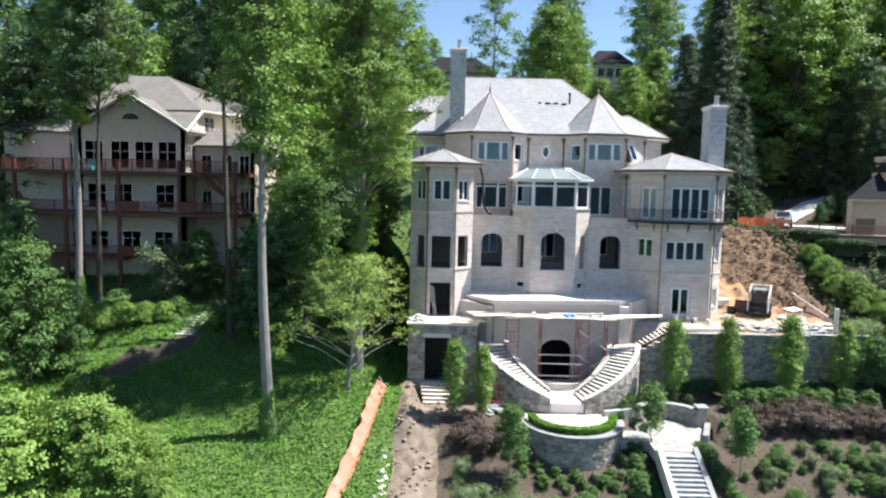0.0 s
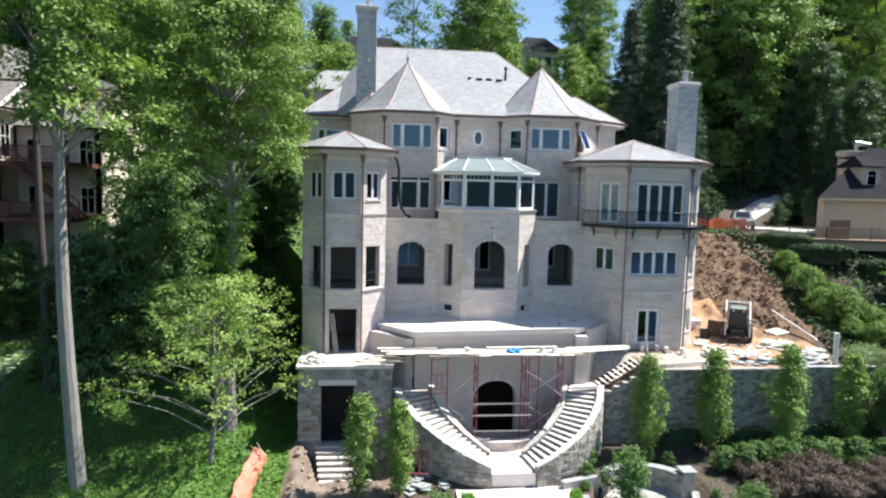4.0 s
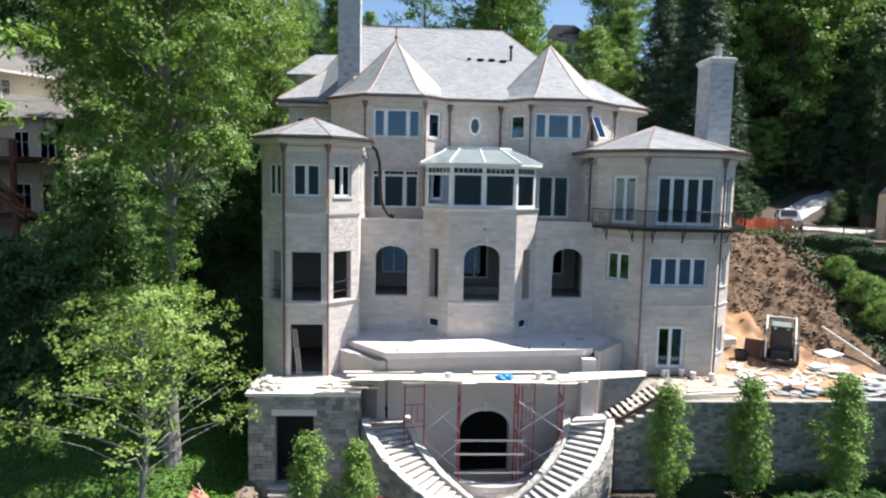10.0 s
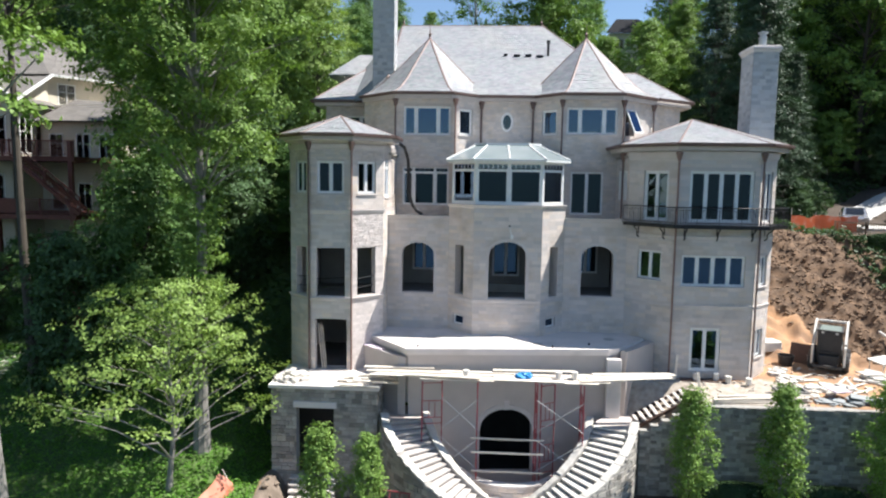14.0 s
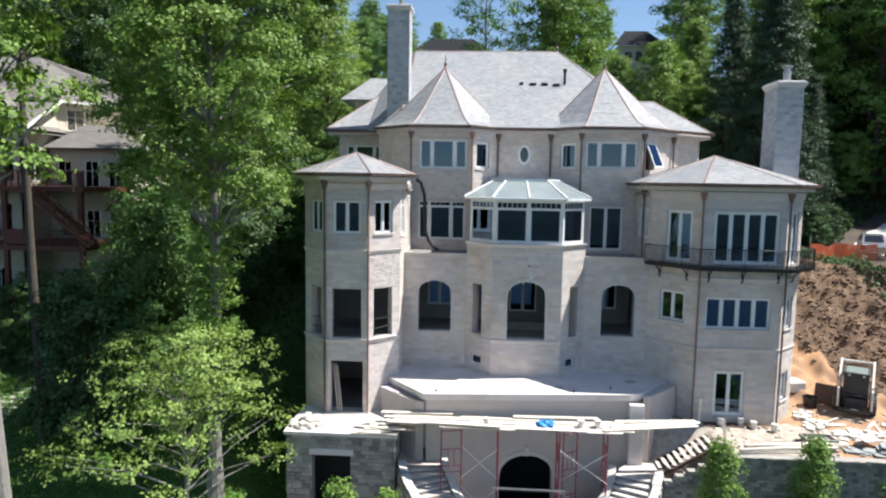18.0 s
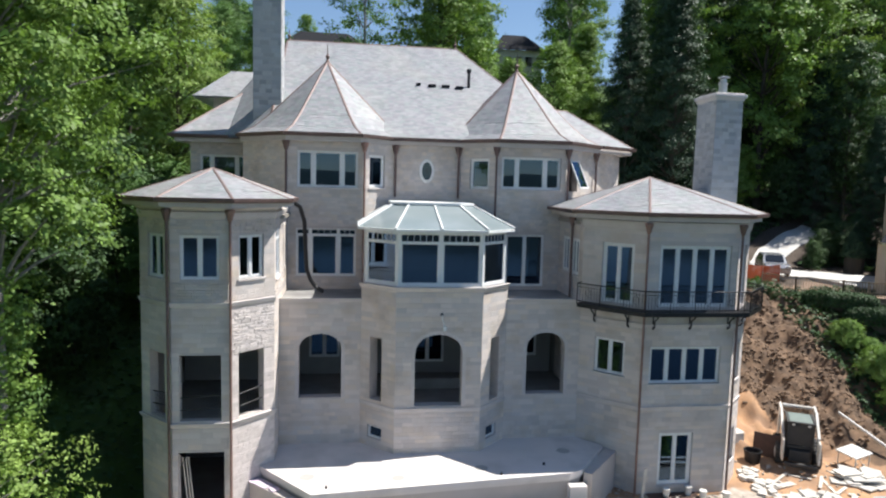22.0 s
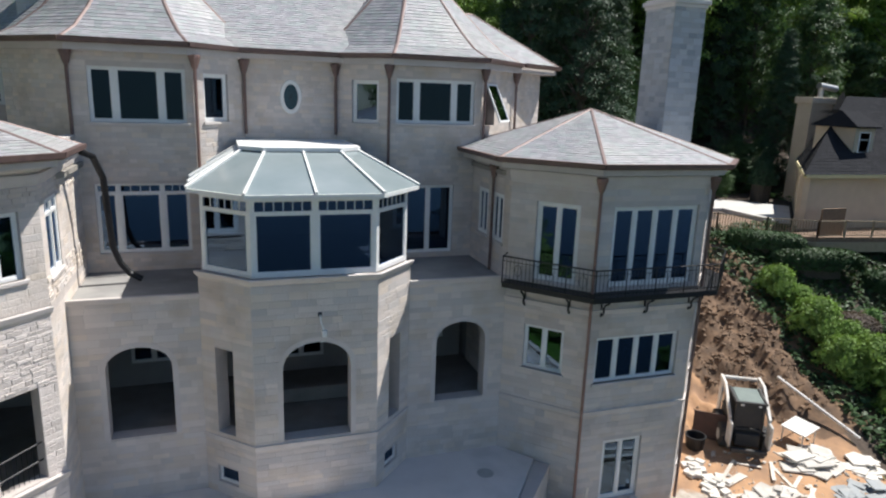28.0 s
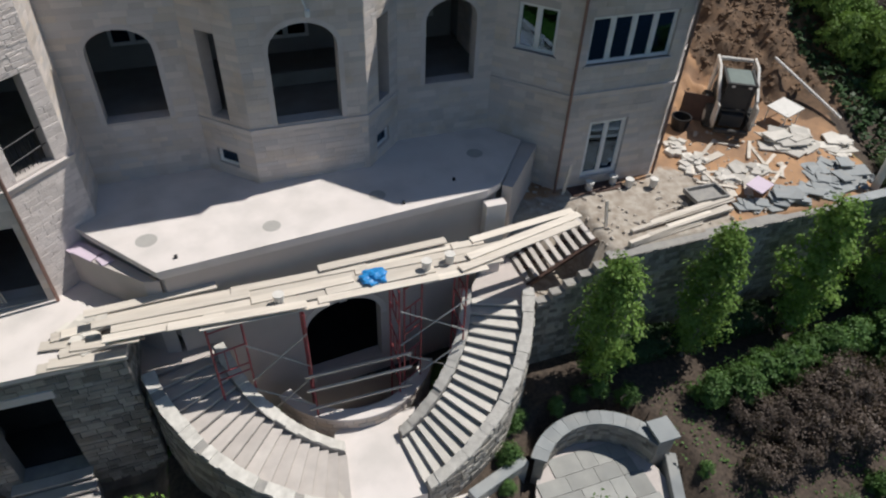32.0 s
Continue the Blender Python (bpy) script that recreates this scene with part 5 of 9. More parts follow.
whole("well_floor", well_floor, M_RUBBLE_MORTAR, "shaded concrete floor in front of the arch", "floor", kind="structure")
landing = bmesh.new()
prism(landing, [(14.75, 57.9), (14.8, 55.2), (17.2, 55.2), (17.75, 57.9), (17.8, 58.5), (14.9, 58.3)], -0.2, 1.26)
whole("landing", landing, M_CONC, "pale concrete landing between the two flights", "landing", kind="structure")

# ---------- the two curved flights ----------
M_PALE_ROUGH = mat("rough_pale_stone", (0.66, 0.63, 0.575), (0.50, 0.475, 0.43), scale=4, rough=0.92, bump=1.0, bscale=16, rand=0.07, stain=(0.36, 0.34, 0.31), sscale=2.5, samount=0.5)
def curved_flight(name, cx, a_low, a_high, tread_mat, seed, label):
    st = thing(name, label, "stairs", "curved flights")
    n, z0, z1 = 17, 1.26, 4.35
    cy, rng = 61.3, random.Random(seed)
    for i in range(n):
        a0, a1 = a_low + (a_high - a_low) * i / n, a_low + (a_high - a_low) * (i + 1) / n
        z = z0 + (z1 - z0) * (i + 1) / n
        b0, b1 = radians(a0 - (a1 - a0) * 0.12), radians(a1)
        bm = bmesh.new()
        poly = [(cx + r * math.cos(a), cy + r * math.sin(a)) for r, a in ((4.12, b0), (5.88, b0), (5.88, b1), (4.12, b1))]
        dz = rng.uniform(-0.008, 0.008)
        prism(bm, poly, z - 0.075 + dz, z + dz)
        part("tread", bm, tread_mat, st)
        bm = bmesh.new()
        c0 = radians(a0 + (a1 - a0) * 0.05)
        prism(bm, [(cx + r * math.cos(a), cy + r * math.sin(a)) for r, a in ((4.12, c0), (5.88, c0), (5.88, b1), (4.12, b1))], z - 0.5, z - 0.078)
        part("riser", bm, M_RUBBLE_MORTAR, st)
    up = lambda s: z0 + (z1 - z0) * s
    foot = lambda s: -0.3
    part("outer_wall", ring_wall(cx, cy, 5.9, 6.28, a_low, a_high, foot, lambda s: up(s) + 0.34), M_RUBBLE_MORTAR, st, "grey rubble wall beside the flight")
    join_stones(ring_stones(cx, cy, 6.28, a_low, a_high, foot, lambda s: up(s) + 0.30, seed, (0.14, 0.34), (0.2, 0.55), (0.01, 0.05)), M_RUBBLE, st)
    for r0, r1, lift in ((5.88, 6.28, 0.34), (3.74, 4.10, 0.30)):
        for i in range(26):
            s0, s1 = i / 26, (i + 0.995) / 26
            j = [rng.uniform(-0.03, 0.03), rng.uniform(-0.03, 0.03), rng.uniform(-0.02, 0.02)]
            aa, ab = a_low + (a_high - a_low) * s0, a_low + (a_high - a_low) * s1
            if rng.random() < 0.94:
                part("coping_stone", ring_wall(cx, cy, r0 + j[0], r1 + j[1], aa, ab, lambda s: up(s0 + (s1 - s0) * s) + lift - 0.02, lambda s: up(s0 + (s1 - s0) * s) + lift + 0.06 + j[2], 2), M_PALE_ROUGH, st)
    part("inner_wall", ring_wall(cx, cy, 3.74, 4.10, a_low, a_high, lambda s: -1.8, lambda s: up(s) + 0.30), M_RUBBLE_MORTAR, st)
    join_stones(ring_stones(cx, cy, 3.74, a_low, a_high, lambda s: -1.2, lambda s: up(s) + 0.26, seed + 1, (0.15, 0.3), (0.2, 0.5), (0.01, 0.03), True), M_LIME, st)
    return st


curved_flight("curved_stairs", 15.6, 262, 196, M_STEP, 51, "curved stone flight with broad pale treads and rubble side walls")
curved_flight("curved_stairs", 16.4, 278, 344, mat("pale_tread", (0.60, 0.57, 0.52), (0.50, 0.47, 0.43), scale=2, rough=0.85, rand=0.12), 52, "curved stone flight with deep dark risers and rubble side walls")
# top landings
bm = bmesh.new()
prism(bm, [(9.3, 59.7), (11.7, 60.2), (11.7, 62.0), (9.2, 62.0)], 0.3, 4.35)
whole("landing", bm, M_STUCCO, "shaded upper landing of the curved flight", "landing", kind="structure")
bm = bmesh.new()
prism(bm, [(20.35, 60.1), (22.6, 59.4), (22.6, 61.8), (21.6, 61.9), (20.6, 60.7)], 0.3, 4.35)
whole("landing", bm, M_STUCCO, "upper landing of the curved flight", "landing", kind="structure")
st = thing("upper_stairs", "short straight flight of rough stone steps up to the wall", "stairs")
M_RUST = mat("rust_brown_steel", (0.10, 0.055, 0.04), (0.07, 0.04, 0.03), scale=5, rough=0.75)
for i in range(9):
    x = 22.5 + i * 0.29
    bm = bmesh.new()
    box(bm, x, 60.2, 4.42 + i * 0.175, x + 0.2, 61.6, 4.48 + i * 0.175, None, 0.01)
    part("tread", bm, M_STEP, st)
for y in (60.15, 60.9, 61.65):
    bm = bmesh.new()
    tube(bm, (22.35, y, 4.2), (25.1, y, 5.86), 0.09, n=4)
    part("stringer", bm, M_RUST, st, "dark rust brown stair stringer")

# ---------- the pavilion under the tower ----------
pav = thing("stone_pavilion", "square rubble stone outbuilding below the tower with an open doorway", "outbuilding")
PV_F = Panel((4.05, 59.3), (9.45, 59.3), -0.4, 6.0, [(1.30, 3.2, 1.45, 5.0)], t=0.5)
PV_W = Panel((4.05, 66.0), (4.05, 59.3), -0.4, 6.0, t=0.5)
PV_E = Panel((9.45, 59.3), (9.45, 63.0), 2.0, 6.0, t=0.4)
bm = bmesh.new()
for P in (PV_F, PV_W, PV_E):
    P.quads(bm)
pw = part("wall", bm, M_RUBBLE_MORTAR, pav, "grey rubble stone wall")
clad([PV_W, PV_E], M_RUBBLE, pw, 61, (0.12, 0.28), (0.18, 0.48), (0.010, 0.04), 0.012)
bm = bmesh.new()
box(bm, 3.95, 59.15, 6.0, 9.55, 62.9, 6.16)
part("roof_slab", bm, M_CONC, pav, "flat pale concrete roof slab")
bm = bmesh.new()
box(bm, 5.2, 59.22, 5.0, 7.4, 59.5, 5.32, None, 0.015)
part("lintel", bm, M_CONC, pav, "pale concrete door lintel")
# Near-black floor and an added back wall paint the doorway's darkness.
bm = bmesh.new()
box(bm, 4.6, 59.9, 1.3, 9.0, 65, 1.42)
box(bm, 4.6, 61.4, 1.42, 9.0, 61.6, 6.0)
part("room", bm, M_ROOM_SHADE, pav)
st = thing("door_steps", "broad pale stone steps down from the doorway", "steps")
for i in range(7):
    bm = bmesh.new()
    y = 59.28 - i * 0.35
    x = 0.06 * i
    box(bm, 5.05 + x, y - 0.38, 1.36 - i * 0.2, 7.35 + x, y, 1.46 - i * 0.2, None, 0.012)
    box(bm, 5.15 + x, y - 0.28, -0.5, 7.25 + x, y, 1.36 - i * 0.2)
    part("step", bm, M_STEP, st)

bm = bmesh.new()
prism(bm, [(5.55, 57.5), (5.7, 56.1), (8.6, 55.5), (10.1, 55.4), (9.3, 56.6), (7.9, 57.5)], -0.6, 0.16)
whole("path_slab", bm, M_CONC, "pale concrete landing at the foot of the door steps", "paving", kind="structure")

# ---------- the long rubble retaining wall ----------
rw = thing("retaining_wall", "long grey rubble stone retaining wall with a pale cap", "wall", kind="structure")
RW = Panel((25.0, 59.04), (40.0, 59.25), 0.8, 5.85, t=0.45)
RW_LOW = [Panel((22.35 + 0.53 * i, 59.0 + 0.0075 * i), (22.88 + 0.53 * i, 59.0 + 0.0075 * (i + 1)), 0.8, 4.55 + 0.27 * i, t=0.3) for i in range(5)]
bm = bmesh.new()
for P in [RW] + RW_LOW:
    P.quads(bm)
rwall = part("wall_core", bm, M_RUBBLE_MORTAR, rw)
k = 9
while k < 12.5:
    bm = bmesh.new()
    P = RW.at(k * 1.17, 0)
    box(bm, P.x, P.y - 0.04, 5.85, P.x + 1.15, P.y + 0.40, 5.91 + 0.01 * (k % 2), None, 0.012)
    part("cap_stone", bm, M_CAP, rw)
    k += 1


# ---------- garden walls, round patio and lower steps ----------
pl = thing("round_planter", "curved grey stone planter wall below the landing", "planter", kind="structure")
part("wall_core", ring_wall(16.0, 53.6, 3.2, 3.55, 178, 362, lambda s: -2.6, lambda s: 0.62), M_RUBBLE_MORTAR, pl)
join_stones(ring_stones(16.0, 53.6, 3.55, 178, 362, lambda s: -2.6, lambda s: 0.6, 71, (0.14, 0.32), (0.2, 0.55), (0.01, 0.045)), M_RUBBLE, pl)
part("cap", ring_wall(16.0, 53.6, 3.12, 3.66, 178, 362, lambda s: 0.62, lambda s: 0.70), M_CAP, pl, "bluestone cap")
bm = bmesh.new()
prism(bm, [(16 + 3.2 * math.cos(radians(a)), 53.6 + 3.2 * math.sin(radians(a))) for a in range(180, 361, 9)] + [(19.2, 55.2), (12.8, 55.2)], -0.5, 0.5)
part("floor", bm, M_CONC, pl, "pale paved half-round terrace")
pt = thing("round_patio", "round bluestone patio with a curved stone seat wall", "patio", kind="structure")
part("wall_core", ring_wall(23.1, 53.75, 2.3, 2.62, 20, 142, lambda s: -0.6, lambda s: 1.12), M_RUBBLE_MORTAR, pt)
join_stones(ring_stones(23.1, 53.75, 2.3, 20, 142, lambda s: -0.2, lambda s: 1.1, 72, (0.14, 0.3), (0.2, 0.5), (0.008, 0.03), True), M_RUBBLE, pt)
for i in range(12):
    a0 = 19 + i * 10.4
    part("cap_stone", ring_wall(23.1, 53.75, 2.2, 2.76, a0, a0 + 10.2, lambda s: 1.12, lambda s: 1.20, 3), M_CAP, pt)
bm = bmesh.new()
box(bm, 25.3, 54.5, -0.8, 25.95, 55.2, 1.35, None, 0.02)
part("pillar", bm, M_RUBBLE, pt, "square stone pillar")
bm = bmesh.new()
box(bm, 25.2, 54.4, 1.35, 26.05, 55.3, 1.45, None, 0.015)
part("pillar_cap", bm, M_CAP, pt, "square bluestone pillar cap")
bm = bmesh.new()
prism(bm, [(23.1 + 2.4 * math.cos(radians(a)), 53.75 + 2.4 * math.sin(radians(a))) for a in range(0, 181, 12)] + [(20.9, 53.6), (18.4, 53.5), (18.4, 51.9), (20.9, 51.7), (20.9, 49.8), (23.5, 49.8), (23.7, 51.6), (25.4, 52.6)], -0.8, -0.04)
part("bed", bm, M_MORTAR, pt)
rng = random.Random(77)
y = 49.9
while y < 56.7:
    hgt = rng.choice((0.6, 0.75, 0.9))
    x = 18.6 + rng.uniform(-0.3, 0)
    while x < 25.6:
        w = rng.choice((0.6, 0.75, 0.9, 1.1))
        cx, cy = x + w / 2, y + hgt / 2
        if (math.hypot(cx - 23.1, cy - 53.75) < 2.15) or (49.9 < cy < 53.2 and (20.95 if cy < 52 else 18.5) < x and cx < 23.3):
            bm = bmesh.new()
            box(bm, x, y, -0.04, x + w - 0.015, y + hgt - 0.015, 0.0 + rng.uniform(0, 0.008))
            part("flagstone", bm, M_PATIO, pt)
        x += w
    y += hgt
ls = thing("garden_steps", "straight flight of grey stone garden steps between white edged walls", "steps")
for i in range(15):
    bm = bmesh.new()
    box(bm, 21.25, 49.45 - 0.32 * (i + 1), -0.15 - 0.17 * i, 23.2, 49.85 - 0.32 * i, -0.02 - 0.17 * i, None, 0.012)
    part("tread", bm, M_CAP, ls)
    bm = bmesh.new()
    box(bm, 21.25, 49.5 - 0.32 * (i + 1), -0.7 - 0.17 * i, 23.2, 49.8 - 0.32 * i, -0.155 - 0.17 * i)
    part("riser", bm, M_RUBBLE_MORTAR, ls)
for x0, x1 in ((20.88, 20.88), (23.22, 23.22)):
    bm = bmesh.new()
    for a, b in ((x0, x0 + 0.34),):
        vs = []
        for (xx, yy, zt) in ((x0, 49.9, 0.35), (x1, 44.9, -2.25)):
            vs.append([bm.verts.new(p) for p in ((xx, yy, zt - 1.2), (xx + 0.34, yy, zt - 1.2), (xx + 0.34, yy, zt), (xx, yy, zt))])
        for i in range(4):
            bm.faces.new((vs[0][i], vs[0][(i + 1) % 4], vs[1][(i + 1) % 4], vs[1][i]))
        bm.faces.new(vs[0])
        bm.faces.new(vs[1][::-1])
    part("side_wall", bm, M_CAP if x0 > 22 else M_CONC, ls, "sloping stone side wall")
gw = bmesh.new()
for a, b, z in (((18.6, 54.9), (20.8, 55.6), 0.9), ((24.9, 52.0), (26.0, 54.5), 0.35)):
    m = Matrix.Translation((*a, 0)) @ Matrix.Rotation(math.atan2(b[1] - a[1], b[0] - a[0]), 4, "Z")
    box(gw, 0, -0.2, -0.8, math.dist(a, b), 0.2, z, m, 0.02)
whole("garden_wall", gw, M_CAP, "low bluestone capped garden wall beside the patio", "wall", kind="structure")

# ---------- scaffold, planks and buckets ----------
def scaffold_frame(x, zb, y0=58.55, y1=59.75):
    s = thing("scaffold_frame", "red painted tubular steel scaffold frame", "scaffold", "scaffold frames")
    for y in (y0, y1):
        bm = bmesh.new()
        tube(bm, (x, y, zb), (x, y, 6.72), 0.035, n=8)
        part("leg", bm, M_SCAF, s)
    for z in (2.3, 3.3, 4.2, 5.2, 6.0, 6.66):
        bm = bmesh.new()
        tube(bm, (x, y0, z), (x, y1, z), 0.026, n=6)
        part("rung", bm, M_SCAF, s)
    for y in (y0 + 0.38, y1 - 0.38):
        for z in (3.3, 5.2):
            bm = bmesh.new()
            tube(bm, (x, y, z), (x, y, z + 0.9), 0.02, n=6)
            part("ladder_bar", bm, M_SCAF, s)
    return s


def facing_frame(p, q, zb):
    """A scaffold frame that stands across the wall, from post p to post q."""
    s = thing("scaffold_frame", "red painted tubular steel scaffold frame", "scaffold", "scaffold frames")
    for x, y in (p, q):
        bm = bmesh.new()
        tube(bm, (x, y, zb), (x, y, 6.72), 0.035, n=8)
        part("leg", bm, M_SCAF, s)
    for z in (2.2, 2.75, 3.6, 4.55, 4.85, 5.7, 6.6):
        bm = bmesh.new()
        tube(bm, (*p, z), (*q, z), 0.026, n=6)
        part("rung", bm, M_SCAF, s)
    for k in (0.35, 0.65):
        for z in (2.75, 4.85):
            bm = bmesh.new()
            x, y = p[0] + (q[0] - p[0]) * k, p[1] + (q[1] - p[1]) * k
            tube(bm, (x, y, z), (x, y, z + 0.85), 0.02, n=6)
            part("ladder_bar", bm, M_SCAF, s)


facing_frame((11.74, 58.85), (12.7, 59.05), 2.0)
facing_frame((17.55, 58.95), (18.25, 59.35), -1.6)
SX = (14.45, 17.35, 19.6)
for x in SX:
    scaffold_frame(x, -1.6 if x < 19 else 1.9, 58.75 + 0.03 * (x - 15), 59.95)
def brace(p, q):
    b = bmesh.new()
    tube(b, p, q, 0.023, n=6)
    whole("cross_brace", b, M_GALV, "thin galvanised scaffold brace between the frames", "brace", "scaffold braces")


for a, b in ((12.7, 14.45), (17.35, 19.6)):
    for z in (2.4, 4.4):
        brace((a, 58.72, z + 1.55), (b, 58.72, z))
        brace((a, 58.69, z), (b, 58.69, z + 1.5))
for z in (3.25, 3.95, 2.3):
    b = bmesh.new()
    box(b, 14.2, 58.6, z, 17.7, 58.67, z + 0.09, None, 0.008)
    whole("guard_rail", b, M_PLANK, "pale timber rail across the scaffold", "rail", "scaffold rails")
rng = random.Random(9)


def lay_plank(x0, y0, x1, y1, z, wide=0.29):
    bm = bmesh.new()
    m = Matrix.Translation((x0, y0, z)) @ Matrix.Rotation(math.atan2(y1 - y0, x1 - x0), 4, "Z")
    ln = math.dist((x0, y0), (x1, y1))
    box(bm, 0, -wide / 2, 0, ln, wide / 2, 0.045, m, 0.006)
    for v in bm.verts:
        v.co.z -= 0.05 * math.sin(math.pi * min(1, max(0, (v.co.x - x0) / max(0.1, x1 - x0))))
    whole("plank", bm, M_PLANK, "long pale weathered scaffold plank", "plank", "scaffold planks")


for lane, (y, xa, xb) in enumerate(((58.98, 11.6, 20.3), (59.28, 9.1, 20.9), (59.58, 9.3, 21.6), (59.9, 8.8, 21.2), (60.2, 9.2, 20.6))):
    x, k = xa, 0
    while x < xb - 0.6:
        x1 = min(x + rng.uniform(3.0, 4.4), xb)
        dy = rng.uniform(-0.05, 0.05)
        lay_plank(x, y + dy, x1, y + dy + rng.uniform(-0.08, 0.08), 6.78 + 0.048 * ((k + lane) % 2) + rng.uniform(0, 0.004))
        x, k = x1 - rng.uniform(0.3, 0.6), k + 1
for i, q in enumerate(((19.4, 59.05, 24.1, 60.1), (19.8, 59.45, 24.3, 60.45), (20.2, 60.25, 24.2, 60.75), (10.8, 59.1, 14.6, 58.88), (8.6, 60.35, 12.2, 60.5), (15.2, 60.28, 19.4, 60.45))):
    lay_plank(*q, 6.88 + 0.048 * (i % 2), 0.3)
# broad stepped boards at the western end
for i in range(9):
    bm = bmesh.new()
    m = Matrix.Translation((8.2 + 0.28 * (i % 5), 59.15 + 0.36 * (i // 2) % 2.6 + 0.1, 6.17 + 0.06 * (i % 4))) @ Matrix.Rotation(radians(rng.uniform(-7, 7)), 4, "Z")
    box(bm, -0.9, -0.17, 0, 0.9 + 0.2 * (i % 3), 0.17, 0.055, m, 0.006)
    whole("plank", bm, M_PLANK, "short pale board laid in steps on the slab edge", "plank", "scaffold planks")


def bucket(x, y, z, r=0.16, h=0.36, material=None, label="white plastic builder's bucket"):
    b = thing("bucket", label, "bucket", "buckets", at=(x, y, z))
    bm = bmesh.new()
    lathe(bm, [(r * 0.82, 0), (r, h), (r * 1.06, h), (r * 1.06, h - 0.03), (r * 0.98, h - 0.03)][:3], n=14)
    part("pail", bm, material or M_BUCKET, b)
    bm = bmesh.new()
    lathe(bm, [(r * 1.07, h - 0.05), (r * 1.07, h + 0.004), (r * 0.95, h + 0.005), (r * 0.93, h - 0.02)], n=14)
    part("rim", bm, material or M_BUCKET, b)
    bm = bmesh.new()
    pipe(bm, [(r * math.cos(k), 0, h - 0.04 - 0.14 * math.sin(k)) for k in (math.pi * i / 8 for i in range(9))], 0.006, 4)
    part("handle", bm, M_GALV, b)
    return b


for x, y in ((13.87, 59.25), (18.4, 59.4), (19.2, 59.5)):
    bucket(x, y, 6.85)
tb = bmesh.new()
bmesh.ops.create_icosphere(tb, subdivisions=4, radius=1)
for v in tb.verts:
    n = noise.noise(v.co * 1.8) * 0.45 + noise.noise(v.co * 5) * 0.16
    v.co = Vector((v.co.x * 0.42, v.co.y * 0.3, max(-0.1, v.co.z * 0.2))) * (1 + n)
    v.co += Vector((16.75, 59.45, 6.93))
whole("tarp", tb, M_BLUE, "crumpled bright blue plastic tarp on the planks", "tarp")
# leaning poles in the tower doorway
for dx in (0.0, 0.12, 0.22):
    bm = bmesh.new()
    tube(bm, (5.95 + dx, 62.3, 6.2), (5.65 + dx, 62.55, 8.6), 0.03, n=6)
    whole("pole", bm, M_PLANK, "thin timber pole leaning in the tower doorway", "pole", "leaning poles")

# guard bars in the tower openings
for P, u0, u1 in ((TW_R, 0.42, 1.62), (TW_F, 0.30, 1.85), (TW_L, 0.62, 1.72)):
    for z in (10.6, 11.1):
        bm = bmesh.new()
        tube(bm, P.at(u0, z, -0.12), P.at(u1, z + 0.12, -0.12), 0.022, n=6)
        part("guard_rail", bm, M_IRON, mansion, "temporary guard rail in the opening")
    if P is not TW_F:
        for i in range(1, 9):
            bm = bmesh.new()
            tube(bm, P.at(u0 + (u1 - u0) * i / 9, 10.22, -0.16), P.at(u0 + (u1 - u0) * i / 9, 11.1, -0.16), 0.01, n=4)
            part("guard_bar", bm, M_IRON, mansion)
# lamp bracket with loose wires on the bay front
bm = bmesh.new()
pipe(bm, [(16.02, 63.88, 14.02), (16.02, 63.76, 13.98), (16.04, 63.74, 13.8), (16.1, 63.75, 13.62), (16.14, 63.76, 13.5)], 0.028, 5)
part("dangling_cable", bm, M_WHITE, mansion, "loose white cable hanging from the bay")
bm = bmesh.new()
box(bm, 16.06, 63.70, 13.34, 16.22, 63.84, 13.56, None, 0.03)
part("lamp_holder", bm, M_WHITE, mansion, "white lamp holder on its cable")
bm = bmesh.new()
box(bm, 15.96, 63.84, 13.96, 16.08, 63.90, 14.08, None, 0.01)
part("junction_box", bm, M_IRON, mansion, "small black junction box")


# ---------- stone piles, lumber and clutter on the upper yard ----------
def slab_mesh(w, d, h, seed):
    r = random.Random(seed)
    bm = bmesh.new()
    k = r.choice((4, 4, 4, 5))
    base = [(-w / 2, -d / 2), (w / 2, -d / 2), (w / 2, d / 2), (-w / 2, d / 2)]
    if k == 5:
        base[2:3] = [(w / 2, d * 0.15), (w * 0.2, d / 2)]
    prism(bm, [(x * r.uniform(0.94, 1.04), y * r.uniform(0.94, 1.04)) for x, y in base], 0, h)
    bmesh.ops.bevel(bm, geom=list(bm.edges), offset=0.008, segments=1, affect="EDGES")
    me = bpy.data.meshes.new("slab")
    bmesh.ops.recalc_face_normals(bm, faces=bm.faces)
    bm.to_mesh(me)
    bm.free()
    return me


SLABS = [slab_mesh(*s, i) for i, s in enumerate(((0.7, 0.5, 0.06), (0.55, 0.45, 0.08), (0.9, 0.55, 0.06), (0.45, 0.35, 0.12), (0.35, 0.28, 0.16), (0.6, 0.6, 0.05), (1.15, 0.75, 0.07)))]
M_PALE_SLAB = mat("pale_stone_slab", (0.62, 0.58, 0.52), (0.50, 0.47, 0.42), scale=2, rough=0.85, rand=0.2, bump=0.3)
M_PINK = mat("lilac_insulation_board", (0.60, 0.50, 0.58), (0.55, 0.46, 0.53), scale=3, rough=0.8)


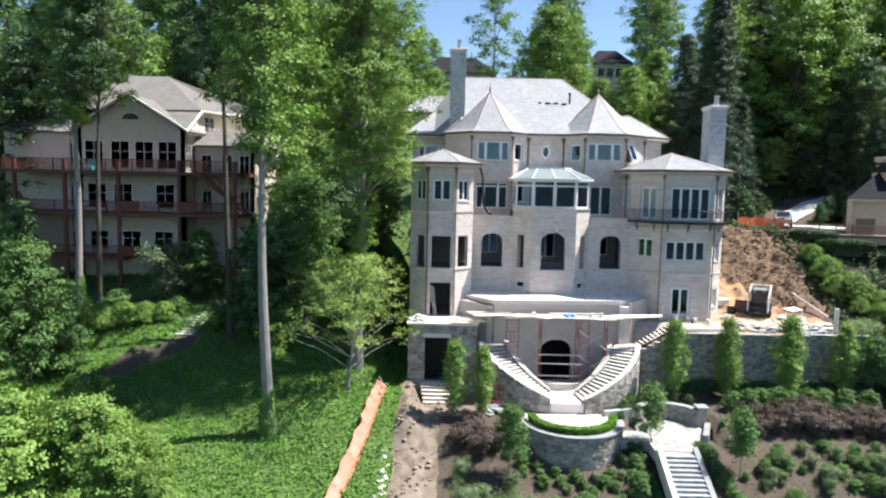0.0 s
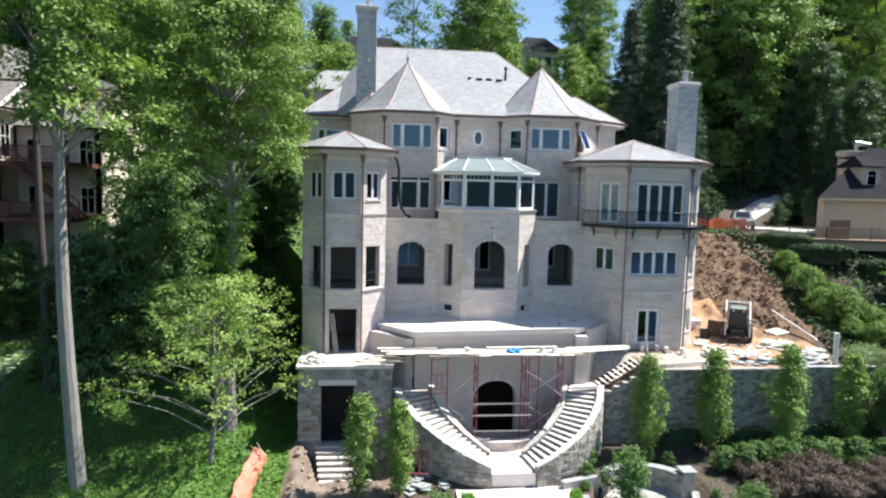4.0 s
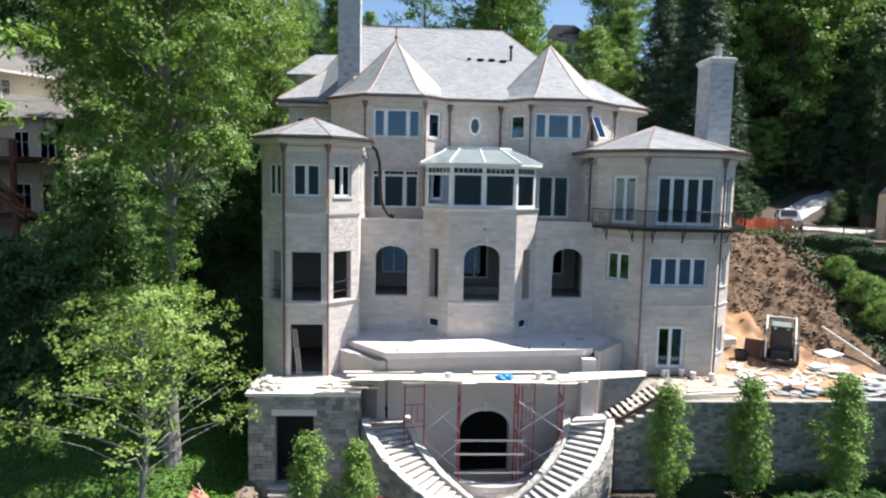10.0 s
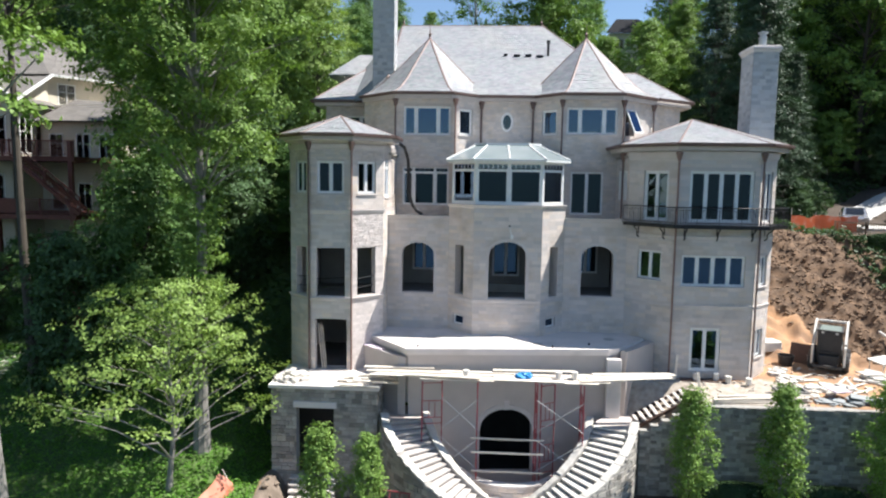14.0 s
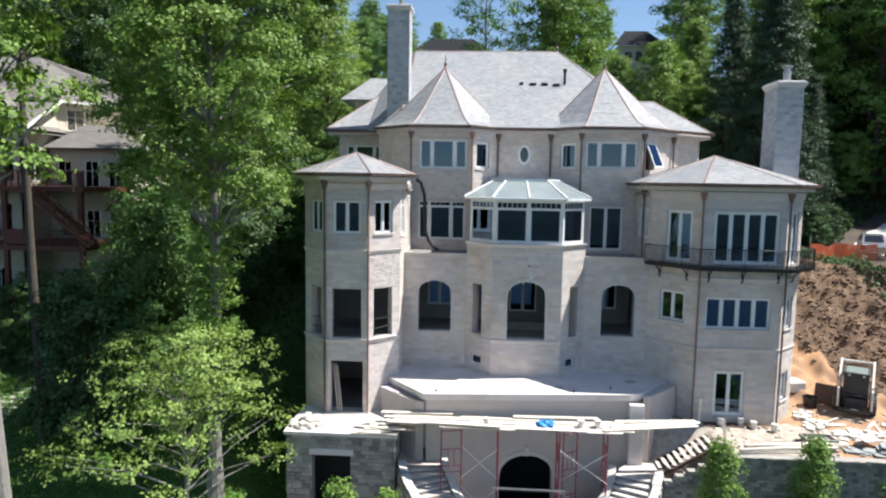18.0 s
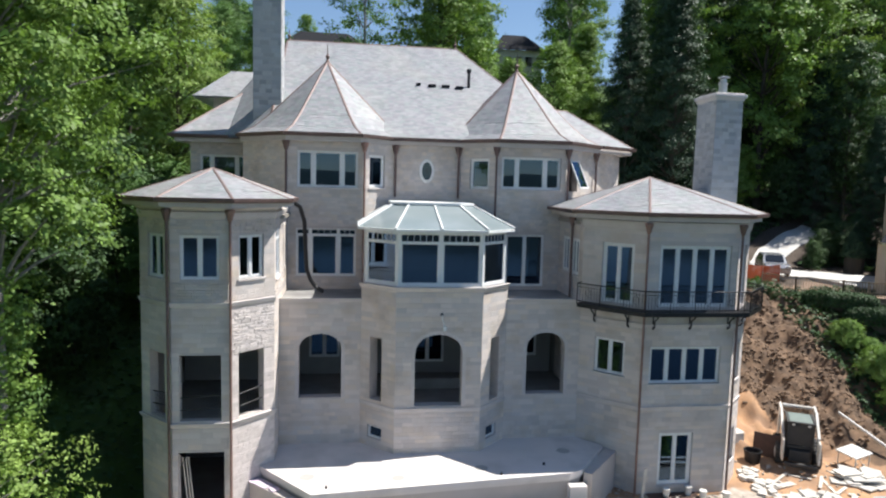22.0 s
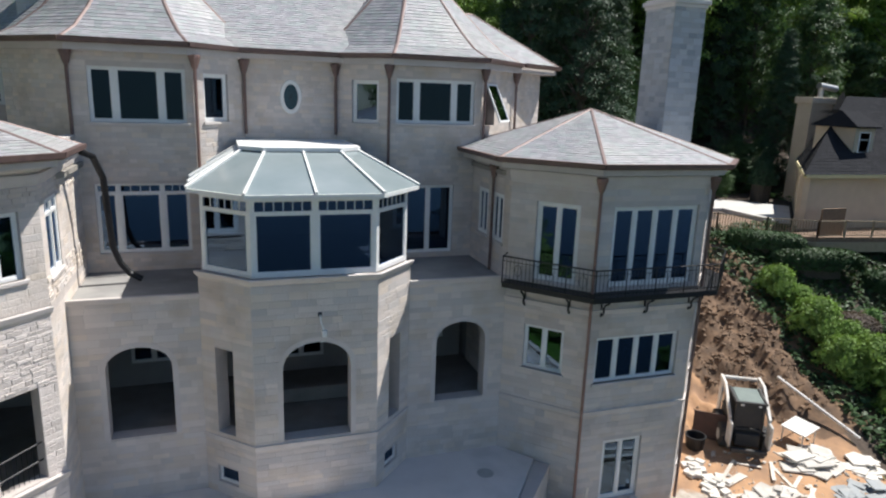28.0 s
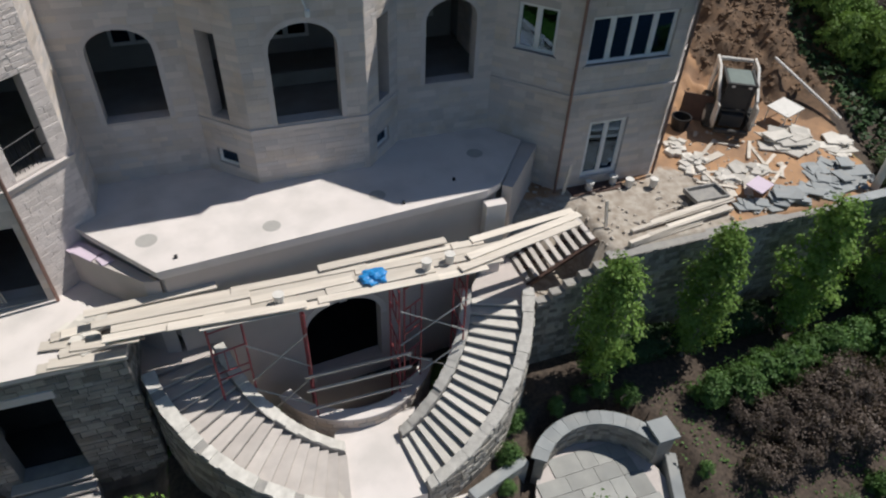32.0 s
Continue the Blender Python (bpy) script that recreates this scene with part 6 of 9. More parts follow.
def drop_slabs(cx, cy, rx, ry, count, material, label, group, seed, kinds=range(6), ground=None, pile=0.0, tilt=5):
    r = random.Random(seed)
    for i in range(count):
        a, q = r.uniform(0, 6.28), math.sqrt(r.random())
        x, y = cx + rx * q * math.cos(a), cy + ry * q * math.sin(a)
        me = SLABS[r.choice(list(kinds))]
        if material.name not in me.materials:
            me = me.copy()
            me.materials.clear()
            me.materials.append(material)
        ob = new("stone_slab", me)
        base = ground if ground is not None else ground_z(x, y)
        ob.matrix_basis = pose(x, y, base - 0.01 + pile * (1 - q) * r.random(), r.uniform(-tilt, tilt), r.uniform(-tilt, tilt), r.uniform(0, 180))
        tagged(ob, label, "stone slab", group)


drop_slabs(33.6, 60.1, 2.6, 0.4, 30, M_CAP, "grey blue flagstone slab lying in the yard", "flagstone slabs", 81, (0, 1, 2, 5), pile=0.3, tilt=8)
drop_slabs(37.0, 61.0, 1.7, 0.8, 28, M_CAP, "grey blue flagstone slab stacked in the yard", "flagstone slabs", 89, (0, 2, 5, 6), pile=0.6, tilt=10)
drop_slabs(36.3, 63.4, 1.3, 0.8, 30, M_PALE_SLAB, "pale cut stone slab in a loose stack", "pale slabs", 82, (0, 2, 5, 6), pile=0.7, tilt=8)
drop_slabs(32.7, 62.0, 1.1, 0.6, 30, M_PALE_SLAB, "broken pale stone beside the loader", "pale slabs", 83, (1, 3, 4), pile=0.25, tilt=14)
drop_slabs(38.6, 62.9, 0.8, 0.5, 10, M_PALE_SLAB, "pale cut stone slab in a loose stack", "pale slabs", 90, (2, 6), pile=0.5)
drop_slabs(31.2, 63.6, 0.6, 1.6, 26, M_PALE_SLAB, "broken pale stone beside the tower", "pale slabs", 84, (3, 4), pile=0.15)
drop_slabs(4.9, 60.3, 0.85, 0.9, 36, M_PALE_SLAB, "pale cut stone block piled on the slab roof", "stone blocks", 85, (1, 3, 4), 6.16, 0.55)
drop_slabs(8.6, 60.2, 0.8, 0.8, 16, M_PALE_SLAB, "pale cut stone block stacked on the slab edge", "stone blocks", 86, (1, 3, 4), 6.16, 0.2)
drop_slabs(14.2, 55.8, 0.5, 0.35, 9, M_PALE_SLAB, "broken stone left beside the landing", "stone blocks", 87, (3, 4), 1.26, 0.1)
drop_slabs(11.2, 55.6, 1.6, 0.8, 16, M_CAP, "flat stone stacked beside the stair wall", "flagstone slabs", 88, (0, 1, 2), pile=0.3)
for k, (u, v, w, d, turn) in enumerate(((8.2, 63.0, 0.9, 0.5, -50), (8.75, 62.4, 0.8, 0.48, -47), (9.25, 61.9, 0.45, 0.35, -62))):
    bm = bmesh.new()
    box(bm, -w / 2, -d / 2, 0, w / 2, d / 2, 0.04, pose(u, v, 7.425 + 0.01 * k, 0, 0, turn), 0.006)
    whole("insulation_board", bm, M_PINK, "pale lilac insulation board lying on the ledge", "board", "insulation boards")
for i in range(18):
    bm = bmesh.new()
    y, z = 59.42 + 0.2 * (i % 5), 5.9 + 0.055 * (i // 5) + 0.01 * (i % 5)
    x0, x1 = 25.9 + 0.45 * ((i * 7) % 5), 29.3 + 0.5 * ((i * 3) % 5)
    box(bm, 0, -0.08, 0, x1 - x0, 0.08, 0.05, pose(x0, y, z, 0, 0, 7 + (i * 5) % 4), 0.006)
    whole("lumber", bm, M_PLANK, "long weathered timber stacked along the wall", "lumber", "lumber stack")
for x, y, z, h, tilt in ((25.0, 62.78, 6.0, 1.4, 4), (25.65, 60.62, 5.95, 1.1, -8)):
    bm = bmesh.new()
    box(bm, -0.07, -0.02, 0, 0.07, 0.02, h, pose(x, y, z, tilt, tilt / 2, 10), 0.004)
    whole("board", bm, M_PLANK, "pale board standing upright in the yard", "board", "scrap boards")
bm = bmesh.new()
box(bm, -0.55, -0.35, 0, 0.55, 0.35, 0.05, pose(32.45, 60.75, 6.35, 6, 4, 25), 0.006)
whole("insulation_board", bm, M_PINK, "pale lilac insulation board on the slab pile", "board", "insulation boards")
bm = bmesh.new()
box(bm, -0.65, -0.04, 0, 0.65, 0.04, 1.15, pose(33.1, 66.0, ground_z(33.1, 66.0), -14, 0, -40), 0.01)
whole("steel_plate", bm, M_RUST, "brown rusty steel plate leaning beside the loader", "plate")
r2 = random.Random(4)
for i in range(20):
    x, y = r2.uniform(30.8, 34.5), r2.uniform(61.2, 64.0)
    bm = bmesh.new()
    box(bm, -r2.uniform(0.4, 1.1), -0.07 - 0.1 * (i % 5 == 0), 0, r2.uniform(0.4, 1.1), 0.07 + 0.1 * (i % 5 == 0), 0.03, pose(x, y, ground_z(x, y) + 0.01 + 0.03 * (i % 3), 0, r2.uniform(-3, 3), r2.uniform(0, 180)))
    whole("board", bm, M_PLANK, "scrap board lying on the red earth", "board", "scrap boards")
for x, y in ((26.1, 62.75), (27.75, 62.55), (27.2, 62.85), (28.7, 62.3)):
    bucket(x, y, 6.0 if x > 27.6 else 6.06)
bm = bmesh.new()
box(bm, 25.3, 62.5, 5.9, 27.6, 63.4, 6.06, None, 0.015)
whole("door_stoop", bm, M_RUST, "low dark brown stoop at the french door", "step", kind="structure")
tray = thing("mixing_tray", "grey mortar mixing tray on the ground", "tray", at=(30.35, 61.15, 6.0))
bm = bmesh.new()
box(bm, -0.7, -0.4, 0, 0.7, 0.4, 0.05, None, 0.02)
for q in ((-0.75, -0.45, 0.02, -0.68, 0.45, 0.2), (0.68, -0.45, 0.02, 0.75, 0.45, 0.2), (-0.68, -0.45, 0.02, 0.68, -0.38, 0.2), (-0.68, 0.38, 0.02, 0.68, 0.45, 0.2)):
    box(bm, *q)
part("pan", bm, M_RUBBLE_MORTAR, tray)
shov = thing("shovel", "long handled shovel lying on the ground", "shovel", at=(27.9, 60.7, 6.02))
bm = bmesh.new()
tube(bm, (0, 0, 0.03), (1.15, 0.15, 0.03), 0.018, n=6)
part("handle", bm, M_PLANK, shov)
bm = bmesh.new()
box(bm, 1.1, 0.02, 0.0, 1.4, 0.3, 0.03, None, 0.01)
part("blade", bm, M_IRON, shov)
tub = thing("barrel", "black plastic tub beside the tower", "tub", at=(32.0, 65.5, ground_z(32.0, 65.5) - 0.02))
bm = bmesh.new()
lathe(bm, [(0.34, 0), (0.42, 0.55), (0.44, 0.56), (0.44, 0.6), (0.38, 0.6), (0.3, 0.1)], n=18)
part("drum", bm, M_IRON, tub)
bm = bmesh.new()
box(bm, -0.7, -0.5, 0, 0.7, 0.5, 0.62, pose(31.5, 67.0, ground_z(31.5, 67.0) - 0.1, 0, 0, 10), 0.06)
whole("stone_pallet", bm, M_PALE_SLAB, "wrapped pallet of pale stone beside the tower", "pallet")
bm = bmesh.new()
box(bm, -0.6, -0.55, 0.78, 0.6, 0.55, 0.84, pose(37.1, 64.95, ground_z(37.1, 64.95), 4, -6, 15), 0.01)
for x, y in ((-0.5, -0.45), (0.5, -0.45), (0.5, 0.45), (-0.5, 0.45)):
    tube(bm, pose(37.1, 64.95, ground_z(37.1, 64.95), 0, 0, 15) @ Vector((x, y, -0.1)), pose(37.1, 64.95, ground_z(37.1, 64.95), 0, 0, 15) @ Vector((x, y, 0.8)), 0.03, n=6)
whole("work_table", bm, M_BUCKET, "white topped work table on the earth", "table")
bm = bmesh.new()
tube(bm, (38.2, 67.5, ground_z(38.2, 67.5) + 0.45), (39.6, 64.0, ground_z(39.6, 64.0) + 0.3), 0.07, n=8)
whole("pipe_length", bm, M_BUCKET, "long white pipe lying on the slope", "pipe")
bm = bmesh.new()
tube(bm, (37.9, 60.0, 5.4), (37.9, 60.0, 7.9), 0.16, n=12)
whole("post", bm, M_BUCKET, "white upright post at the end of the wall", "post")


# ---------- the skid steer loader ----------
def skid_steer(m):
    s = thing("skid_steer", "white compact skid steer loader with a black cab", "loader")
    white, black = mat("loader_white", (0.66, 0.64, 0.60), (0.55, 0.52, 0.47), scale=3, rough=0.5, stain=(0.40, 0.28, 0.18), sscale=2, samount=0.5), mat("loader_black", (0.03, 0.03, 0.032), (0.05, 0.045, 0.04), scale=4, rough=0.7)

    def add(name, material, *boxes, bevel=0.03, label=""):
        bm = bmesh.new()
        for b in boxes:
            box(bm, *b, None, bevel)
        return part(name, bm, material, s, label)
    add("body", black, (-0.55, -0.1, 0.35, 0.55, 1.6, 1.15))
    add("engine_cover", black, (-0.5, 1.0, 1.15, 0.5, 1.6, 1.45))
    add("cab_frame", black, (-0.52, -0.26, 0.9, 0.52, -0.16, 1.0), bevel=0.02)
    add("cab_frame", black, (-0.52, -0.26, 1.88, 0.52, -0.16, 1.975), bevel=0.02)
    add("coupler", black, (-0.62, -0.86, 0.3, 0.62, -0.72, 0.46), bevel=0.02, label="dirty dark cross bar of the lift arms")
    for sx in (-1, 1):
        a, b = sorted((sx * 0.48, sx * 0.44))
        add("cab_pillar", black, (a - 0.03, -0.25, 1.0, b + 0.03, -0.15, 2.0), bevel=0.01)
        add("cab_pillar", black, (a - 0.03, 0.85, 1.0, b + 0.03, 0.95, 2.0), bevel=0.01)
        a, b = sorted((sx * 0.64, sx * 0.73))
        bm = bmesh.new()
        vs = [[bm.verts.new((x, y, z)) for y, z in ((1.7, 2.0), (1.7, 2.2), (0.9, 2.2), (-0.35, 1.5), (-0.35, 1.25), (0.8, 1.98))] for x in (a, b)]
        bm.faces.new(vs[0])
        bm.faces.new(vs[1][::-1])
        for i in range(6):
            bm.faces.new((vs[0][i], vs[0][(i + 1) % 6], vs[1][(i + 1) % 6], vs[1][i]))
        part("lift_arm", bm, white, s, "white lift arm sloping to the front")
        add("lift_arm_front", white, (a, -0.75, 0.45, b, -0.2, 1.4))
        add("tower_post", white, (a, 1.3, 0.7, b, 1.65, 2.0))
        for y in (0.15, 1.15):
            bm = bmesh.new()
            rings = [[bm.verts.new((sx * x, y + (q if i % 4 < 2 else q - 0.04) * math.cos(math.tau * i / 64 + tw), 0.44 + (q if i % 4 < 2 else q - 0.04) * math.sin(math.tau * i / 64 + tw))) for i in range(64)] for x, q, tw in ((0.57, 0.38, 0), (0.60, 0.45, 0), (0.73, 0.46, 0.05), (0.86, 0.45, 0), (0.89, 0.38, 0))]
            for A, B in zip(rings, rings[1:]):
                for i in range(64):
                    bm.faces.new((A[i], A[(i + 1) % 64], B[(i + 1) % 64], B[i]))
            bm.faces.new(rings[0])
            bm.faces.new(rings[-1][::-1])
            w = part("wheel", bm, black, s, "treaded black tyre")
            bm = bmesh.new()
            tube(bm, (sx * 0.8, y, 0.44), (sx * 0.905, y, 0.44), 0.22, n=14)
            part("rim", bm, white, w)
    add("cross_tube", white, (-0.62, 1.55, 2.05, 0.62, 1.68, 2.18), bevel=0.03)
    add("cab_roof", mat("cab_roof_green", (0.16, 0.20, 0.18), (0.12, 0.15, 0.14), scale=3, rough=0.6), (-0.46, -0.2, 2.0, 0.46, 0.95, 2.06))
    add("roof_rim", black, (-0.56, -0.3, 1.98, -0.465, 1.0, 2.08), bevel=0.02)
    add("roof_rim", black, (0.465, -0.3, 1.98, 0.56, 1.0, 2.08), bevel=0.02)
    add("roof_rim", black, (-0.46, -0.3, 1.98, 0.46, -0.205, 2.08), bevel=0.02)
    add("windscreen", black, (-0.44, -0.22, 1.05, 0.44, -0.19, 2.0), bevel=0.0, label="dark cab front")
    add("cab_rear", black, (-0.44, 0.8, 1.1, 0.44, 0.83, 2.0), bevel=0.0)
    add("seat", black, (-0.28, 0.3, 0.95, 0.28, 0.75, 1.6))
    add("step_plate", black, (-0.42, -0.42, 0.35, 0.42, -0.12, 0.85))
    for x in (-0.3, 0.3):
        bm = bmesh.new()
        lathe(bm, [(0.07, 0), (0.07, 0.08), (0.05, 0.1)], (x, -0.24, 1.92), 8)
        part("headlight", bm, M_BUCKET, s)
    s.matrix_basis = m
    return s


skid_steer(pose(34.1, 65.0, ground_z(34.1, 65.0) + 0.02, 3, 0, -30) @ Matrix.Scale(1.14, 4))

# a scaffold frame lying beside the stair wall, and lumber there
lf = thing("lying_scaffold", "red scaffold frame leaning beside the stair wall", "scaffold", "scaffold frames")
lm = pose(9.9, 56.1, ground_z(9.9, 56.1) + 0.35, 62, 0, -12)
for q in (((0, 0, 0), (1.5, 0, 0)), ((0, 1.2, 0), (1.5, 1.2, 0))):
    bm = bmesh.new()
    tube(bm, lm @ Vector(q[0]), lm @ Vector(q[1]), 0.035, n=8)
    part("leg", bm, M_SCAF, lf)
for x in (0.05, 0.5, 1.0, 1.45):
    bm = bmesh.new()
    tube(bm, lm @ Vector((x, 0, 0)), lm @ Vector((x, 1.2, 0)), 0.026, n=6)
    part("rung", bm, M_SCAF, lf)

# clods and stones of the dug bank
def clods(name, spots, material, label, seed, lo, hi, sink=0.3):
    r = random.Random(seed)
    base = [Vector(p).normalized() for p in ((1, 0, 0), (-1, 0, 0), (0, 1, 0), (0, -1, 0), (0, 0, 1), (0, 0, -1), (1, 1, 1), (-1, 1, 1), (1, -1, 1), (-1, -1, 1))]
    faces = [(4, 6, 7), (4, 7, 9), (4, 9, 8), (4, 8, 6), (0, 6, 8), (2, 7, 6), (1, 9, 7), (3, 8, 9), (0, 2, 6), (2, 1, 7), (1, 3, 9), (3, 0, 8), (5, 2, 0), (5, 1, 2), (5, 3, 1), (5, 0, 3)]
    V, F = [], []
    for x, y in spots:
        s = lo + (hi - lo) * r.random() ** 3
        t = r.uniform(0, 6.28)
        z = ground_z(x, y)
        k = len(V)
        for b in base:
            q = b * s * r.uniform(0.65, 1.2)
            V.append((x + q.x * math.cos(t) - q.y * math.sin(t) * 0.8, y + q.x * math.sin(t) + q.y * math.cos(t) * 0.8, z + q.z * 0.65 + s * (0.5 - sink)))
        F += [tuple(i + k for i in f) for f in faces]
    return tagged(quick(name, V, F, material, None), label, "rubble", kind="stuff")


cr = random.Random(12)
spots = []
while len(spots) < 3600:
    x, y = cr.uniform(30.6, 40.5), cr.uniform(66, 80)
    if zones(x, y)[4] > 0.4 or cr.random() < 0.05:
        spots.append((x, y))
# Clod brown is likewise lowered for the shade on the bank.
clods("earth_clods", spots, mat("brown_clods", (0.18, 0.114, 0.07), (0.12, 0.078, 0.05), scale=2.5, rough=0.95, bump=0.9, bscale=12, island=0.15), "crumbling brown earth clods on the dug bank", 13, 0.04, 0.22, 0.56)
spots = [(cr.uniform(22.8, 38), cr.uniform(59.7, 65.5)) for _ in range(900)]
clods("yard_rubble", [p for p in spots if zones(*p)[0] > 0.5 and not (24.5 < p[0] < 30.6 and p[1] > 62.8)], mat("pale_rubble", (0.50, 0.45, 0.39), (0.36, 0.31, 0.26), scale=3, rough=0.95, island=0.3), "small pale stone rubble strewn in the yard", 14, 0.025, 0.13, 0.2)
spots = [(cr.uniform(3.2, 7.4), cr.uniform(44, 58.5)) for _ in range(420)]
clods("path_rubble", [p for p in spots if zones(*p)[0] > 0.45 and not (4.7 < p[0] < 8.4 and p[1] > 56)], mat("tan_rubble", (0.30, 0.235, 0.18), (0.18, 0.14, 0.10), scale=3, rough=0.95, island=0.35), "stones and clods on the dug path", 15, 0.03, 0.24, 0.25)
spots = [(3.1 + 0.2 * noise.noise((y * 0.7, 0, 0)) + cr.uniform(-0.3, 0.3), y) for y in (cr.uniform(44, 51.5) for _ in range(70))]
clods("edging_stones", spots, M_PALE_SLAB, "pale stones lining the edge of the dug path", 16, 0.08, 0.26, 0.2)

# ---------- the lake in front and its far shore ----------
water = bmesh.new()
face(water, (-900, -900, -9.2), (900, -900, -9.2), (900, 27, -9.2), (-900, 27, -9.2))
wm = mat("lake_water", (0.008, 0.016, 0.018), (0.006, 0.012, 0.014), scale=0.05, rough=0.1, bump=0.15, bscale=0.8, spec=0.25)
whole("lake", water, wm, "calm blue lake below the slope", "lake", kind="structure")
V, F = [], []
for i in range(81):
    x = -800 + i * 20
    for s in range(6):
        V.append((x, -380 - s * 40, -10 + (42 + 10 * noise.noise((x * 0.006, s * 0.2, 2)) + 5 * noise.noise((x * 0.06, s, 4))) * math.sin(s / 5 * math.pi / 2)))
F = [(i * 6 + s, (i + 1) * 6 + s, (i + 1) * 6 + s + 1, i * 6 + s + 1) for i in range(80) for s in range(5)]
tagged(quick("far_shore", V, F, mat("far_woods", (0.025, 0.045, 0.035), (0.015, 0.028, 0.024), scale=0.08, rough=0.95, bump=1.0, bscale=0.3), None), "distant wooded shore across the lake", "hill", kind="structure")


# ---------- neighbouring houses ----------
def plain_window(P, u0, u1, z0, z1, parent, cols=2, fr=0.08, name="window"):
    bm = bmesh.new()
    M = Matrix(((P.d.x, -P.n.x, 0, P.p0.x), (P.d.y, -P.n.y, 0, P.p0.y), (0, 0, 1, 0), (0, 0, 0, 1)))
    a, b = -0.04, 0.06
    for q in ((u0, z0, u0 + fr, z1), (u1 - fr, z0, u1, z1), (u0 + fr, z0, u1 - fr, z0 + fr), (u0 + fr, z1 - fr, u1 - fr, z1)):
        box(bm, q[0], a, q[1], q[2], b, q[3], M)
    w = part(name, bm, M_WHITE, parent)
    for i in range(1, cols):
        bm = bmesh.new()
        x = u0 + (u1 - u0) * i / cols
        box(bm, x - 0.03, a + 0.01, z0 + fr, x + 0.03, b, z1 - fr, M)
        part("mullion", bm, M_WHITE, w)
    bm = bmesh.new()
    zm = z0 + (z1 - z0) * 0.62
    box(bm, u0 + fr, a + 0.015, zm - 0.025, u1 - fr, b - 0.01, zm + 0.025, M)
    part("glazing_bar", bm, M_WHITE, w)
    bm = bmesh.new()
    box(bm, u0 + fr, 0.0, z0 + fr, u1 - fr, 0.01, z1 - fr, M)
    part("pane", bm, M_PANE_FAR, w)


M_PANE_FAR = mat("far_window_glass", (0.03, 0.035, 0.04), (0.05, 0.055, 0.06), scale=1, rough=0.05, spec=0.8)


def railing(pts, z, h, parent, material, step=0.16, post_every=1.8):
    for a, b in zip(pts, pts[1:]):
        ln = math.dist(a[:2], b[:2])
        za, zb = (a[2] if len(a) > 2 else z), (b[2] if len(b) > 2 else z)
        at = lambda s, dz: (a[0] + (b[0] - a[0]) * s, a[1] + (b[1] - a[1]) * s, za + (zb - za) * s + dz)
        bm = bmesh.new()
        for dz, r in ((h, 0.045), (0.12, 0.035)):
            tube(bm, at(0, dz), at(1, dz), r, n=4)
        part("hand_rail", bm, material, parent)
        bm = bmesh.new()
        for i in range(1, int(ln / step)):
            tube(bm, at(i * step / ln, 0.1), at(i * step / ln, h), 0.024, n=4)
        tagged(part("baluster", bm, material, parent), kind="stuff")
        k = max(1, round(ln / post_every))
        for i in range(k + 1):
            bm = bmesh.new()
            p, q = Vector(at(i / k, -0.1)), Vector(at(i / k, h + 0.08))
            tube(bm, p, q, 0.06, n=4)
            part("post", bm, material, parent)


# --- the cream house with red decks, up the slope to the west ---
wh = thing("cream_house", "cream stucco house with red stained decks and grey shingle roofs", "house")
W1 = Panel((-37.5, 74.5), (-29.8, 74.5), 4.5, 21.6)
W2 = Panel((-29.8, 73.8), (-19.3, 73.8), 4.5, 22.0)
W3 = Panel((-19.3, 73.8), (-19.3, 77.6), 4.5, 22.0)
WU = Panel((-19.3, 77.6), (-16.8, 81.9), 20.0, 24.15)
W4 = Panel((-19.3, 76.5), (-13.2, 76.5), 4.5, 20.5)
W5 = Panel((-13.2, 76.5), (-13.2, 84), 4.5, 20.5)
W6 = Panel((-29.8, 80), (-29.8, 73.8), 4.5, 22.0)
bm = bmesh.new()
for P in (W1, W2, W3, W4, W5, W6, WU):
    P.quads(bm)
face(bm, (-19.3, 73.8, 22.0), (-19.3, 77.6, 22.0), (-19.3, 77.6, 24.1))
# gable and half round window
for a, b, c, y in (((-29.8, 22.0), (-19.3, 22.0), (-24.55, 25.1), 73.8),):
    face(bm, (a[0], y, a[1]), (b[0], y, b[1]), (c[0], y, c[1]))
part("wall", bm, M_SIDING, wh)
bm = bmesh.new()
prism(bm, [(-37.5, 78), (-13.3, 78), (-13.3, 95), (-37.5, 95)], 4.5, 21.9)
prism(bm, [(-29.5, 78.05), (-19.5, 78.05), (-16.95, 82.2), (-13.4, 82.2), (-13.4, 94), (-29.5, 94)], 21.9, 24.1)
box(bm, -37.6, 74.4, 4.0, -31.0, 78, 21.5)
part("back_block", bm, M_SIDING, wh)
roof("gable_roof", [((-30.4, 73.2, 21.7), (-24.55, 73.2, 25.3), (-24.55, 84, 25.3), (-30.4, 84, 21.7)), ((-24.55, 73.2, 25.3), (-18.7, 73.2, 21.7), (-18.7, 84, 21.7), (-24.55, 84, 25.3))], M_SHINGLE, wh, "grey shingle gable roof", seed=91, row=0.3, wide=0.6, under=0.25)
roof("hip_roof", [((-38.3, 74.0, 21.5), (-29, 74.0, 21.5), (-29, 80, 24.5), (-36, 80, 24.5)), ((-38.3, 95.5, 21.5), (-38.3, 74, 21.5), (-36, 80, 24.5))], M_SHINGLE, wh, "grey shingle hip roof", seed=92, row=0.3, wide=0.6)
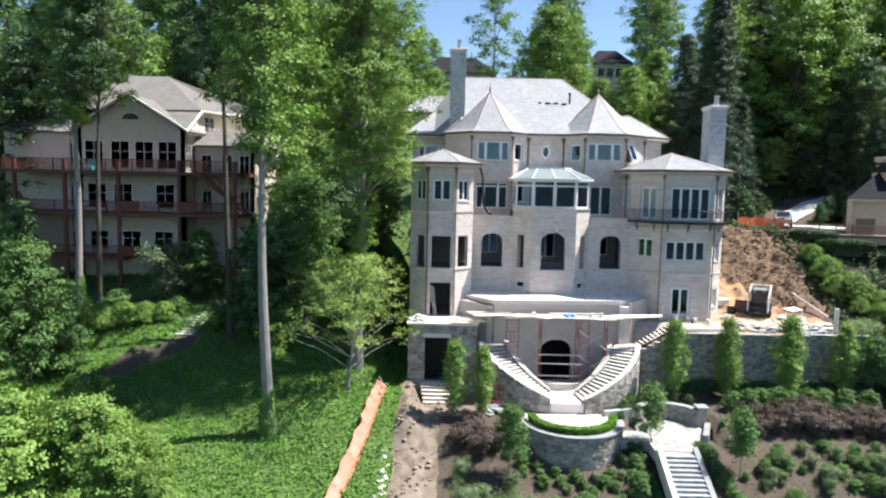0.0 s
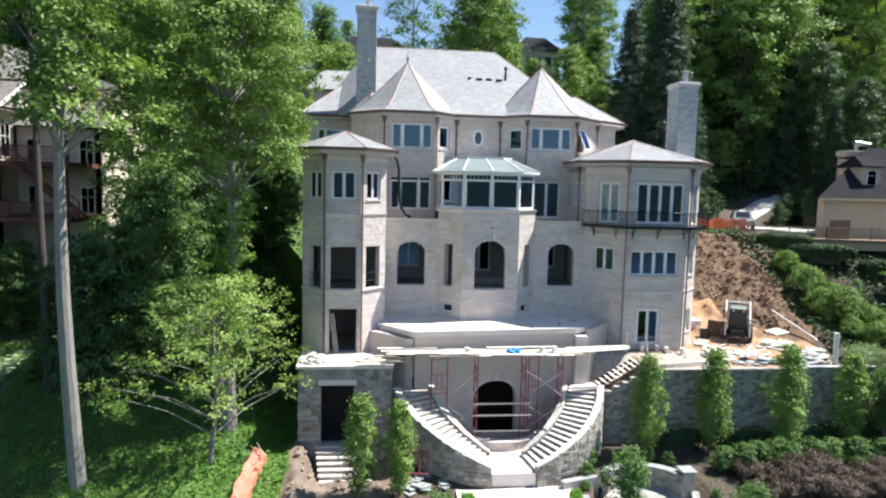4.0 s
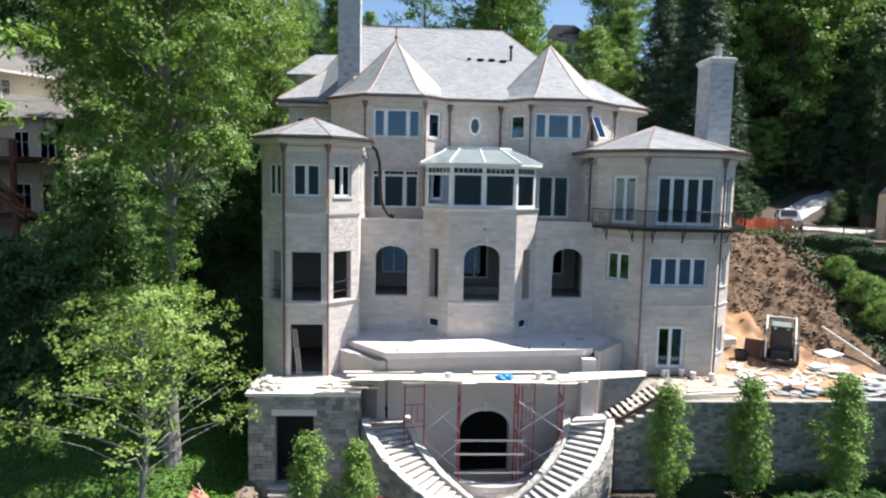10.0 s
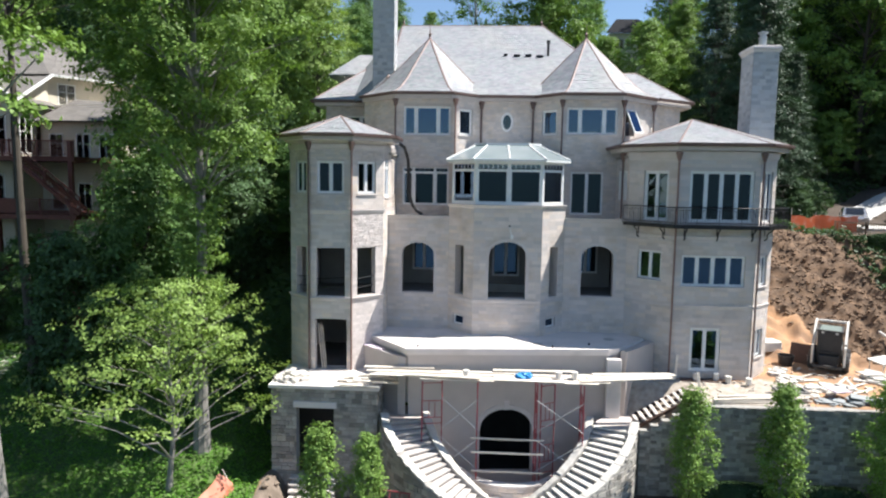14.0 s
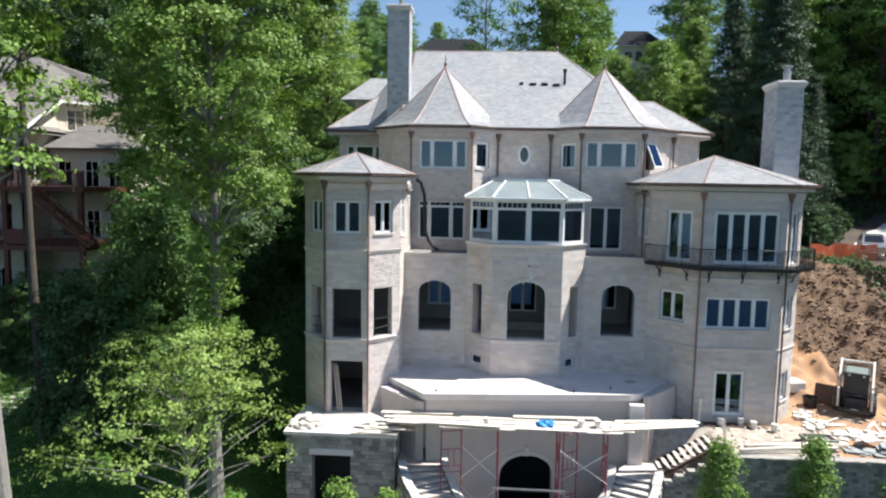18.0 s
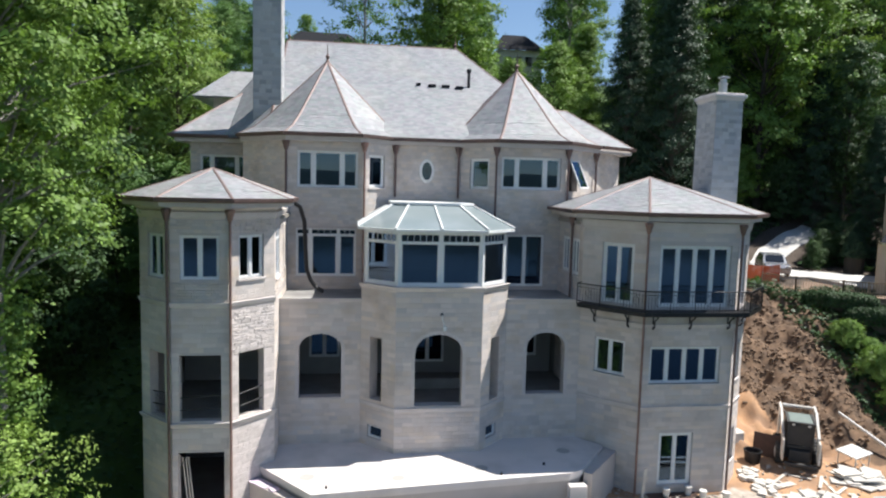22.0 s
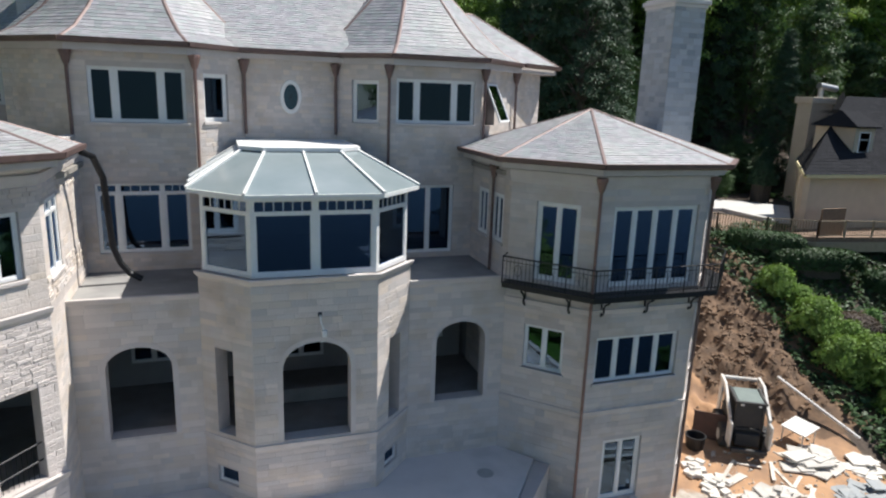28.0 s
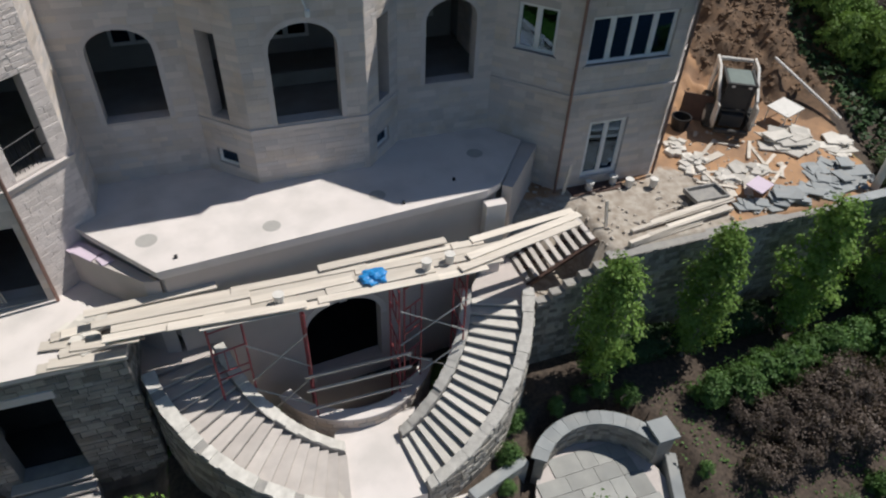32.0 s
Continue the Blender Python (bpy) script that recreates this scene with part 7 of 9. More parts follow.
roof("main_roof", [((-33.0, 77.4, 24.15), (-18.9, 77.2, 24.15), (-25.6, 85, 28.7), (-30.0, 85, 28.7)), ((-18.9, 77.2, 24.15), (-16.1, 81.5, 24.15), (-25.6, 85, 28.7)), ((-16.1, 81.5, 24.15), (-12.7, 81.5, 24.15), (-25.6, 85, 28.7)), ((-12.7, 81.5, 24.15), (-12.7, 94.6, 24.15), (-25.6, 85, 28.7)), ((-33.0, 94.6, 24.1), (-33.0, 77.4, 24.1), (-30.0, 85, 28.7))], M_SHINGLE, wh, "grey shingle main roof", seed=93, row=0.3, wide=0.6)
roof("front_slope", [((-18.7, 73.2, 21.72), (-18.7, 77.5, 24.15), (-24.5, 79.8, 25.4))], M_SHINGLE, wh, "grey shingle roof slope beside the gable", seed=98, row=0.3, wide=0.6)
bm = bmesh.new()
tube(bm, (-18.75, 73.2, 21.68), (-18.75, 77.4, 24.08), 0.12, n=4)
tube(bm, (-18.85, 77.3, 24.08), (-16.15, 81.55, 24.08), 0.12, n=4)
part("rake_board", bm, M_WHITE, wh)
roof("wing_roof", [((-19.2, 75.6, 20.5), (-12.2, 75.6, 20.5), (-14.6, 78.6, 22.2), (-18.0, 79.2, 22.2)), ((-12.2, 75.6, 20.5), (-12.2, 85, 20.5), (-14.6, 78.6, 22.2))], M_SHINGLE, wh, "grey shingle wing roof", seed=94, row=0.3, wide=0.6)
bm = bmesh.new()
for i in range(13):
    k0 = math.pi * i / 12
    tube(bm, (-24.55 + 0.95 * math.cos(k0), 73.74, 22.7 + 0.75 * math.sin(k0)), (-24.55 + 0.95 * math.cos(k0 + math.pi / 12), 73.74, 22.7 + 0.75 * math.sin(k0 + math.pi / 12)), 0.07, n=5)
tube(bm, (-25.55, 73.74, 22.7), (-23.55, 73.74, 22.7), 0.07, n=5)
fan = part("fan_window", bm, M_WHITE, wh, "half round fan window")
bm = bmesh.new()
bm.faces.new([bm.verts.new((-24.55 + 0.93 * math.cos(math.pi * i / 12), 73.77, 22.7 + 0.73 * math.sin(math.pi * i / 12))) for i in range(13)])
part("pane", bm, M_PANE_FAR, fan)
bm = bmesh.new()
for x0, z0, x1, z1 in ((-30.3, 21.75, -24.55, 25.25), (-24.55, 25.25, -18.8, 21.75)):
    tube(bm, (x0, 73.3, z0), (x1, 73.3, z1), 0.13, n=4)
part("barge_board", bm, M_WHITE, wh)
for z0, z1, us in ((17.95, 20.7, (0.6, 3.2, 5.6, 7.9)), (14.0, 16.5, (0.8, 3.4, 7.6)), (9.8, 11.8, (0.9, 4.2, 7.4))):
    for u in us:
        plain_window(W2, u, u + 1.9, z0, z1, wh, 2)
for z0, z1 in ((17.95, 20.5), (14.0, 16.3), (9.8, 11.6)):
    for u in (0.8, 3.0, 5.4):
        plain_window(W1, u, u + 1.4, z0, z1, wh, 2)
for u in (0.35, 2.1):
    plain_window(W3, u, u + 1.35, 18.0, 20.6, wh, 2)
for u in (0.7, 2.8, 4.6):
    plain_window(W4, u, u + 1.1, 17.6, 19.6, wh, 2)
    plain_window(W4, u, u + 1.1, 13.8, 15.9, wh, 2)
plain_window(WU, 0.7, 2.1, 21.9, 23.6, wh, 2)
deck = thing("red_deck", "red stained timber deck stack on the cream house", "deck")
for z in (17.7, 13.75, 9.5):
    bm = bmesh.new()
    x1 = -13.0 if z > 10 else -24
    prism(bm, [(-35.5, 70.6), (x1, 70.6), (x1, 76.4 if z > 10 else 73.8), (-19.35, 76.4 if z > 10 else 73.8), (-19.35, 73.75), (-35.5, 74.4)][: 6 if z > 10 else 3] + ([] if z > 10 else [(-35.5, 73.8)]), z - 0.32, z)
    part("deck_floor", bm, M_REDWOOD, deck)
    for x in ((-24.4, -22.3), (-18.6, -17.0)) if z < 15 else ():
        bm = bmesh.new()
        box(bm, x[0], 70.5, z + 0.1, x[1], 70.56, z + 1.05, None, 0.01)
        part("rail_panel", bm, M_REDWOOD, deck, "solid red boarded rail panel")
    railing([(-35.5, 74.4), (-35.5, 70.65), (x1, 70.65)], z, 1.05, deck, M_REDWOOD, 0.13, 2.6)
for x in (-34.3, -29.5, -24.4, -18.6, -13.3):
    bm = bmesh.new()
    tube(bm, (x, 70.75, ground_z(x, 70.75) - 0.3), (x, 70.75, 18.7), 0.2, n=4)
    part("deck_post", bm, M_REDWOOD, deck)
bm = bmesh.new()
for x0, z0, x1, z1 in ((-16.4, 17.6, -11.8, 13.9),):
    for y in (69.2, 70.4):
        tube(bm, (x0, y, z0), (x1, y, z1), 0.14, n=4)
    for i in range(22):
        s = i / 22
        box(bm, x0 + (x1 - x0) * s - 0.14, 69.2, z0 + (z1 - z0) * s, x0 + (x1 - x0) * s + 0.14, 70.4, z0 + (z1 - z0) * s + 0.05)
part("deck_stair", bm, M_REDWOOD, deck, "red timber stair between the decks")
railing([(-16.4, 69.2, 17.7), (-11.8, 69.2, 14.0)], 0, 1.0, deck, M_REDWOOD, 0.2, 2.5)
bm = bmesh.new()
box(bm, -28.4, 72.2, 17.72, -27.6, 72.9, 18.12, None, 0.05)
box(bm, -28.4, 72.8, 18.12, -27.6, 72.92, 18.75, None, 0.03)
whole("patio_chair", bm, mat("teal_plastic", (0.05, 0.42, 0.42), (0.04, 0.36, 0.37), scale=4, rough=0.5), "teal plastic chair on the red deck", "chair")
# timber steps up the garden path
ws = thing("garden_steps", "dark timber edged steps on the garden path", "steps")
for i in range(9):
    bm = bmesh.new()
    x, y = -15.5 + 0.07 * i, 63.6 + i * 0.45
    z = ground_z(x, y) + 0.05
    box(bm, x - 0.8, y - 0.1, z - 0.15, x + 0.8, y + 0.42, z + 0.06, None, 0.015)
    part("step", bm, M_STEP, ws)

# --- the tan house on the hill to the east ---
M_TAN = mat("tan_stucco", (0.60, 0.50, 0.37), (0.53, 0.44, 0.325), scale=1.5, rough=0.85, bump=0.1, bscale=60)
eh = thing("tan_house", "tan stucco house with dark hipped roofs and dormers", "house")
Z0, ZE = 11.5, 16.3
H1 = Panel((57.8, 86.6), (48.7, 77.4), Z0, ZE)
H2 = Panel((48.7, 77.4), (57.2, 76.9), Z0, ZE)
H3 = Panel((57.2, 76.9), (67.5, 76.9), Z0, ZE)
bm = bmesh.new()
for P in (H1, H2, H3):
    P.quads(bm)
prism(bm, [(49.7, 78.0), (57.4, 77.6), (75, 77.6), (75, 96), (68, 96)], Z0, ZE - 0.1)
prism(bm, [(66.5, 78.0), (77, 78.0), (77, 92), (66.5, 92)], Z0, 20.5)
part("wall", bm, M_TAN, eh)
bm = bmesh.new()
for a, b in (((57.6, 86.6), (48.3, 77.0)), ((48.3, 77.0), (57.1, 76.4)), ((57.1, 76.4), (67.8, 76.4))):
    tube(bm, (*a, ZE + 0.0), (*b, ZE + 0.0), 0.16, n=4)
part("cornice", bm, mat("pale_yellow_trim", (0.72, 0.62, 0.36), (0.66, 0.57, 0.33), rough=0.6), eh, "pale yellow eaves trim")
roof("hip_roof", [((48.1, 76.9, ZE + 0.1), (57.1, 76.3, ZE + 0.1), (60.5, 82.5, 21.4), (57.0, 82.5, 21.4)), ((60.5, 89.5, ZE + 0.1), (48.1, 76.9, ZE + 0.1), (57.0, 82.5, 21.4), (62, 86, 21.4)), ((57.1, 76.3, ZE + 0.1), (70.8, 76.3, ZE + 0.1), (69, 82.5, 21.4), (60.5, 82.5, 21.4))], M_SHINGLE_DARK, eh, "dark shingle hipped roof", seed=95, row=0.3, wide=0.6)
roof("main_roof", [((60.8, 80.8, 21.2), (84, 78.5, 20.6), (78.5, 86, 27.5), (72.4, 86, 27.5)), ((79, 95, 21.2), (60.8, 80.8, 21.2), (72.4, 86, 27.5)), ((84, 78.5, 20.6), (84, 95, 20.6), (78.5, 86, 27.5))], M_SHINGLE_DARK, eh, "steep dark main roof", seed=96, row=0.3, wide=0.6)
roof("cross_roof", [((66.0, 77.5, 20.5), (74.5, 77.5, 20.5), (70.2, 81, 23.8)), ((66.0, 77.5, 20.5), (70.2, 81, 23.8), (66.0, 86, 20.6)), ((74.5, 77.5, 20.5), (74.5, 86, 20.6), (70.2, 81, 23.8))], M_SHINGLE_DARK, eh, "hipped cross roof", seed=97, row=0.3, wide=0.6)


def dormer(x, y, z, w=1.7):
    P = Panel((x - w / 2, y), (x + w / 2, y), z, z + 2.1)
    bm = bmesh.new()
    box(bm, x - w / 2, y, z, x + w / 2, y + 3.2, z + 2.1)
    d = part("dormer", bm, M_TAN, eh, "small tan roof dormer")
    plain_window(P, w / 2 - 0.5, w / 2 + 0.5, z + 0.35, z + 1.75, eh, 1)
    roof("dormer_roof", [((x - w / 2 - 0.3, y - 0.3, z + 2.1), (x + w / 2 + 0.3, y - 0.3, z + 2.1), (x + w / 2 - 0.1, y + 1.4, z + 3.1), (x - w / 2 + 0.1, y + 1.4, z + 3.1)), ((x - w / 2 + 0.1, y + 1.4, z + 3.1), (x + w / 2 - 0.1, y + 1.4, z + 3.1), (x + w / 2 + 0.3, y + 3.4, z + 3.0), (x - w / 2 - 0.3, y + 3.4, z + 3.0)), ((x - w / 2 - 0.3, y + 3.4, z + 2.1), (x - w / 2 - 0.3, y - 0.3, z + 2.1), (x - w / 2 + 0.1, y + 1.4, z + 3.1)), ((x + w / 2 + 0.3, y - 0.3, z + 2.1), (x + w / 2 + 0.3, y + 3.4, z + 2.1), (x + w / 2 - 0.1, y + 1.4, z + 3.1))], M_SHINGLE_DARK, eh, "dark dormer roof", slate=False)


dormer(54.2, 78.2, 17.3)
dormer(62.6, 78.2, 17.3, 2.2)
bm = bmesh.new()
box(bm, 57.4, 85.8, 12.5, 59.6, 87.2, 21.1, None, 0.03)
box(bm, 57.25, 85.65, 20.8, 59.75, 87.35, 21.3, None, 0.03)
ch = part("chimney", bm, M_TAN, eh, "broad tan chimney")
bm = bmesh.new()
tube(bm, (58.9, 86.5, 21.3), (58.9, 86.5, 22.2), 0.22, n=10)
tube(bm, (58.5, 86.4, 22.2), (60.3, 86.4, 22.0), 0.26, n=10)
part("flue", bm, M_GALV, ch, "white bent metal flue")
for P, u in ((H3, 1.9), (H3, 6.2), (H3, 9.0)):
    plain_window(P, u, u + 0.8, 13.6, 15.5, eh, 1)
bm = bmesh.new()
for x, y in ((73.0, 84.9), (75.6, 84.9)):
    box(bm, x, y, 26.2, x + 0.6, y + 0.6, 26.9, None, 0.05)
part("roof_vent", bm, M_BUCKET, eh, "pale roof vents")
ed = thing("hillside_deck", "brown timber deck and railing along the tan house and driveway", "deck")
DK = [(41.9, 80.4), (43.0, 78.2), (45.2, 76.4), (47.8, 75.0), (57, 73.4), (68, 73.1)]
bm = bmesh.new()
prism(bm, DK + [(68, 77), (57.2, 77), (48.9, 77.2), (48.2, 83.6), (42, 83.6)], 12.5, 12.8)
part("deck_floor", bm, M_BROWNWOOD, ed)
railing(DK, 12.8, 1.0, ed, M_TANWOOD, 0.16, 1.9)
for i, (x, y) in enumerate(DK[2:]):
    for k in (0, 4.5):
        bm = bmesh.new()
        tube(bm, (x + k, y + 0.4, ground_z(x + k, y + 0.4) - 0.3), (x + k, y + 0.4, 12.55), 0.15, n=4)
        part("deck_post", bm, M_BROWNWOOD, ed)
bm = bmesh.new()
prism(bm, [(41.8, 80.3), (42.9, 78.1), (45.15, 76.3), (47.75, 74.9), (57, 73.3), (68, 73.0), (68, 73.1), (57, 73.45), (47.85, 75.1), (45.3, 76.5), (43.1, 78.3), (42, 80.5)], 11.9, 12.5)
part("skirt_board", bm, M_TANWOOD, ed)
bm = bmesh.new()
box(bm, 48.3, 75.3, 12.8, 50.2, 75.42, 14.5)
part("privacy_screen", bm, M_BROWNWOOD, ed, "brown timber screen")
# driveway with a bend up the hill, and the apron by the deck
DRIVE = [(46.8, 87.8), (49.8, 91.2), (53, 93.3), (55.5, 94.7), (57.5, 96)]
bm = bmesh.new()
rows = []
for i in range(25):
    s = i / 6
    k = min(3, int(s))
    p, q = Vector(DRIVE[k]), Vector(DRIVE[k + 1])
    c, d = p + (q - p) * (s - k), (q - p).normalized()
    side = Vector((d.y, -d.x)) * 1.05
    rows.append([bm.verts.new((c.x + side.x * j, c.y + side.y * j, ground_z(c.x + side.x * j, c.y + side.y * j) + 0.14)) for j in (-1, 0, 1)])
for A, B in zip(rows, rows[1:]):
    for i in range(2):
        bm.faces.new((A[i], A[i + 1], B[i + 1], B[i]))
prism(bm, [(44.5, 83.6), (48.2, 83.6), (48.4, 78.6), (49.0, 78.2), (54.6, 83.8), (52.0, 86.6), (48.6, 88.9), (46.2, 88.6), (45.0, 87.6)], 12.4, 13.1)
whole("driveway", bm, M_DRIVE, "pale concrete driveway curving up the hill", "driveway", kind="structure")


def fence_sheet(name, pts, h, material, label, category, lean=0.0):
    f = thing(name, label, category)
    bm = bmesh.new()
    n = 0
    rows = []
    for a, b in zip(pts, pts[1:]):
        k = max(2, int(math.dist(a, b) / 0.25))
        for i in range(k):
            s = i / k
            x, y = a[0] + (b[0] - a[0]) * s, a[1] + (b[1] - a[1]) * s
            z = ground_z(x, y)
            wob = 0.10 * noise.noise((x * 1.3, y * 1.3, 1))
            sag = 0.75 + 0.25 * noise.noise((x * 0.8, y * 0.8, 8))
            rows.append([bm.verts.new((x + wob * q * 2 - lean * q * q, y + wob * q, z + 0.02 + h * sag * q)) for q in (0, 0.35, 0.7, 1.0)])
    for A, B in zip(rows, rows[1:]):
        for i in range(3):
            bm.faces.new((A[i], A[i + 1], B[i + 1], B[i]))
    sheet = part("mesh_sheet", bm, material, f)
    md = sheet.modifiers.new("thick", "SOLIDIFY")
    md.thickness = 0.015
    for a, b in zip(pts, pts[1:]):
        k = max(1, round(math.dist(a, b) / 1.8))
        for i in range(k):
            s = i / k
            x, y = a[0] + (b[0] - a[0]) * s, a[1] + (b[1] - a[1]) * s
            bm = bmesh.new()
            tube(bm, (x, y, ground_z(x, y) - 0.2), (x - lean * 0.8, y + 0.02, ground_z(x, y) + h * 1.08), 0.025, n=5)
            part("stake", bm, M_PLANK, f)


fence_sheet("orange_fence", [(38.8, 80.9), (41.2, 82.0), (43.4, 82.6), (44.9, 82.3)], 1.6, M_ORANGE, "sagging orange plastic safety fence at the top of the bank", "fence")
fence_sheet("silt_fence", [(2.5, 58.2), (2.2, 55.6), (1.9, 52.6), (1.4, 50.0), (0.8, 47.6), (0.2, 45.2), (-0.6, 42.0)], 0.9, mat("faded_orange_mesh", (0.46, 0.115, 0.06), (0.48, 0.23, 0.165), scale=1.4, rough=0.7, stain=(0.42, 0.16, 0.09), sscale=0.8, samount=0.5), "faded orange plastic silt fence slumping down the slope", "fence", 0.75)


def car(m):
    c = thing("car", "silver sport utility car parked on the driveway", "car")
    paint, dark = mat("silver_paint", (0.38, 0.39, 0.41), (0.34, 0.35, 0.37), scale=2, rough=0.25, metal=0.6), mat("car_glass", (0.02, 0.022, 0.025), rough=0.05, spec=0.9)
    bm = bmesh.new()
    prof = [(-2.25, 0.35), (-2.3, 0.8), (-2.1, 1.0), (-1.0, 1.08), (-0.35, 1.62), (1.5, 1.66), (2.15, 1.1), (2.28, 0.9), (2.25, 0.35)]
    rows = []
    for x in (-0.92, -0.86, 0.86, 0.92):
        e = 0.0 if abs(x) < 0.9 else 0.05
        rows.append([bm.verts.new((x * (0.85 if z > 1.2 else 1), y * (1 - e * 0.4), z - e * (1 if z > 0.5 else -1))) for y, z in prof])
    for A, B in zip(rows, rows[1:]):
        for i in range(len(prof) - 1):
            bm.faces.new((A[i], A[i + 1], B[i + 1], B[i]))
        bm.faces.new((A[-1], A[0], B[0], B[-1]))
    bm.faces.new(rows[0])
    bm.faces.new(rows[-1][::-1])
    part("body", bm, paint, c)
    for nm, q in (("windscreen", ((-0.66, -0.95, 1.12), (0.66, -0.95, 1.12), (0.62, -0.40, 1.60), (-0.62, -0.40, 1.60))), ("rear_window", ((0.62, 2.08, 1.18), (-0.62, 2.08, 1.18), (-0.6, 1.56, 1.62), (0.6, 1.56, 1.62)))):
        bm = bmesh.new()
        off = Vector((0, -0.03 if nm == "windscreen" else 0.03, 0.02))
        face(bm, *[Vector(p) + off for p in q])
        part(nm, bm, dark, c)
    for sx in (-1, 1):
        bm = bmesh.new()
        face(bm, *[(sx * (0.935 if z < 1.2 else 0.80), y, z) for y, z in ((-0.75, 1.12), (1.9, 1.14), (1.45, 1.55), (-0.3, 1.55))])
        part("side_window", bm, dark, c)
        for y in (-1.4, 1.4):
            bm = bmesh.new()
            tube(bm, (sx * 0.72, y, 0.36), (sx * 0.95, y, 0.36), 0.36, n=18)
            w = part("wheel", bm, M_IRON, c)
            bm = bmesh.new()
            tube(bm, (sx * 0.9, y, 0.36), (sx * 0.96, y, 0.36), 0.22, n=14)
            part("rim", bm, M_GALV, w)
        for y, mt in ((-2.26, M_BUCKET), (2.2, M_ORANGE)):
            bm = bmesh.new()
            box(bm, sx * 0.72 - 0.16, y - 0.04, 0.78, sx * 0.72 + 0.16, y + 0.04, 0.95, None, 0.02)
            part("headlight" if y < 0 else "tail_light", bm, mt, c)
    c.matrix_basis = m


car(pose(45.6, 84.7, 13.12, 0, 0, -24))
# far houses among the trees on the hill
for x, y, z, w in ((8, 128, 34.0, 13), (40.5, 150, 40.2, 8)):
    fh = thing("hill_house", "distant house with a dark grey roof among the trees", "house", "hill houses")
    bm = bmesh.new()
    box(bm, x - w / 2, y, z - 8, x + w / 2, y + 9, z + 3)
    part("wall", bm, M_SIDING_GREY if x < 20 else M_SIDING, fh)
    roof("roof", [((x - w / 2 - 0.6, y - 0.6, z + 3), (x + w / 2 + 0.6, y - 0.6, z + 3), (x + w / 4, y + 4.5, z + 6.5), (x - w / 4, y + 4.5, z + 6.5)), ((x + w / 2 + 0.6, y - 0.6, z + 3), (x + w / 2 + 0.6, y + 9.6, z + 3), (x + w / 4, y + 4.5, z + 6.5)), ((x - w / 2 - 0.6, y + 9.6, z + 3), (x - w / 2 - 0.6, y - 0.6, z + 3), (x - w / 4, y + 4.5, z + 6.5))], M_SHINGLE_DARK, fh, "grey shingle roof", slate=False)
    P = Panel((x - w / 2, y), (x + w / 2, y), z - 8, z + 3)
    for k in range(4):
        plain_window(P, 1.2 + k * w / 4.3, 2.6 + k * w / 4.3, z + 0.2, z + 2.0, fh, 2)


# ---------- plants ----------
def leaf_mesh(name, centres, size, rng, material, out=None, aspect=0.62, keep_up=0.45, loose=0.6):
    """A mesh of small folded leaf blades, one at every centre, turned outward and up with some scatter."""
    c = np.asarray(centres, dtype=np.float32)
    n = len(c)
    nrm = rng.normal(size=(n, 3)) * loose
    if out is None:
        nrm[:, 2] = np.abs(nrm[:, 2])
    else:
        nrm += np.asarray(out) * 1.15
    nrm[:, 2] += keep_up
    nrm /= np.linalg.norm(nrm, axis=1)[:, None]
    t = rng.normal(size=(n, 3))
    t -= (t * nrm).sum(1)[:, None] * nrm
    t /= np.linalg.norm(t, axis=1)[:, None]
    b = np.cross(nrm, t)
    s = size * rng.uniform(0.6, 1.35, size=(n, 1))
    bend = nrm * s * 0.14
    V = np.stack((c - t * s, c - b * s * aspect + bend * 0.5, c + t * s - bend, c + b * s * aspect + bend * 0.5), axis=1).reshape(-1, 3)
    me = bpy.data.meshes.new(name)
    me.vertices.add(4 * n)
    me.vertices.foreach_set("co", V.astype(np.float32).ravel())
    me.loops.add(4 * n)
    me.loops.foreach_set("vertex_index", np.arange(4 * n, dtype=np.int32))
    me.polygons.add(n)
    me.polygons.foreach_set("loop_start", np.arange(0, 4 * n, 4, dtype=np.int32))
    me.update(calc_edges=True)
    me.materials.append(material)
    return me


def pad(rng, centre, rad, flat, twigs, per, twig_r):
    """Leaves of one bough: twigs over the upper shell of a flattened pad. Gives leaf centres and outward directions."""
    d = rng.normal(size=(twigs, 3))
    d[:, 2] = np.where(rng.random(twigs) < 0.8, np.abs(d[:, 2]), d[:, 2])
    d /= np.linalg.norm(d, axis=1)[:, None]
    k = d * rad * rng.uniform(0.45, 1.08, size=(twigs, 1)) * np.array((1, 1, flat)) + centre
    p = rng.normal(size=(twigs, per, 3)) * twig_r * np.array((1, 1, 0.65)) * rng.uniform(0.6, 1.3, size=(twigs, 1, 1)) + k[:, None, :]
    return p.reshape(-1, 3), np.repeat(d, per, axis=0)


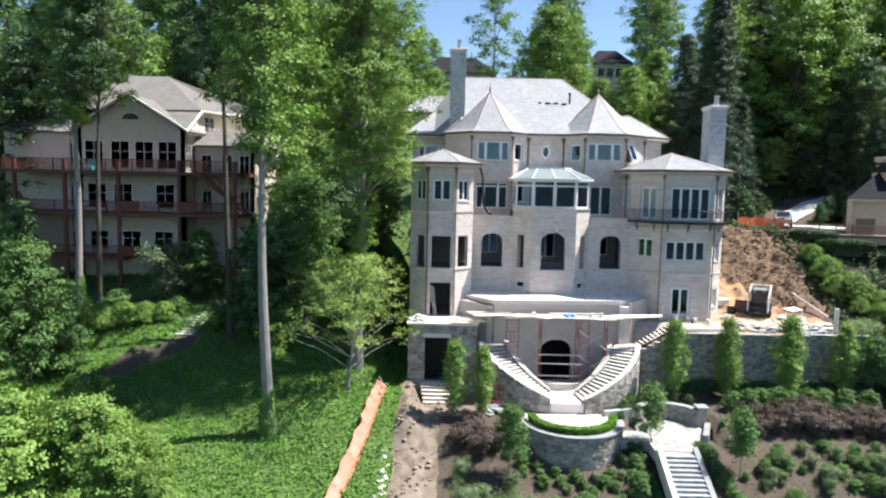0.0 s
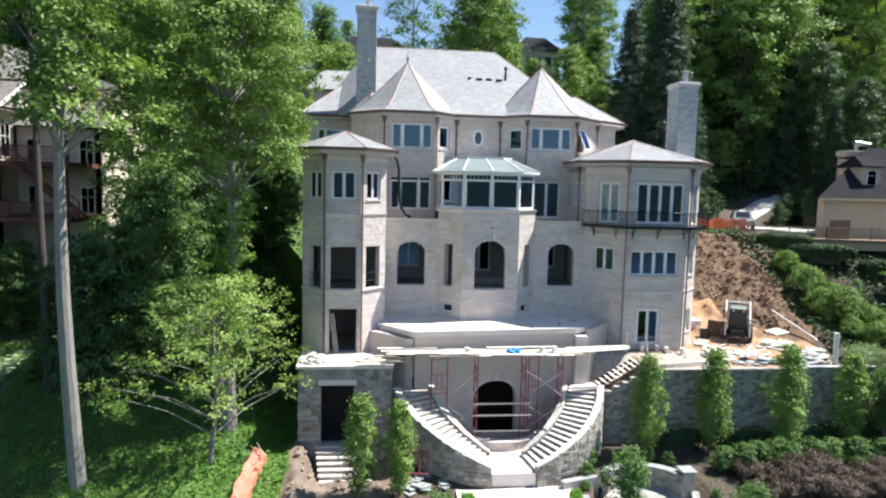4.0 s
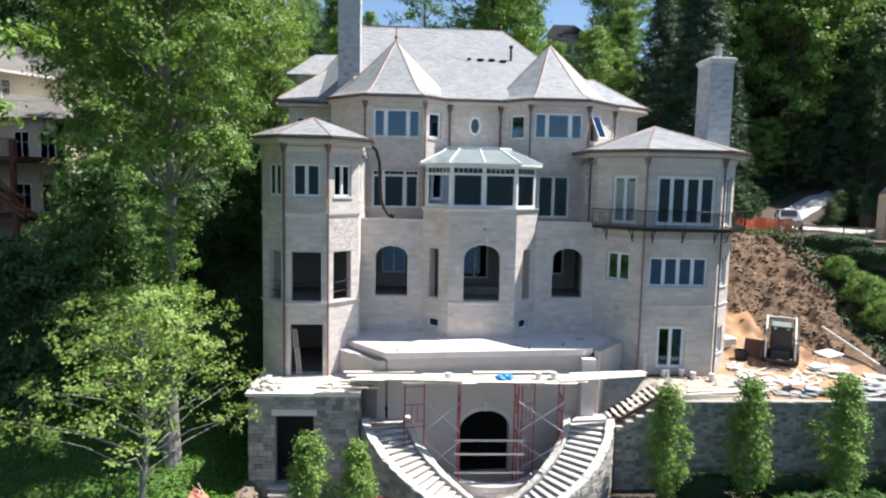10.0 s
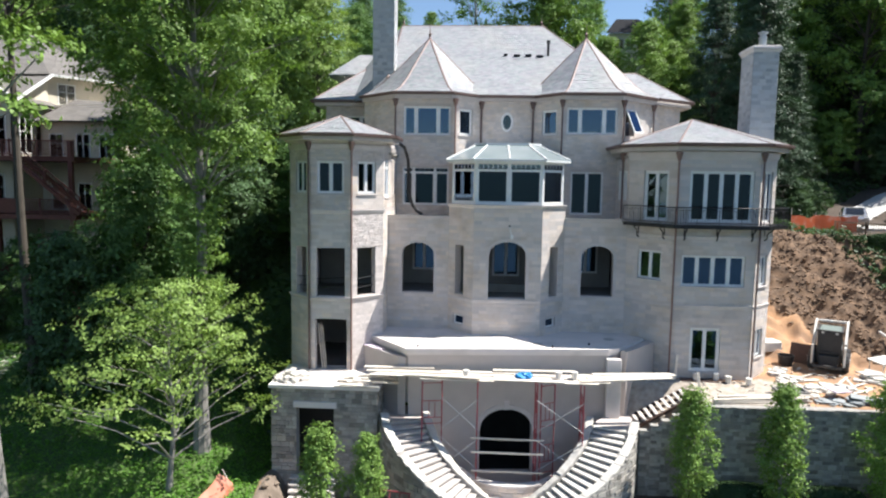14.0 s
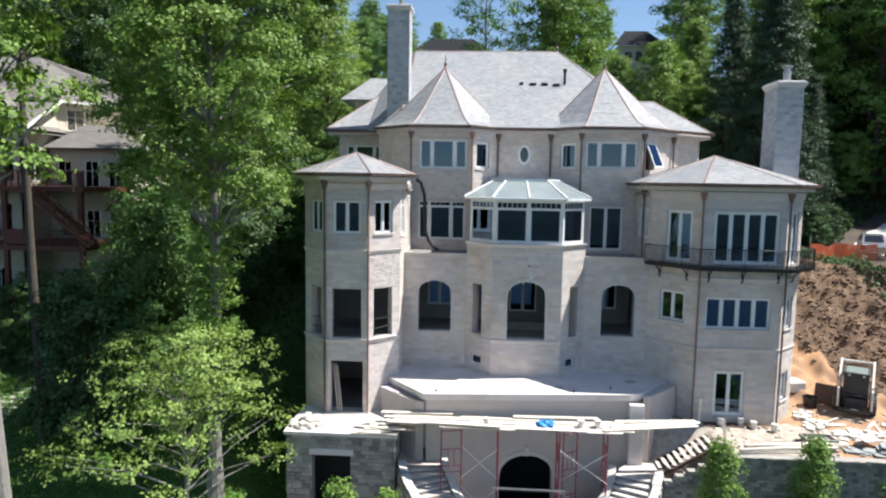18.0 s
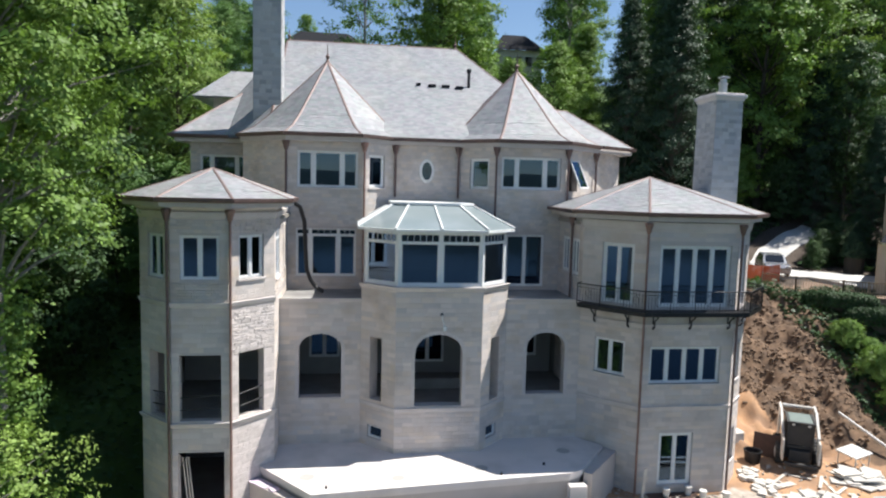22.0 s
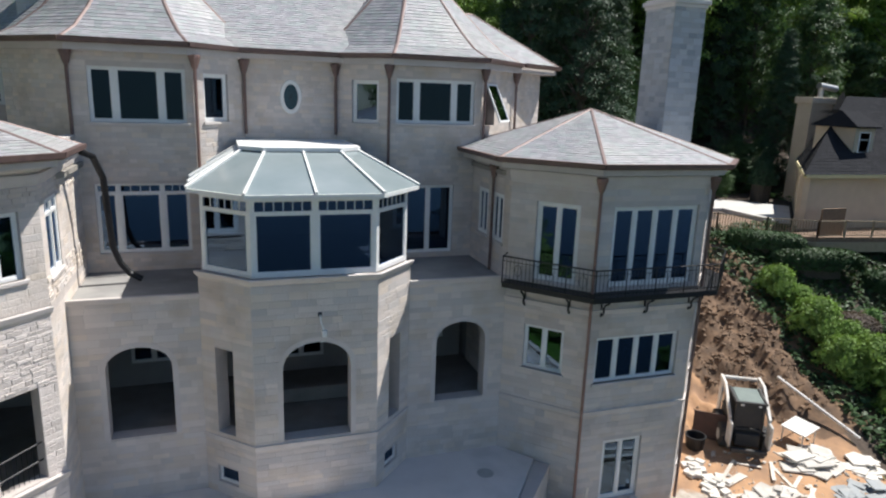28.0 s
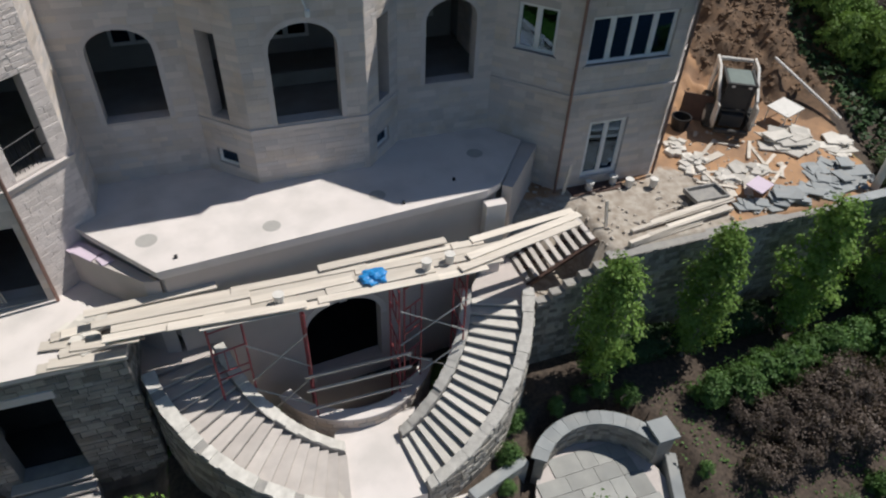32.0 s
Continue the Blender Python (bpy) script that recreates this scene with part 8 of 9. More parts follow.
def trunk_mesh(rng, height, r, lean=0.3, limbs=()):
    bm = bmesh.new()
    pts, rad = [], []
    ph = rng.random() * 6
    for i in range(11):
        s = i / 10
        pts.append(Vector((lean * s * s * math.cos(ph) + 0.12 * math.sin(s * 7 + ph), lean * s * s * math.sin(ph) + 0.12 * math.cos(s * 6), height * s)))
        rad.append(r * (1 - 0.8 * s) + (0.35 * r if i == 0 else 0))
    rings = [[bm.verts.new(p + Vector((q * math.cos(k * math.tau / 10), q * math.sin(k * math.tau / 10), 0))) for k in range(10)] for p, q in zip(pts, rad)]
    for A, B in zip(rings, rings[1:]):
        for k in range(10):
            bm.faces.new((A[k], A[(k + 1) % 10], B[(k + 1) % 10], B[k]))
    bm.faces.new(rings[-1])
    for q in limbs:
        q = Vector(q)
        i = min(9, max(1, int(10 * max(0.15, min(0.92, (q.z - 0.45 * math.hypot(q.x, q.y)) / height)))))
        p = pts[i]
        m = p + (q - p) * 0.5 + Vector((0, 0, 0.06 * (q - p).length))
        a = max(0.012, min(rad[i] * 0.45, 0.022 * (q - p).length + 0.02))
        tube(bm, p, m, a, a * 0.6, n=5, cap=False)
        tube(bm, m, q, a * 0.6, max(0.008, a * 0.18), n=5, cap=False)
    return bm


def envelope(kind, z):
    """Share of the crown's radius at the height z (0 to 1) of the crown."""
    if kind == "column":
        return 0.45 + 0.65 * math.sin(math.pi * min(1, z * 0.86 + 0.1))
    if kind == "vase":
        return 0.45 + 0.65 * z - 0.5 * max(0, z - 0.75)
    if kind == "tall":
        return (0.55 + 0.5 * math.sin(math.pi * min(1, z * 0.9 + 0.12))) * (1 if z < 0.8 else 1 - (z - 0.8) * 2.6)
    if kind == "layers":
        return 1.0 - 0.55 * z ** 2.2
    return math.sqrt(max(0.03, 1 - (abs(z - 0.42) / 0.62) ** 2.2))


def tree(name, seed, height, crown_base, crown_r, leaf, bark, boughs=60, twigs=14, per=24, size=0.13, label="", group="", kind="round", trunk_r=0.3, lean=0.4, flat=0.6, pad_r=0.30, twig_r=0.26, aspect=0.62):
    """A tree or shrub: trunk, limbs that reach every bough, and leaves in twigs over the boughs."""
    rng = np.random.default_rng(seed)
    h = height - crown_base
    P, O, ends = [], [], []
    if kind == "cone":
        for i in range(boughs):
            z = (i + rng.random()) / boughs
            a = i * 2.4 + rng.uniform(-0.4, 0.4)
            ln = crown_r * ((1.02 - z) ** 0.85) * rng.uniform(0.72, 1.12) + 0.15
            z0 = crown_base + h * z
            s = rng.uniform(0.22, 1.0, twigs) ** 0.7
            w = rng.normal(size=twigs) * 0.20 * ln * (1.15 - s)
            k = np.stack((np.cos(a) * s * ln - np.sin(a) * w, np.sin(a) * s * ln + np.cos(a) * w, z0 + 0.10 * ln * s - 0.38 * ln * s * s - 0.25 * np.abs(w)), 1)
            p = rng.normal(size=(twigs, per, 3)) * twig_r * np.array((1, 1, 0.42)) + k[:, None, :]
            P.append(p.reshape(-1, 3))
            O.append(np.repeat(np.stack((np.full(twigs, np.cos(a)), np.full(twigs, np.sin(a)), np.full(twigs, 0.35)), 1), per, axis=0))
            ends.append((math.cos(a) * ln * 0.8, math.sin(a) * ln * 0.8, z0 - 0.14 * ln))
    else:
        lobes = rng.uniform(0.62, 1.2, 7)
        for i in range(boughs):
            z = ((i + rng.random()) / boughs) ** (0.85 if kind != "layers" else 0.7)
            a = i * 2.4 + rng.uniform(-0.5, 0.5)
            w = crown_r * envelope(kind, z) * lobes[int(a / 0.9) % 7]
            pr = crown_r * pad_r * rng.uniform(0.7, 1.3)
            q = max(0.0, w - pr * 0.7) * (rng.uniform(0.55, 1.0) if rng.random() < 0.8 else rng.uniform(0.0, 0.5))
            c = np.array((q * math.cos(a), q * math.sin(a), crown_base + h * (0.04 + 0.92 * z)))
            p, o = pad(rng, c, pr, flat, twigs, per, twig_r)
            side = np.array((math.cos(a), math.sin(a), 0.15)) * 0.5
            P.append(p)
            O.append(o + side)
            ends.append(tuple(c))
    e = thing(name, label, "tree" if height > 2.5 else "shrub", group)
    part("trunk", trunk_mesh(rng, height * (0.95 if kind in ("cone", "column") else 0.82), trunk_r, lean, ends), bark, e)
    place_mesh("crown", leaf_mesh("crown", np.concatenate(P), size, rng, leaf, np.concatenate(O), aspect), leaf, e)
    return e


def clipped(name, seed, sx, sy, sz, power, count, size, leaf, label, category="shrub", group="clipped hedges", taper=0.0):
    """A clipped hedge or cone: leaves over a rounded block of half sizes sx, sy and height sz, with stems inside."""
    rng = np.random.default_rng(seed)
    d = rng.normal(size=(count, 3))
    d /= np.linalg.norm(d, axis=1)[:, None]
    d[:, 2] = np.where(d[:, 2] < -0.3, -d[:, 2], d[:, 2])
    r = (np.abs(d) ** power).sum(1) ** (-1 / power) * rng.uniform(0.9, 1.02, count)
    p = d * r[:, None]
    z01 = (p[:, 2] + 1) / 2
    w = 1 - taper * z01 ** 1.6
    pts = np.stack((p[:, 0] * sx * w, p[:, 1] * sy * w, z01 * sz), 1)
    e = thing(name, label, category, group)
    bm = bmesh.new()
    lathe(bm, [(0.6, 0.02), (0.6, 0.4), (0.5 * (1 - taper * 0.85), 0.72), (0.03, 0.8)], n=12)
    for v in bm.verts:
        v.co = Vector((v.co.x * sx, v.co.y * sy, v.co.z * sz))
    part("stem_core", bm, M_BARK_DARK, e)
    place_mesh("foliage", leaf_mesh("foliage", pts, size, rng, leaf, d, loose=0.6), leaf, e)
    return e


def plant(src, x, y, scale=1.0, turn=0.0, dz=0.0):
    m = pose(x, y, ground_z(x, y) - 0.15 + dz, 0, 0, turn) @ Matrix.Scale(scale, 4)
    if src.get("placed"):
        o = copy_thing(src, m)
        o.matrix_basis = m
        return o
    src["placed"] = 1
    src.matrix_basis = m
    return src


big_a = tree("tulip_tree", 11, 29, 3.5, 5.4, M_LEAF_LIGHT, M_BARK, 120, 16, 26, 0.115, "tall tulip tree with a full bright green crown", "broadleaf trees", "tall", trunk_r=0.34, pad_r=0.30)
house_tulip = tree("tulip_tree", 45, 33, 14.2, 5.7, M_LEAF_LIGHT, M_BARK, 108, 18, 40, 0.098, "tall tulip tree, bright green, with ivy up its trunk", "broadleaf trees", "tall", trunk_r=0.36, lean=0.2, pad_r=0.31)
sleeve = np.random.default_rng(46)
SP, SO = [], []
for i in range(46):
    z, a = 4.5 + 10.0 * (i + sleeve.random()) / 46, i * 2.4
    w = (0.35 + 0.75 * (z - 4.5) / 10) * sleeve.uniform(0.5, 1.2)
    p, o = pad(sleeve, np.array((w * math.cos(a), w * math.sin(a), z)), 0.55, 0.6, 8, 22, 0.2)
    SP.append(p)
    SO.append(o)
place_mesh("ivy", leaf_mesh("ivy", np.concatenate(SP), 0.1, sleeve, M_LEAF_LIGHT, np.concatenate(SO)), M_LEAF_LIGHT, house_tulip, "leafy ivy sleeve round the trunk")
dogwood = tree("dogwood", 47, 10.4, 2.0, 5.0, M_LEAF, M_BARK_DARK, 60, 12, 24, 0.10, "dark dogwood with flat layered boughs in the shade", "undergrowth trees", "layers", trunk_r=0.14, flat=0.22, pad_r=0.28, twig_r=0.24)
big_y = tree("locust_tree", 10, 27, 4, 5.6, M_LEAF_YELLOW, M_BARK_DARK, 90, 16, 26, 0.12, "feathery olive green tree behind the house", "broadleaf trees", "tall", trunk_r=0.3, pad_r=0.32, flat=0.45)
big_b = tree("oak_tree", 12, 28, 7, 6.2, M_LEAF, M_BARK_DARK, 85, 14, 20, 0.16, "tall spreading oak with a mid green crown", "broadleaf trees", trunk_r=0.34, twig_r=0.34)
big_c = tree("maple_tree", 13, 24, 5, 5.2, M_LEAF_LIGHT, M_BARK_DARK, 75, 14, 20, 0.15, "leafy maple on the wooded hill", "broadleaf trees", "tall", trunk_r=0.28, twig_r=0.32)
big_d = tree("shade_tree", 14, 26, 4, 5.6, M_LEAF_DARK, M_BARK_DARK, 80, 14, 20, 0.16, "dark leafy tree on the wooded hill", "broadleaf trees", trunk_r=0.32, twig_r=0.34)
airy = tree("airy_tree", 9, 30, 10, 4.2, M_LEAF, M_BARK, 44, 12, 20, 0.13, "tall open tree with gaps between its boughs", "broadleaf trees", "tall", trunk_r=0.26, twig_r=0.3, pad_r=0.34)
pine = tree("pine_tree", 15, 30, 6, 4.2, M_CONIFER, M_BARK_DARK, 110, 12, 16, 0.13, "tall dark pine among the hillside woods", "pine trees", "cone", trunk_r=0.3, lean=0.2, twig_r=0.32, aspect=0.4)
hemlock = tree("hemlock", 16, 24, 0.6, 5.6, M_CONIFER, M_BARK_DARK, 190, 14, 16, 0.12, "dense dark hemlock with drooping boughs", "pine trees", "cone", trunk_r=0.28, lean=0.1, twig_r=0.32, aspect=0.4)
under = tree("young_tree", 17, 9, 0.8, 3.0, M_LEAF, M_BARK_DARK, 46, 12, 24, 0.09, "young leafy tree of the undergrowth", "undergrowth trees", trunk_r=0.1, twig_r=0.2)
under_d = tree("young_tree", 18, 8, 0.6, 3.2, M_LEAF_DARK, M_BARK_DARK, 46, 12, 24, 0.10, "dark young tree of the undergrowth", "undergrowth trees", trunk_r=0.1, twig_r=0.2)
under_l = tree("young_tree", 19, 6.5, 0.4, 3.4, M_LEAF_LIGHT, M_BARK_DARK, 34, 13, 26, 0.095, "bright green young tree with flat layered sprays", "undergrowth trees", "layers", trunk_r=0.09, flat=0.16, pad_r=0.30, twig_r=0.2)
bush = tree("bush", 20, 2.0, 0.1, 1.25, M_LEAF, M_BARK_DARK, 26, 9, 18, 0.075, "rounded leafy green shrub in the mulch", "shrubs", trunk_r=0.03, twig_r=0.11, pad_r=0.36)
bush_l = tree("bush", 21, 1.8, 0.05, 1.4, M_LEAF, M_BARK_DARK, 28, 10, 18, 0.08, "low bright green shrub mound on the bank", "shrubs", trunk_r=0.03, twig_r=0.12, pad_r=0.36)
plum = tree("plum_bush", 22, 1.4, 0.05, 1.15, M_PLUM, M_BARK_DARK, 36, 10, 16, 0.05, "dull plum coloured barberry shrub in the mulch", "plum shrubs", "vase", trunk_r=0.03, twig_r=0.10, pad_r=0.3)
box_b = tree("boxwood", 23, 0.75, 0.03, 0.42, M_LEAF, M_BARK_DARK, 22, 9, 14, 0.03, "small clipped boxwood ball", "boxwoods", trunk_r=0.03, twig_r=0.05, pad_r=0.4)
column = tree("columnar_pear", 24, 6.3, 0.4, 1.12, M_LEAF_LIGHT, M_BARK, 70, 8, 15, 0.068, "slender columnar pear tree against the stone wall", "columnar trees", "column", trunk_r=0.06, lean=0.1, twig_r=0.13, pad_r=0.30, flat=1.3)
sapling = tree("sapling", 25, 4.2, 1.2, 1.05, M_LEAF, M_BARK, 30, 9, 20, 0.06, "small young tree with sparse green leaves in the bed", "saplings", "round", trunk_r=0.04, lean=0.2, twig_r=0.14, pad_r=0.38)
open_tree = tree("crape_myrtle", 26, 10.6, 3.2, 7.2, M_LEAF_YELLOW, M_BARK, 66, 9, 20, 0.08, "spreading light green tree with bare branching limbs", "broadleaf trees", "layers", trunk_r=0.15, lean=0.5, flat=0.2, pad_r=0.24, twig_r=0.2)
silver = tree("silver_bush", 27, 1.5, 0.05, 0.9, M_GREYLEAF, M_BARK_DARK, 30, 9, 18, 0.06, "feathery silver green shrub", "shrubs", "vase", trunk_r=0.03, twig_r=0.12, aspect=0.25)
bush_y = tree("bush_mound", 29, 2.3, 0.05, 1.9, M_LEAF_LIGHT, M_BARK_DARK, 60, 13, 22, 0.075, "bright yellow green rounded shrub mound on the bank", "shrubs", trunk_r=0.04, twig_r=0.14, pad_r=0.34)
topiary = clipped("cone_evergreen", 28, 1.5, 1.5, 5.2, 2.2, 9000, 0.09, M_CONIFER, "clipped cone shaped evergreen by the driveway", "tree", "pine trees", taper=0.75)
hedge_block = clipped("clipped_hedge", 30, 2.6, 1.0, 1.7, 4.0, 9000, 0.075, M_HEDGE_SHADE, "clipped green hedge below the deck, darkened for shade")
wall_hedge = clipped("clipped_hedge", 31, 1.75, 0.6, 1.35, 4.0, 6000, 0.06, M_HEDGE_SHADE, "clipped hedge at the foot of the stone wall, darkened for shade")
plum_ball = clipped("plum_shrub", 32, 1.35, 1.2, 1.5, 2.3, 5000, 0.06, M_PLUM, "clipped mushroom shaped plum coloured shrub", group="plum shrubs")
tall = tree("tall_tulip_tree", 41, 37, 18.5, 3.5, M_LEAF_LIGHT, M_BARK, 70, 15, 24, 0.12, "tall straight tulip tree with an ivy covered foot", "broadleaf trees", "tall", trunk_r=0.42, lean=0.15, pad_r=0.34)
tall_d = tree("tall_dark_tree", 42, 37, 22, 5.8, M_LEAF_DARK, M_BARK_DARK, 64, 14, 22, 0.14, "tall dark trunked tree with a high crown", "broadleaf trees", trunk_r=0.3, lean=1.2)
for t in (house_tulip, dogwood, big_y, airy, bush_y, big_a, big_b, big_c, big_d, pine, hemlock, under, under_d, under_l, bush, bush_l, plum, box_b, column, sapling, open_tree, silver, topiary, hedge_block, wall_hedge, plum_ball, tall, tall_d):
    t["placed"] = 0

# trees beside the mansion and on the western slope
plant(house_tulip, 0.1, 60.3, 1.0, 20)
plant(dogwood, -6.6, 67.6, 1.0, 0)
plant(big_a, -8.0, 73, 1.05, 130)
plant(big_y, -1.8, 92, 1.0, 60)
plant(under, -5.6, 65.2, 1.5, 10)
plant(under_d, -8.6, 62.5, 1.25, 70)
plant(open_tree, -0.3, 57.4, 1.0, 30)
plant(under_d, -8, 68.5, 1.1, 80)
plant(under_d, -5.5, 75, 1.3, 10)
# the tall pale trunk with ivy round its foot, and the dark one
ivy_rng = np.random.default_rng(77)
ia, iz = ivy_rng.uniform(0, math.tau, 2600), 3.4 * ivy_rng.random(2600) ** 1.7
ir = 0.50 - 0.02 * iz + ivy_rng.uniform(0, 0.16, 2600) * (1 - iz / 4.2)
place_mesh("ivy", leaf_mesh("ivy", np.stack((ir * np.cos(ia), ir * np.sin(ia), iz), 1), 0.07, ivy_rng, M_IVY, np.stack((np.cos(ia), np.sin(ia), 0 * ia), 1), keep_up=0.2), M_IVY, tall, "green ivy climbing the foot of the trunk")
plant(tall, -5.2, 52.4, 1.0, 0).matrix_basis = pose(-5.2, 52.4, ground_z(-5.2, 52.4) - 0.2, 1.0, -0.5, 0)
plant(tall_d, -11.4, 63.5, 1.0, 40)
plant(tall_d, -32.0, 77.0, 0.75, 140)
plant(tall, -26.8, 68.0, 0.85, 190)
plant(tall_d, -24.0, 66.0, 0.85, 250)
for x, y, s, a in ((-24.5, 56.5, 1.25, 10), (-27.5, 53.5, 1.4, 100), (-22.5, 58.5, 0.8, 50), (-28.5, 59, 1.4, 160)):
    plant(under, x, y, s, a)
for x, y, s, a in ((-18.5, 45, 1.3, 0), (-14.5, 46.0, 1.15, 90), (-21.5, 48, 1.3, 200), (-11.8, 44.5, 1.0, 140), (-24, 44, 1.4, 70), (-11.6, 48.2, 0.6, 30), (-16.2, 49.5, 0.9, 250), (-9.6, 44.6, 0.7, 10)):
    plant(under_l, x, y, s, a)
plant(silver, -19.0, 69.5, 3.4, 0)
plant(under, -16.0, 69.5, 0.75, 90)
for x, y, s, a in ((-21.3, 65.0, 0.26, 0), (-19.6, 65.4, 0.24, 80), (-23.0, 64.2, 0.3, 150), (-18.0, 65.7, 0.22, 20)):
    plant(bush_y, x, y, s * 3.2, a)
for x, y, s in ((-25, 64, 1.0), (-22.5, 66.4, 1.2), (-17.2, 66.8, 0.8), (-13.0, 64.5, 0.7)):
    plant(bush_l, x, y, s, x * 40)
for x, y, s in ((-16.8, 61.9, 0.35), (-17.8, 61.0, 0.3), (-18.9, 61.4, 0.35), (-16.9, 63.3, 0.3), (-18.4, 62.8, 0.35)):
    plant(silver, x, y, s, x * 90)

# woods on the hill behind
rng = random.Random(5)
WOODS = []


def wood(kinds, x0, x1, y0, y1, count, s0, s1, gap=4.0, avoid=lambda x, y: False):
    n = tries = 0
    while n < count and tries < count * 30:
        tries += 1
        x, y = rng.uniform(x0, x1), rng.uniform(y0, y1)
        if avoid(x, y) or any((x - a) ** 2 + (y - b) ** 2 < gap * gap for a, b in WOODS):
            continue
        WOODS.append((x, y))
        plant(rng.choice(kinds), x, y, rng.uniform(s0, s1), rng.uniform(0, 360))
        n += 1


sky_gap = lambda x, y: any(a < (x - 7) / (y - 8.4) < b for a, b in ((0.32, 0.38), (0.205, 0.265), (-0.02, 0.10)))
no_drive = lambda x, y: (40 < x < 50 and y < 91) or (x > 42 and any(math.hypot(x - a - (c - a) * k / 4, y - b - (d - b) * k / 4) < 5 for (a, b), (c, d) in zip(DRIVE, DRIVE[1:]) for k in range(5))) or (48 < x < 78 and 76 < y < 98) or sky_gap(x, y)
# the trees right behind the roof, with sky between them
for src, x, y, s, a in ((airy, 13.2, 108, 1.05, 0), (big_c, 21.0, 104, 1.1, 30), (big_b, 23.5, 112, 1.05, 200), (airy, 36.8, 112, 1.15, 120),
                        (big_c, 31.0, 98, 0.72, 140), (big_a, 27.0, 99, 0.6, 250), (big_c, 34.0, 101, 0.62, 10), (big_a, 36.5, 105, 0.66, 70), (hemlock, 39.3, 90.0, 0.98, 0), (hemlock, 41.5, 95.5, 1.12, 120), (hemlock, 36.3, 93.0, 0.9, 210), (big_c, 9.5, 100, 0.55, 80), (big_c, 4.5, 99, 0.75, 20),
                        (big_b, -7, 97, 1.0, 50), (big_c, 17.0, 97, 0.5, 300)):
    WOODS.append((x, y))
    plant(src, x, y, s, a)
wood([big_b, big_c, big_d], -60, -9, 90, 112, 22, 0.85, 1.15, 5.0)
wood([big_b, big_c], -20, 34, 118, 140, 9, 0.5, 0.7, 5.5, sky_gap)
wood([big_y, big_c, big_b, big_c, pine], 44, 120, 99, 150, 50, 0.95, 1.25, 5.0, no_drive)
wood([big_d, hemlock, big_c], 62, 130, 45, 98, 30, 0.8, 1.1, 5.5, lambda x, y: no_drive(x, y) or (x - 11) / (y - 27) < 1.4)
wood([big_b, big_c], -60, 60, 142, 180, 18, 0.5, 0.7, 6.0, sky_gap)
wood([under_d, under, under_d], -12, 1.0, 77, 92, 9, 1.0, 1.5, 2.6)
wood([big_b, big_d], -60, -36, 60, 86, 10, 0.8, 1.0, 5)
wood([under_d, under], -60, -30, 40, 70, 16, 0.9, 1.4, 4)
wood([under_d, under, under_d], 40, 85, 99, 130, 40, 0.9, 1.6, 2.6, no_drive)
wood([hemlock, big_d], 42, 60, 99, 112, 7, 0.7, 0.95, 3.0, no_drive)
for x, y, s, a in ((56.6, 92.2, 0.45, 140), (55.0, 97.4, 0.8, 90), (44.6, 95.6, 0.7, 50), (46.0, 97.4, 0.7, 290), (58.5, 91.5, 0.5, 20)):
    plant(under_d, x, y, s, a)
plant(under_l, 50.5, 99, 1.1, 40)
plant(topiary, 54.8, 87.0, 0.85)
plant(hemlock, 43.4, 92.0, 0.6, 40)
for x, y, s in ((42.4, 87.4, 0.42), (43.0, 89.0, 0.5), (44.9, 89.8, 0.42)):
    plant(under_d, x, y, s, x * 50)
for src, x, y, s, a in ((big_d, 63.5, 92.0, 0.62, 30), (big_d, 61.0, 96.5, 0.72, 160), (hemlock, 59.6, 91.0, 0.55, 60), (hemlock, 58.4, 97.5, 0.7, 250), (under_d, 51.8, 88.2, 0.35, 0), (under_d, 53.6, 89.6, 0.42, 120), (under_d, 55.8, 89.9, 0.5, 250)):
    plant(src, x, y, s, a)
# eastern slope below the tan house: clipped hedges, mounds and shrubs
plant(hedge_block, 46.2, 73.4, 1.0, -22)
plant(hedge_block, 51.5, 71.6, 1.0, -12)
plant(hedge_block, 44.2, 75.4, 0.85, -38)
plant(plum_ball, 44.8, 69.3, 1.0)
for x, y, s in ((42.4, 72.3, 0.72), (43.3, 71.5, 0.5), (42.5, 69.5, 0.9), (44.0, 68.8, 0.62), (42.3, 67.6, 0.8), (43.4, 66.7, 1.05), (44.9, 65.7, 0.7), (42.9, 65.0, 0.62), (43.9, 63.7, 0.75), (45.6, 63.9, 0.55)):
    plant(bush_y, x, y, s, x * 77)
for x, y, s in ((44.6, 66.2, 0.6), (47.2, 65.6, 0.7), (46.8, 69.8, 0.6), (50.4, 67.2, 0.8)):
    plant(bush, x, y, s, x * 77)
plant(under_l, 50.5, 69.0, 0.62, 70)
plant(under_l, 53.0, 67.6, 0.55, 170)
wood([under_d, under_d, bush_l], 46.5, 70, 55, 65, 14, 0.4, 0.65, 2.6)
wood([bush, bush_l], 53, 66, 66, 72, 12, 0.7, 1.3, 2.0)
for x, y, s, a in ((52.6, 66.5, 0.62, 0), (56.0, 65.0, 0.6, 80), (54.5, 60.5, 0.62, 150), (58.5, 62, 0.7, 220), (50.5, 60.8, 0.55, 300)):
    plant(under_d, x, y, s, a)
for x, y, s, a in ((49.0, 62.0, 0.55, 40), (53.6, 62.4, 0.5, 100)):
    plant(under_l, x, y, s, a)
wood([under_d, under_d, under], 43.2, 50, 44, 57.5, 20, 0.45, 0.8, 1.7)
for x, y, s in ((39.2, 57.2, 1.25), (43.4, 57.8, 1.5), (45.2, 58.8, 1.4)):
    plant(sapling, x, y, s, x * 40)
wood([under_d, under, bush], 50, 64, 42, 57, 18, 0.6, 1.0, 2.3)
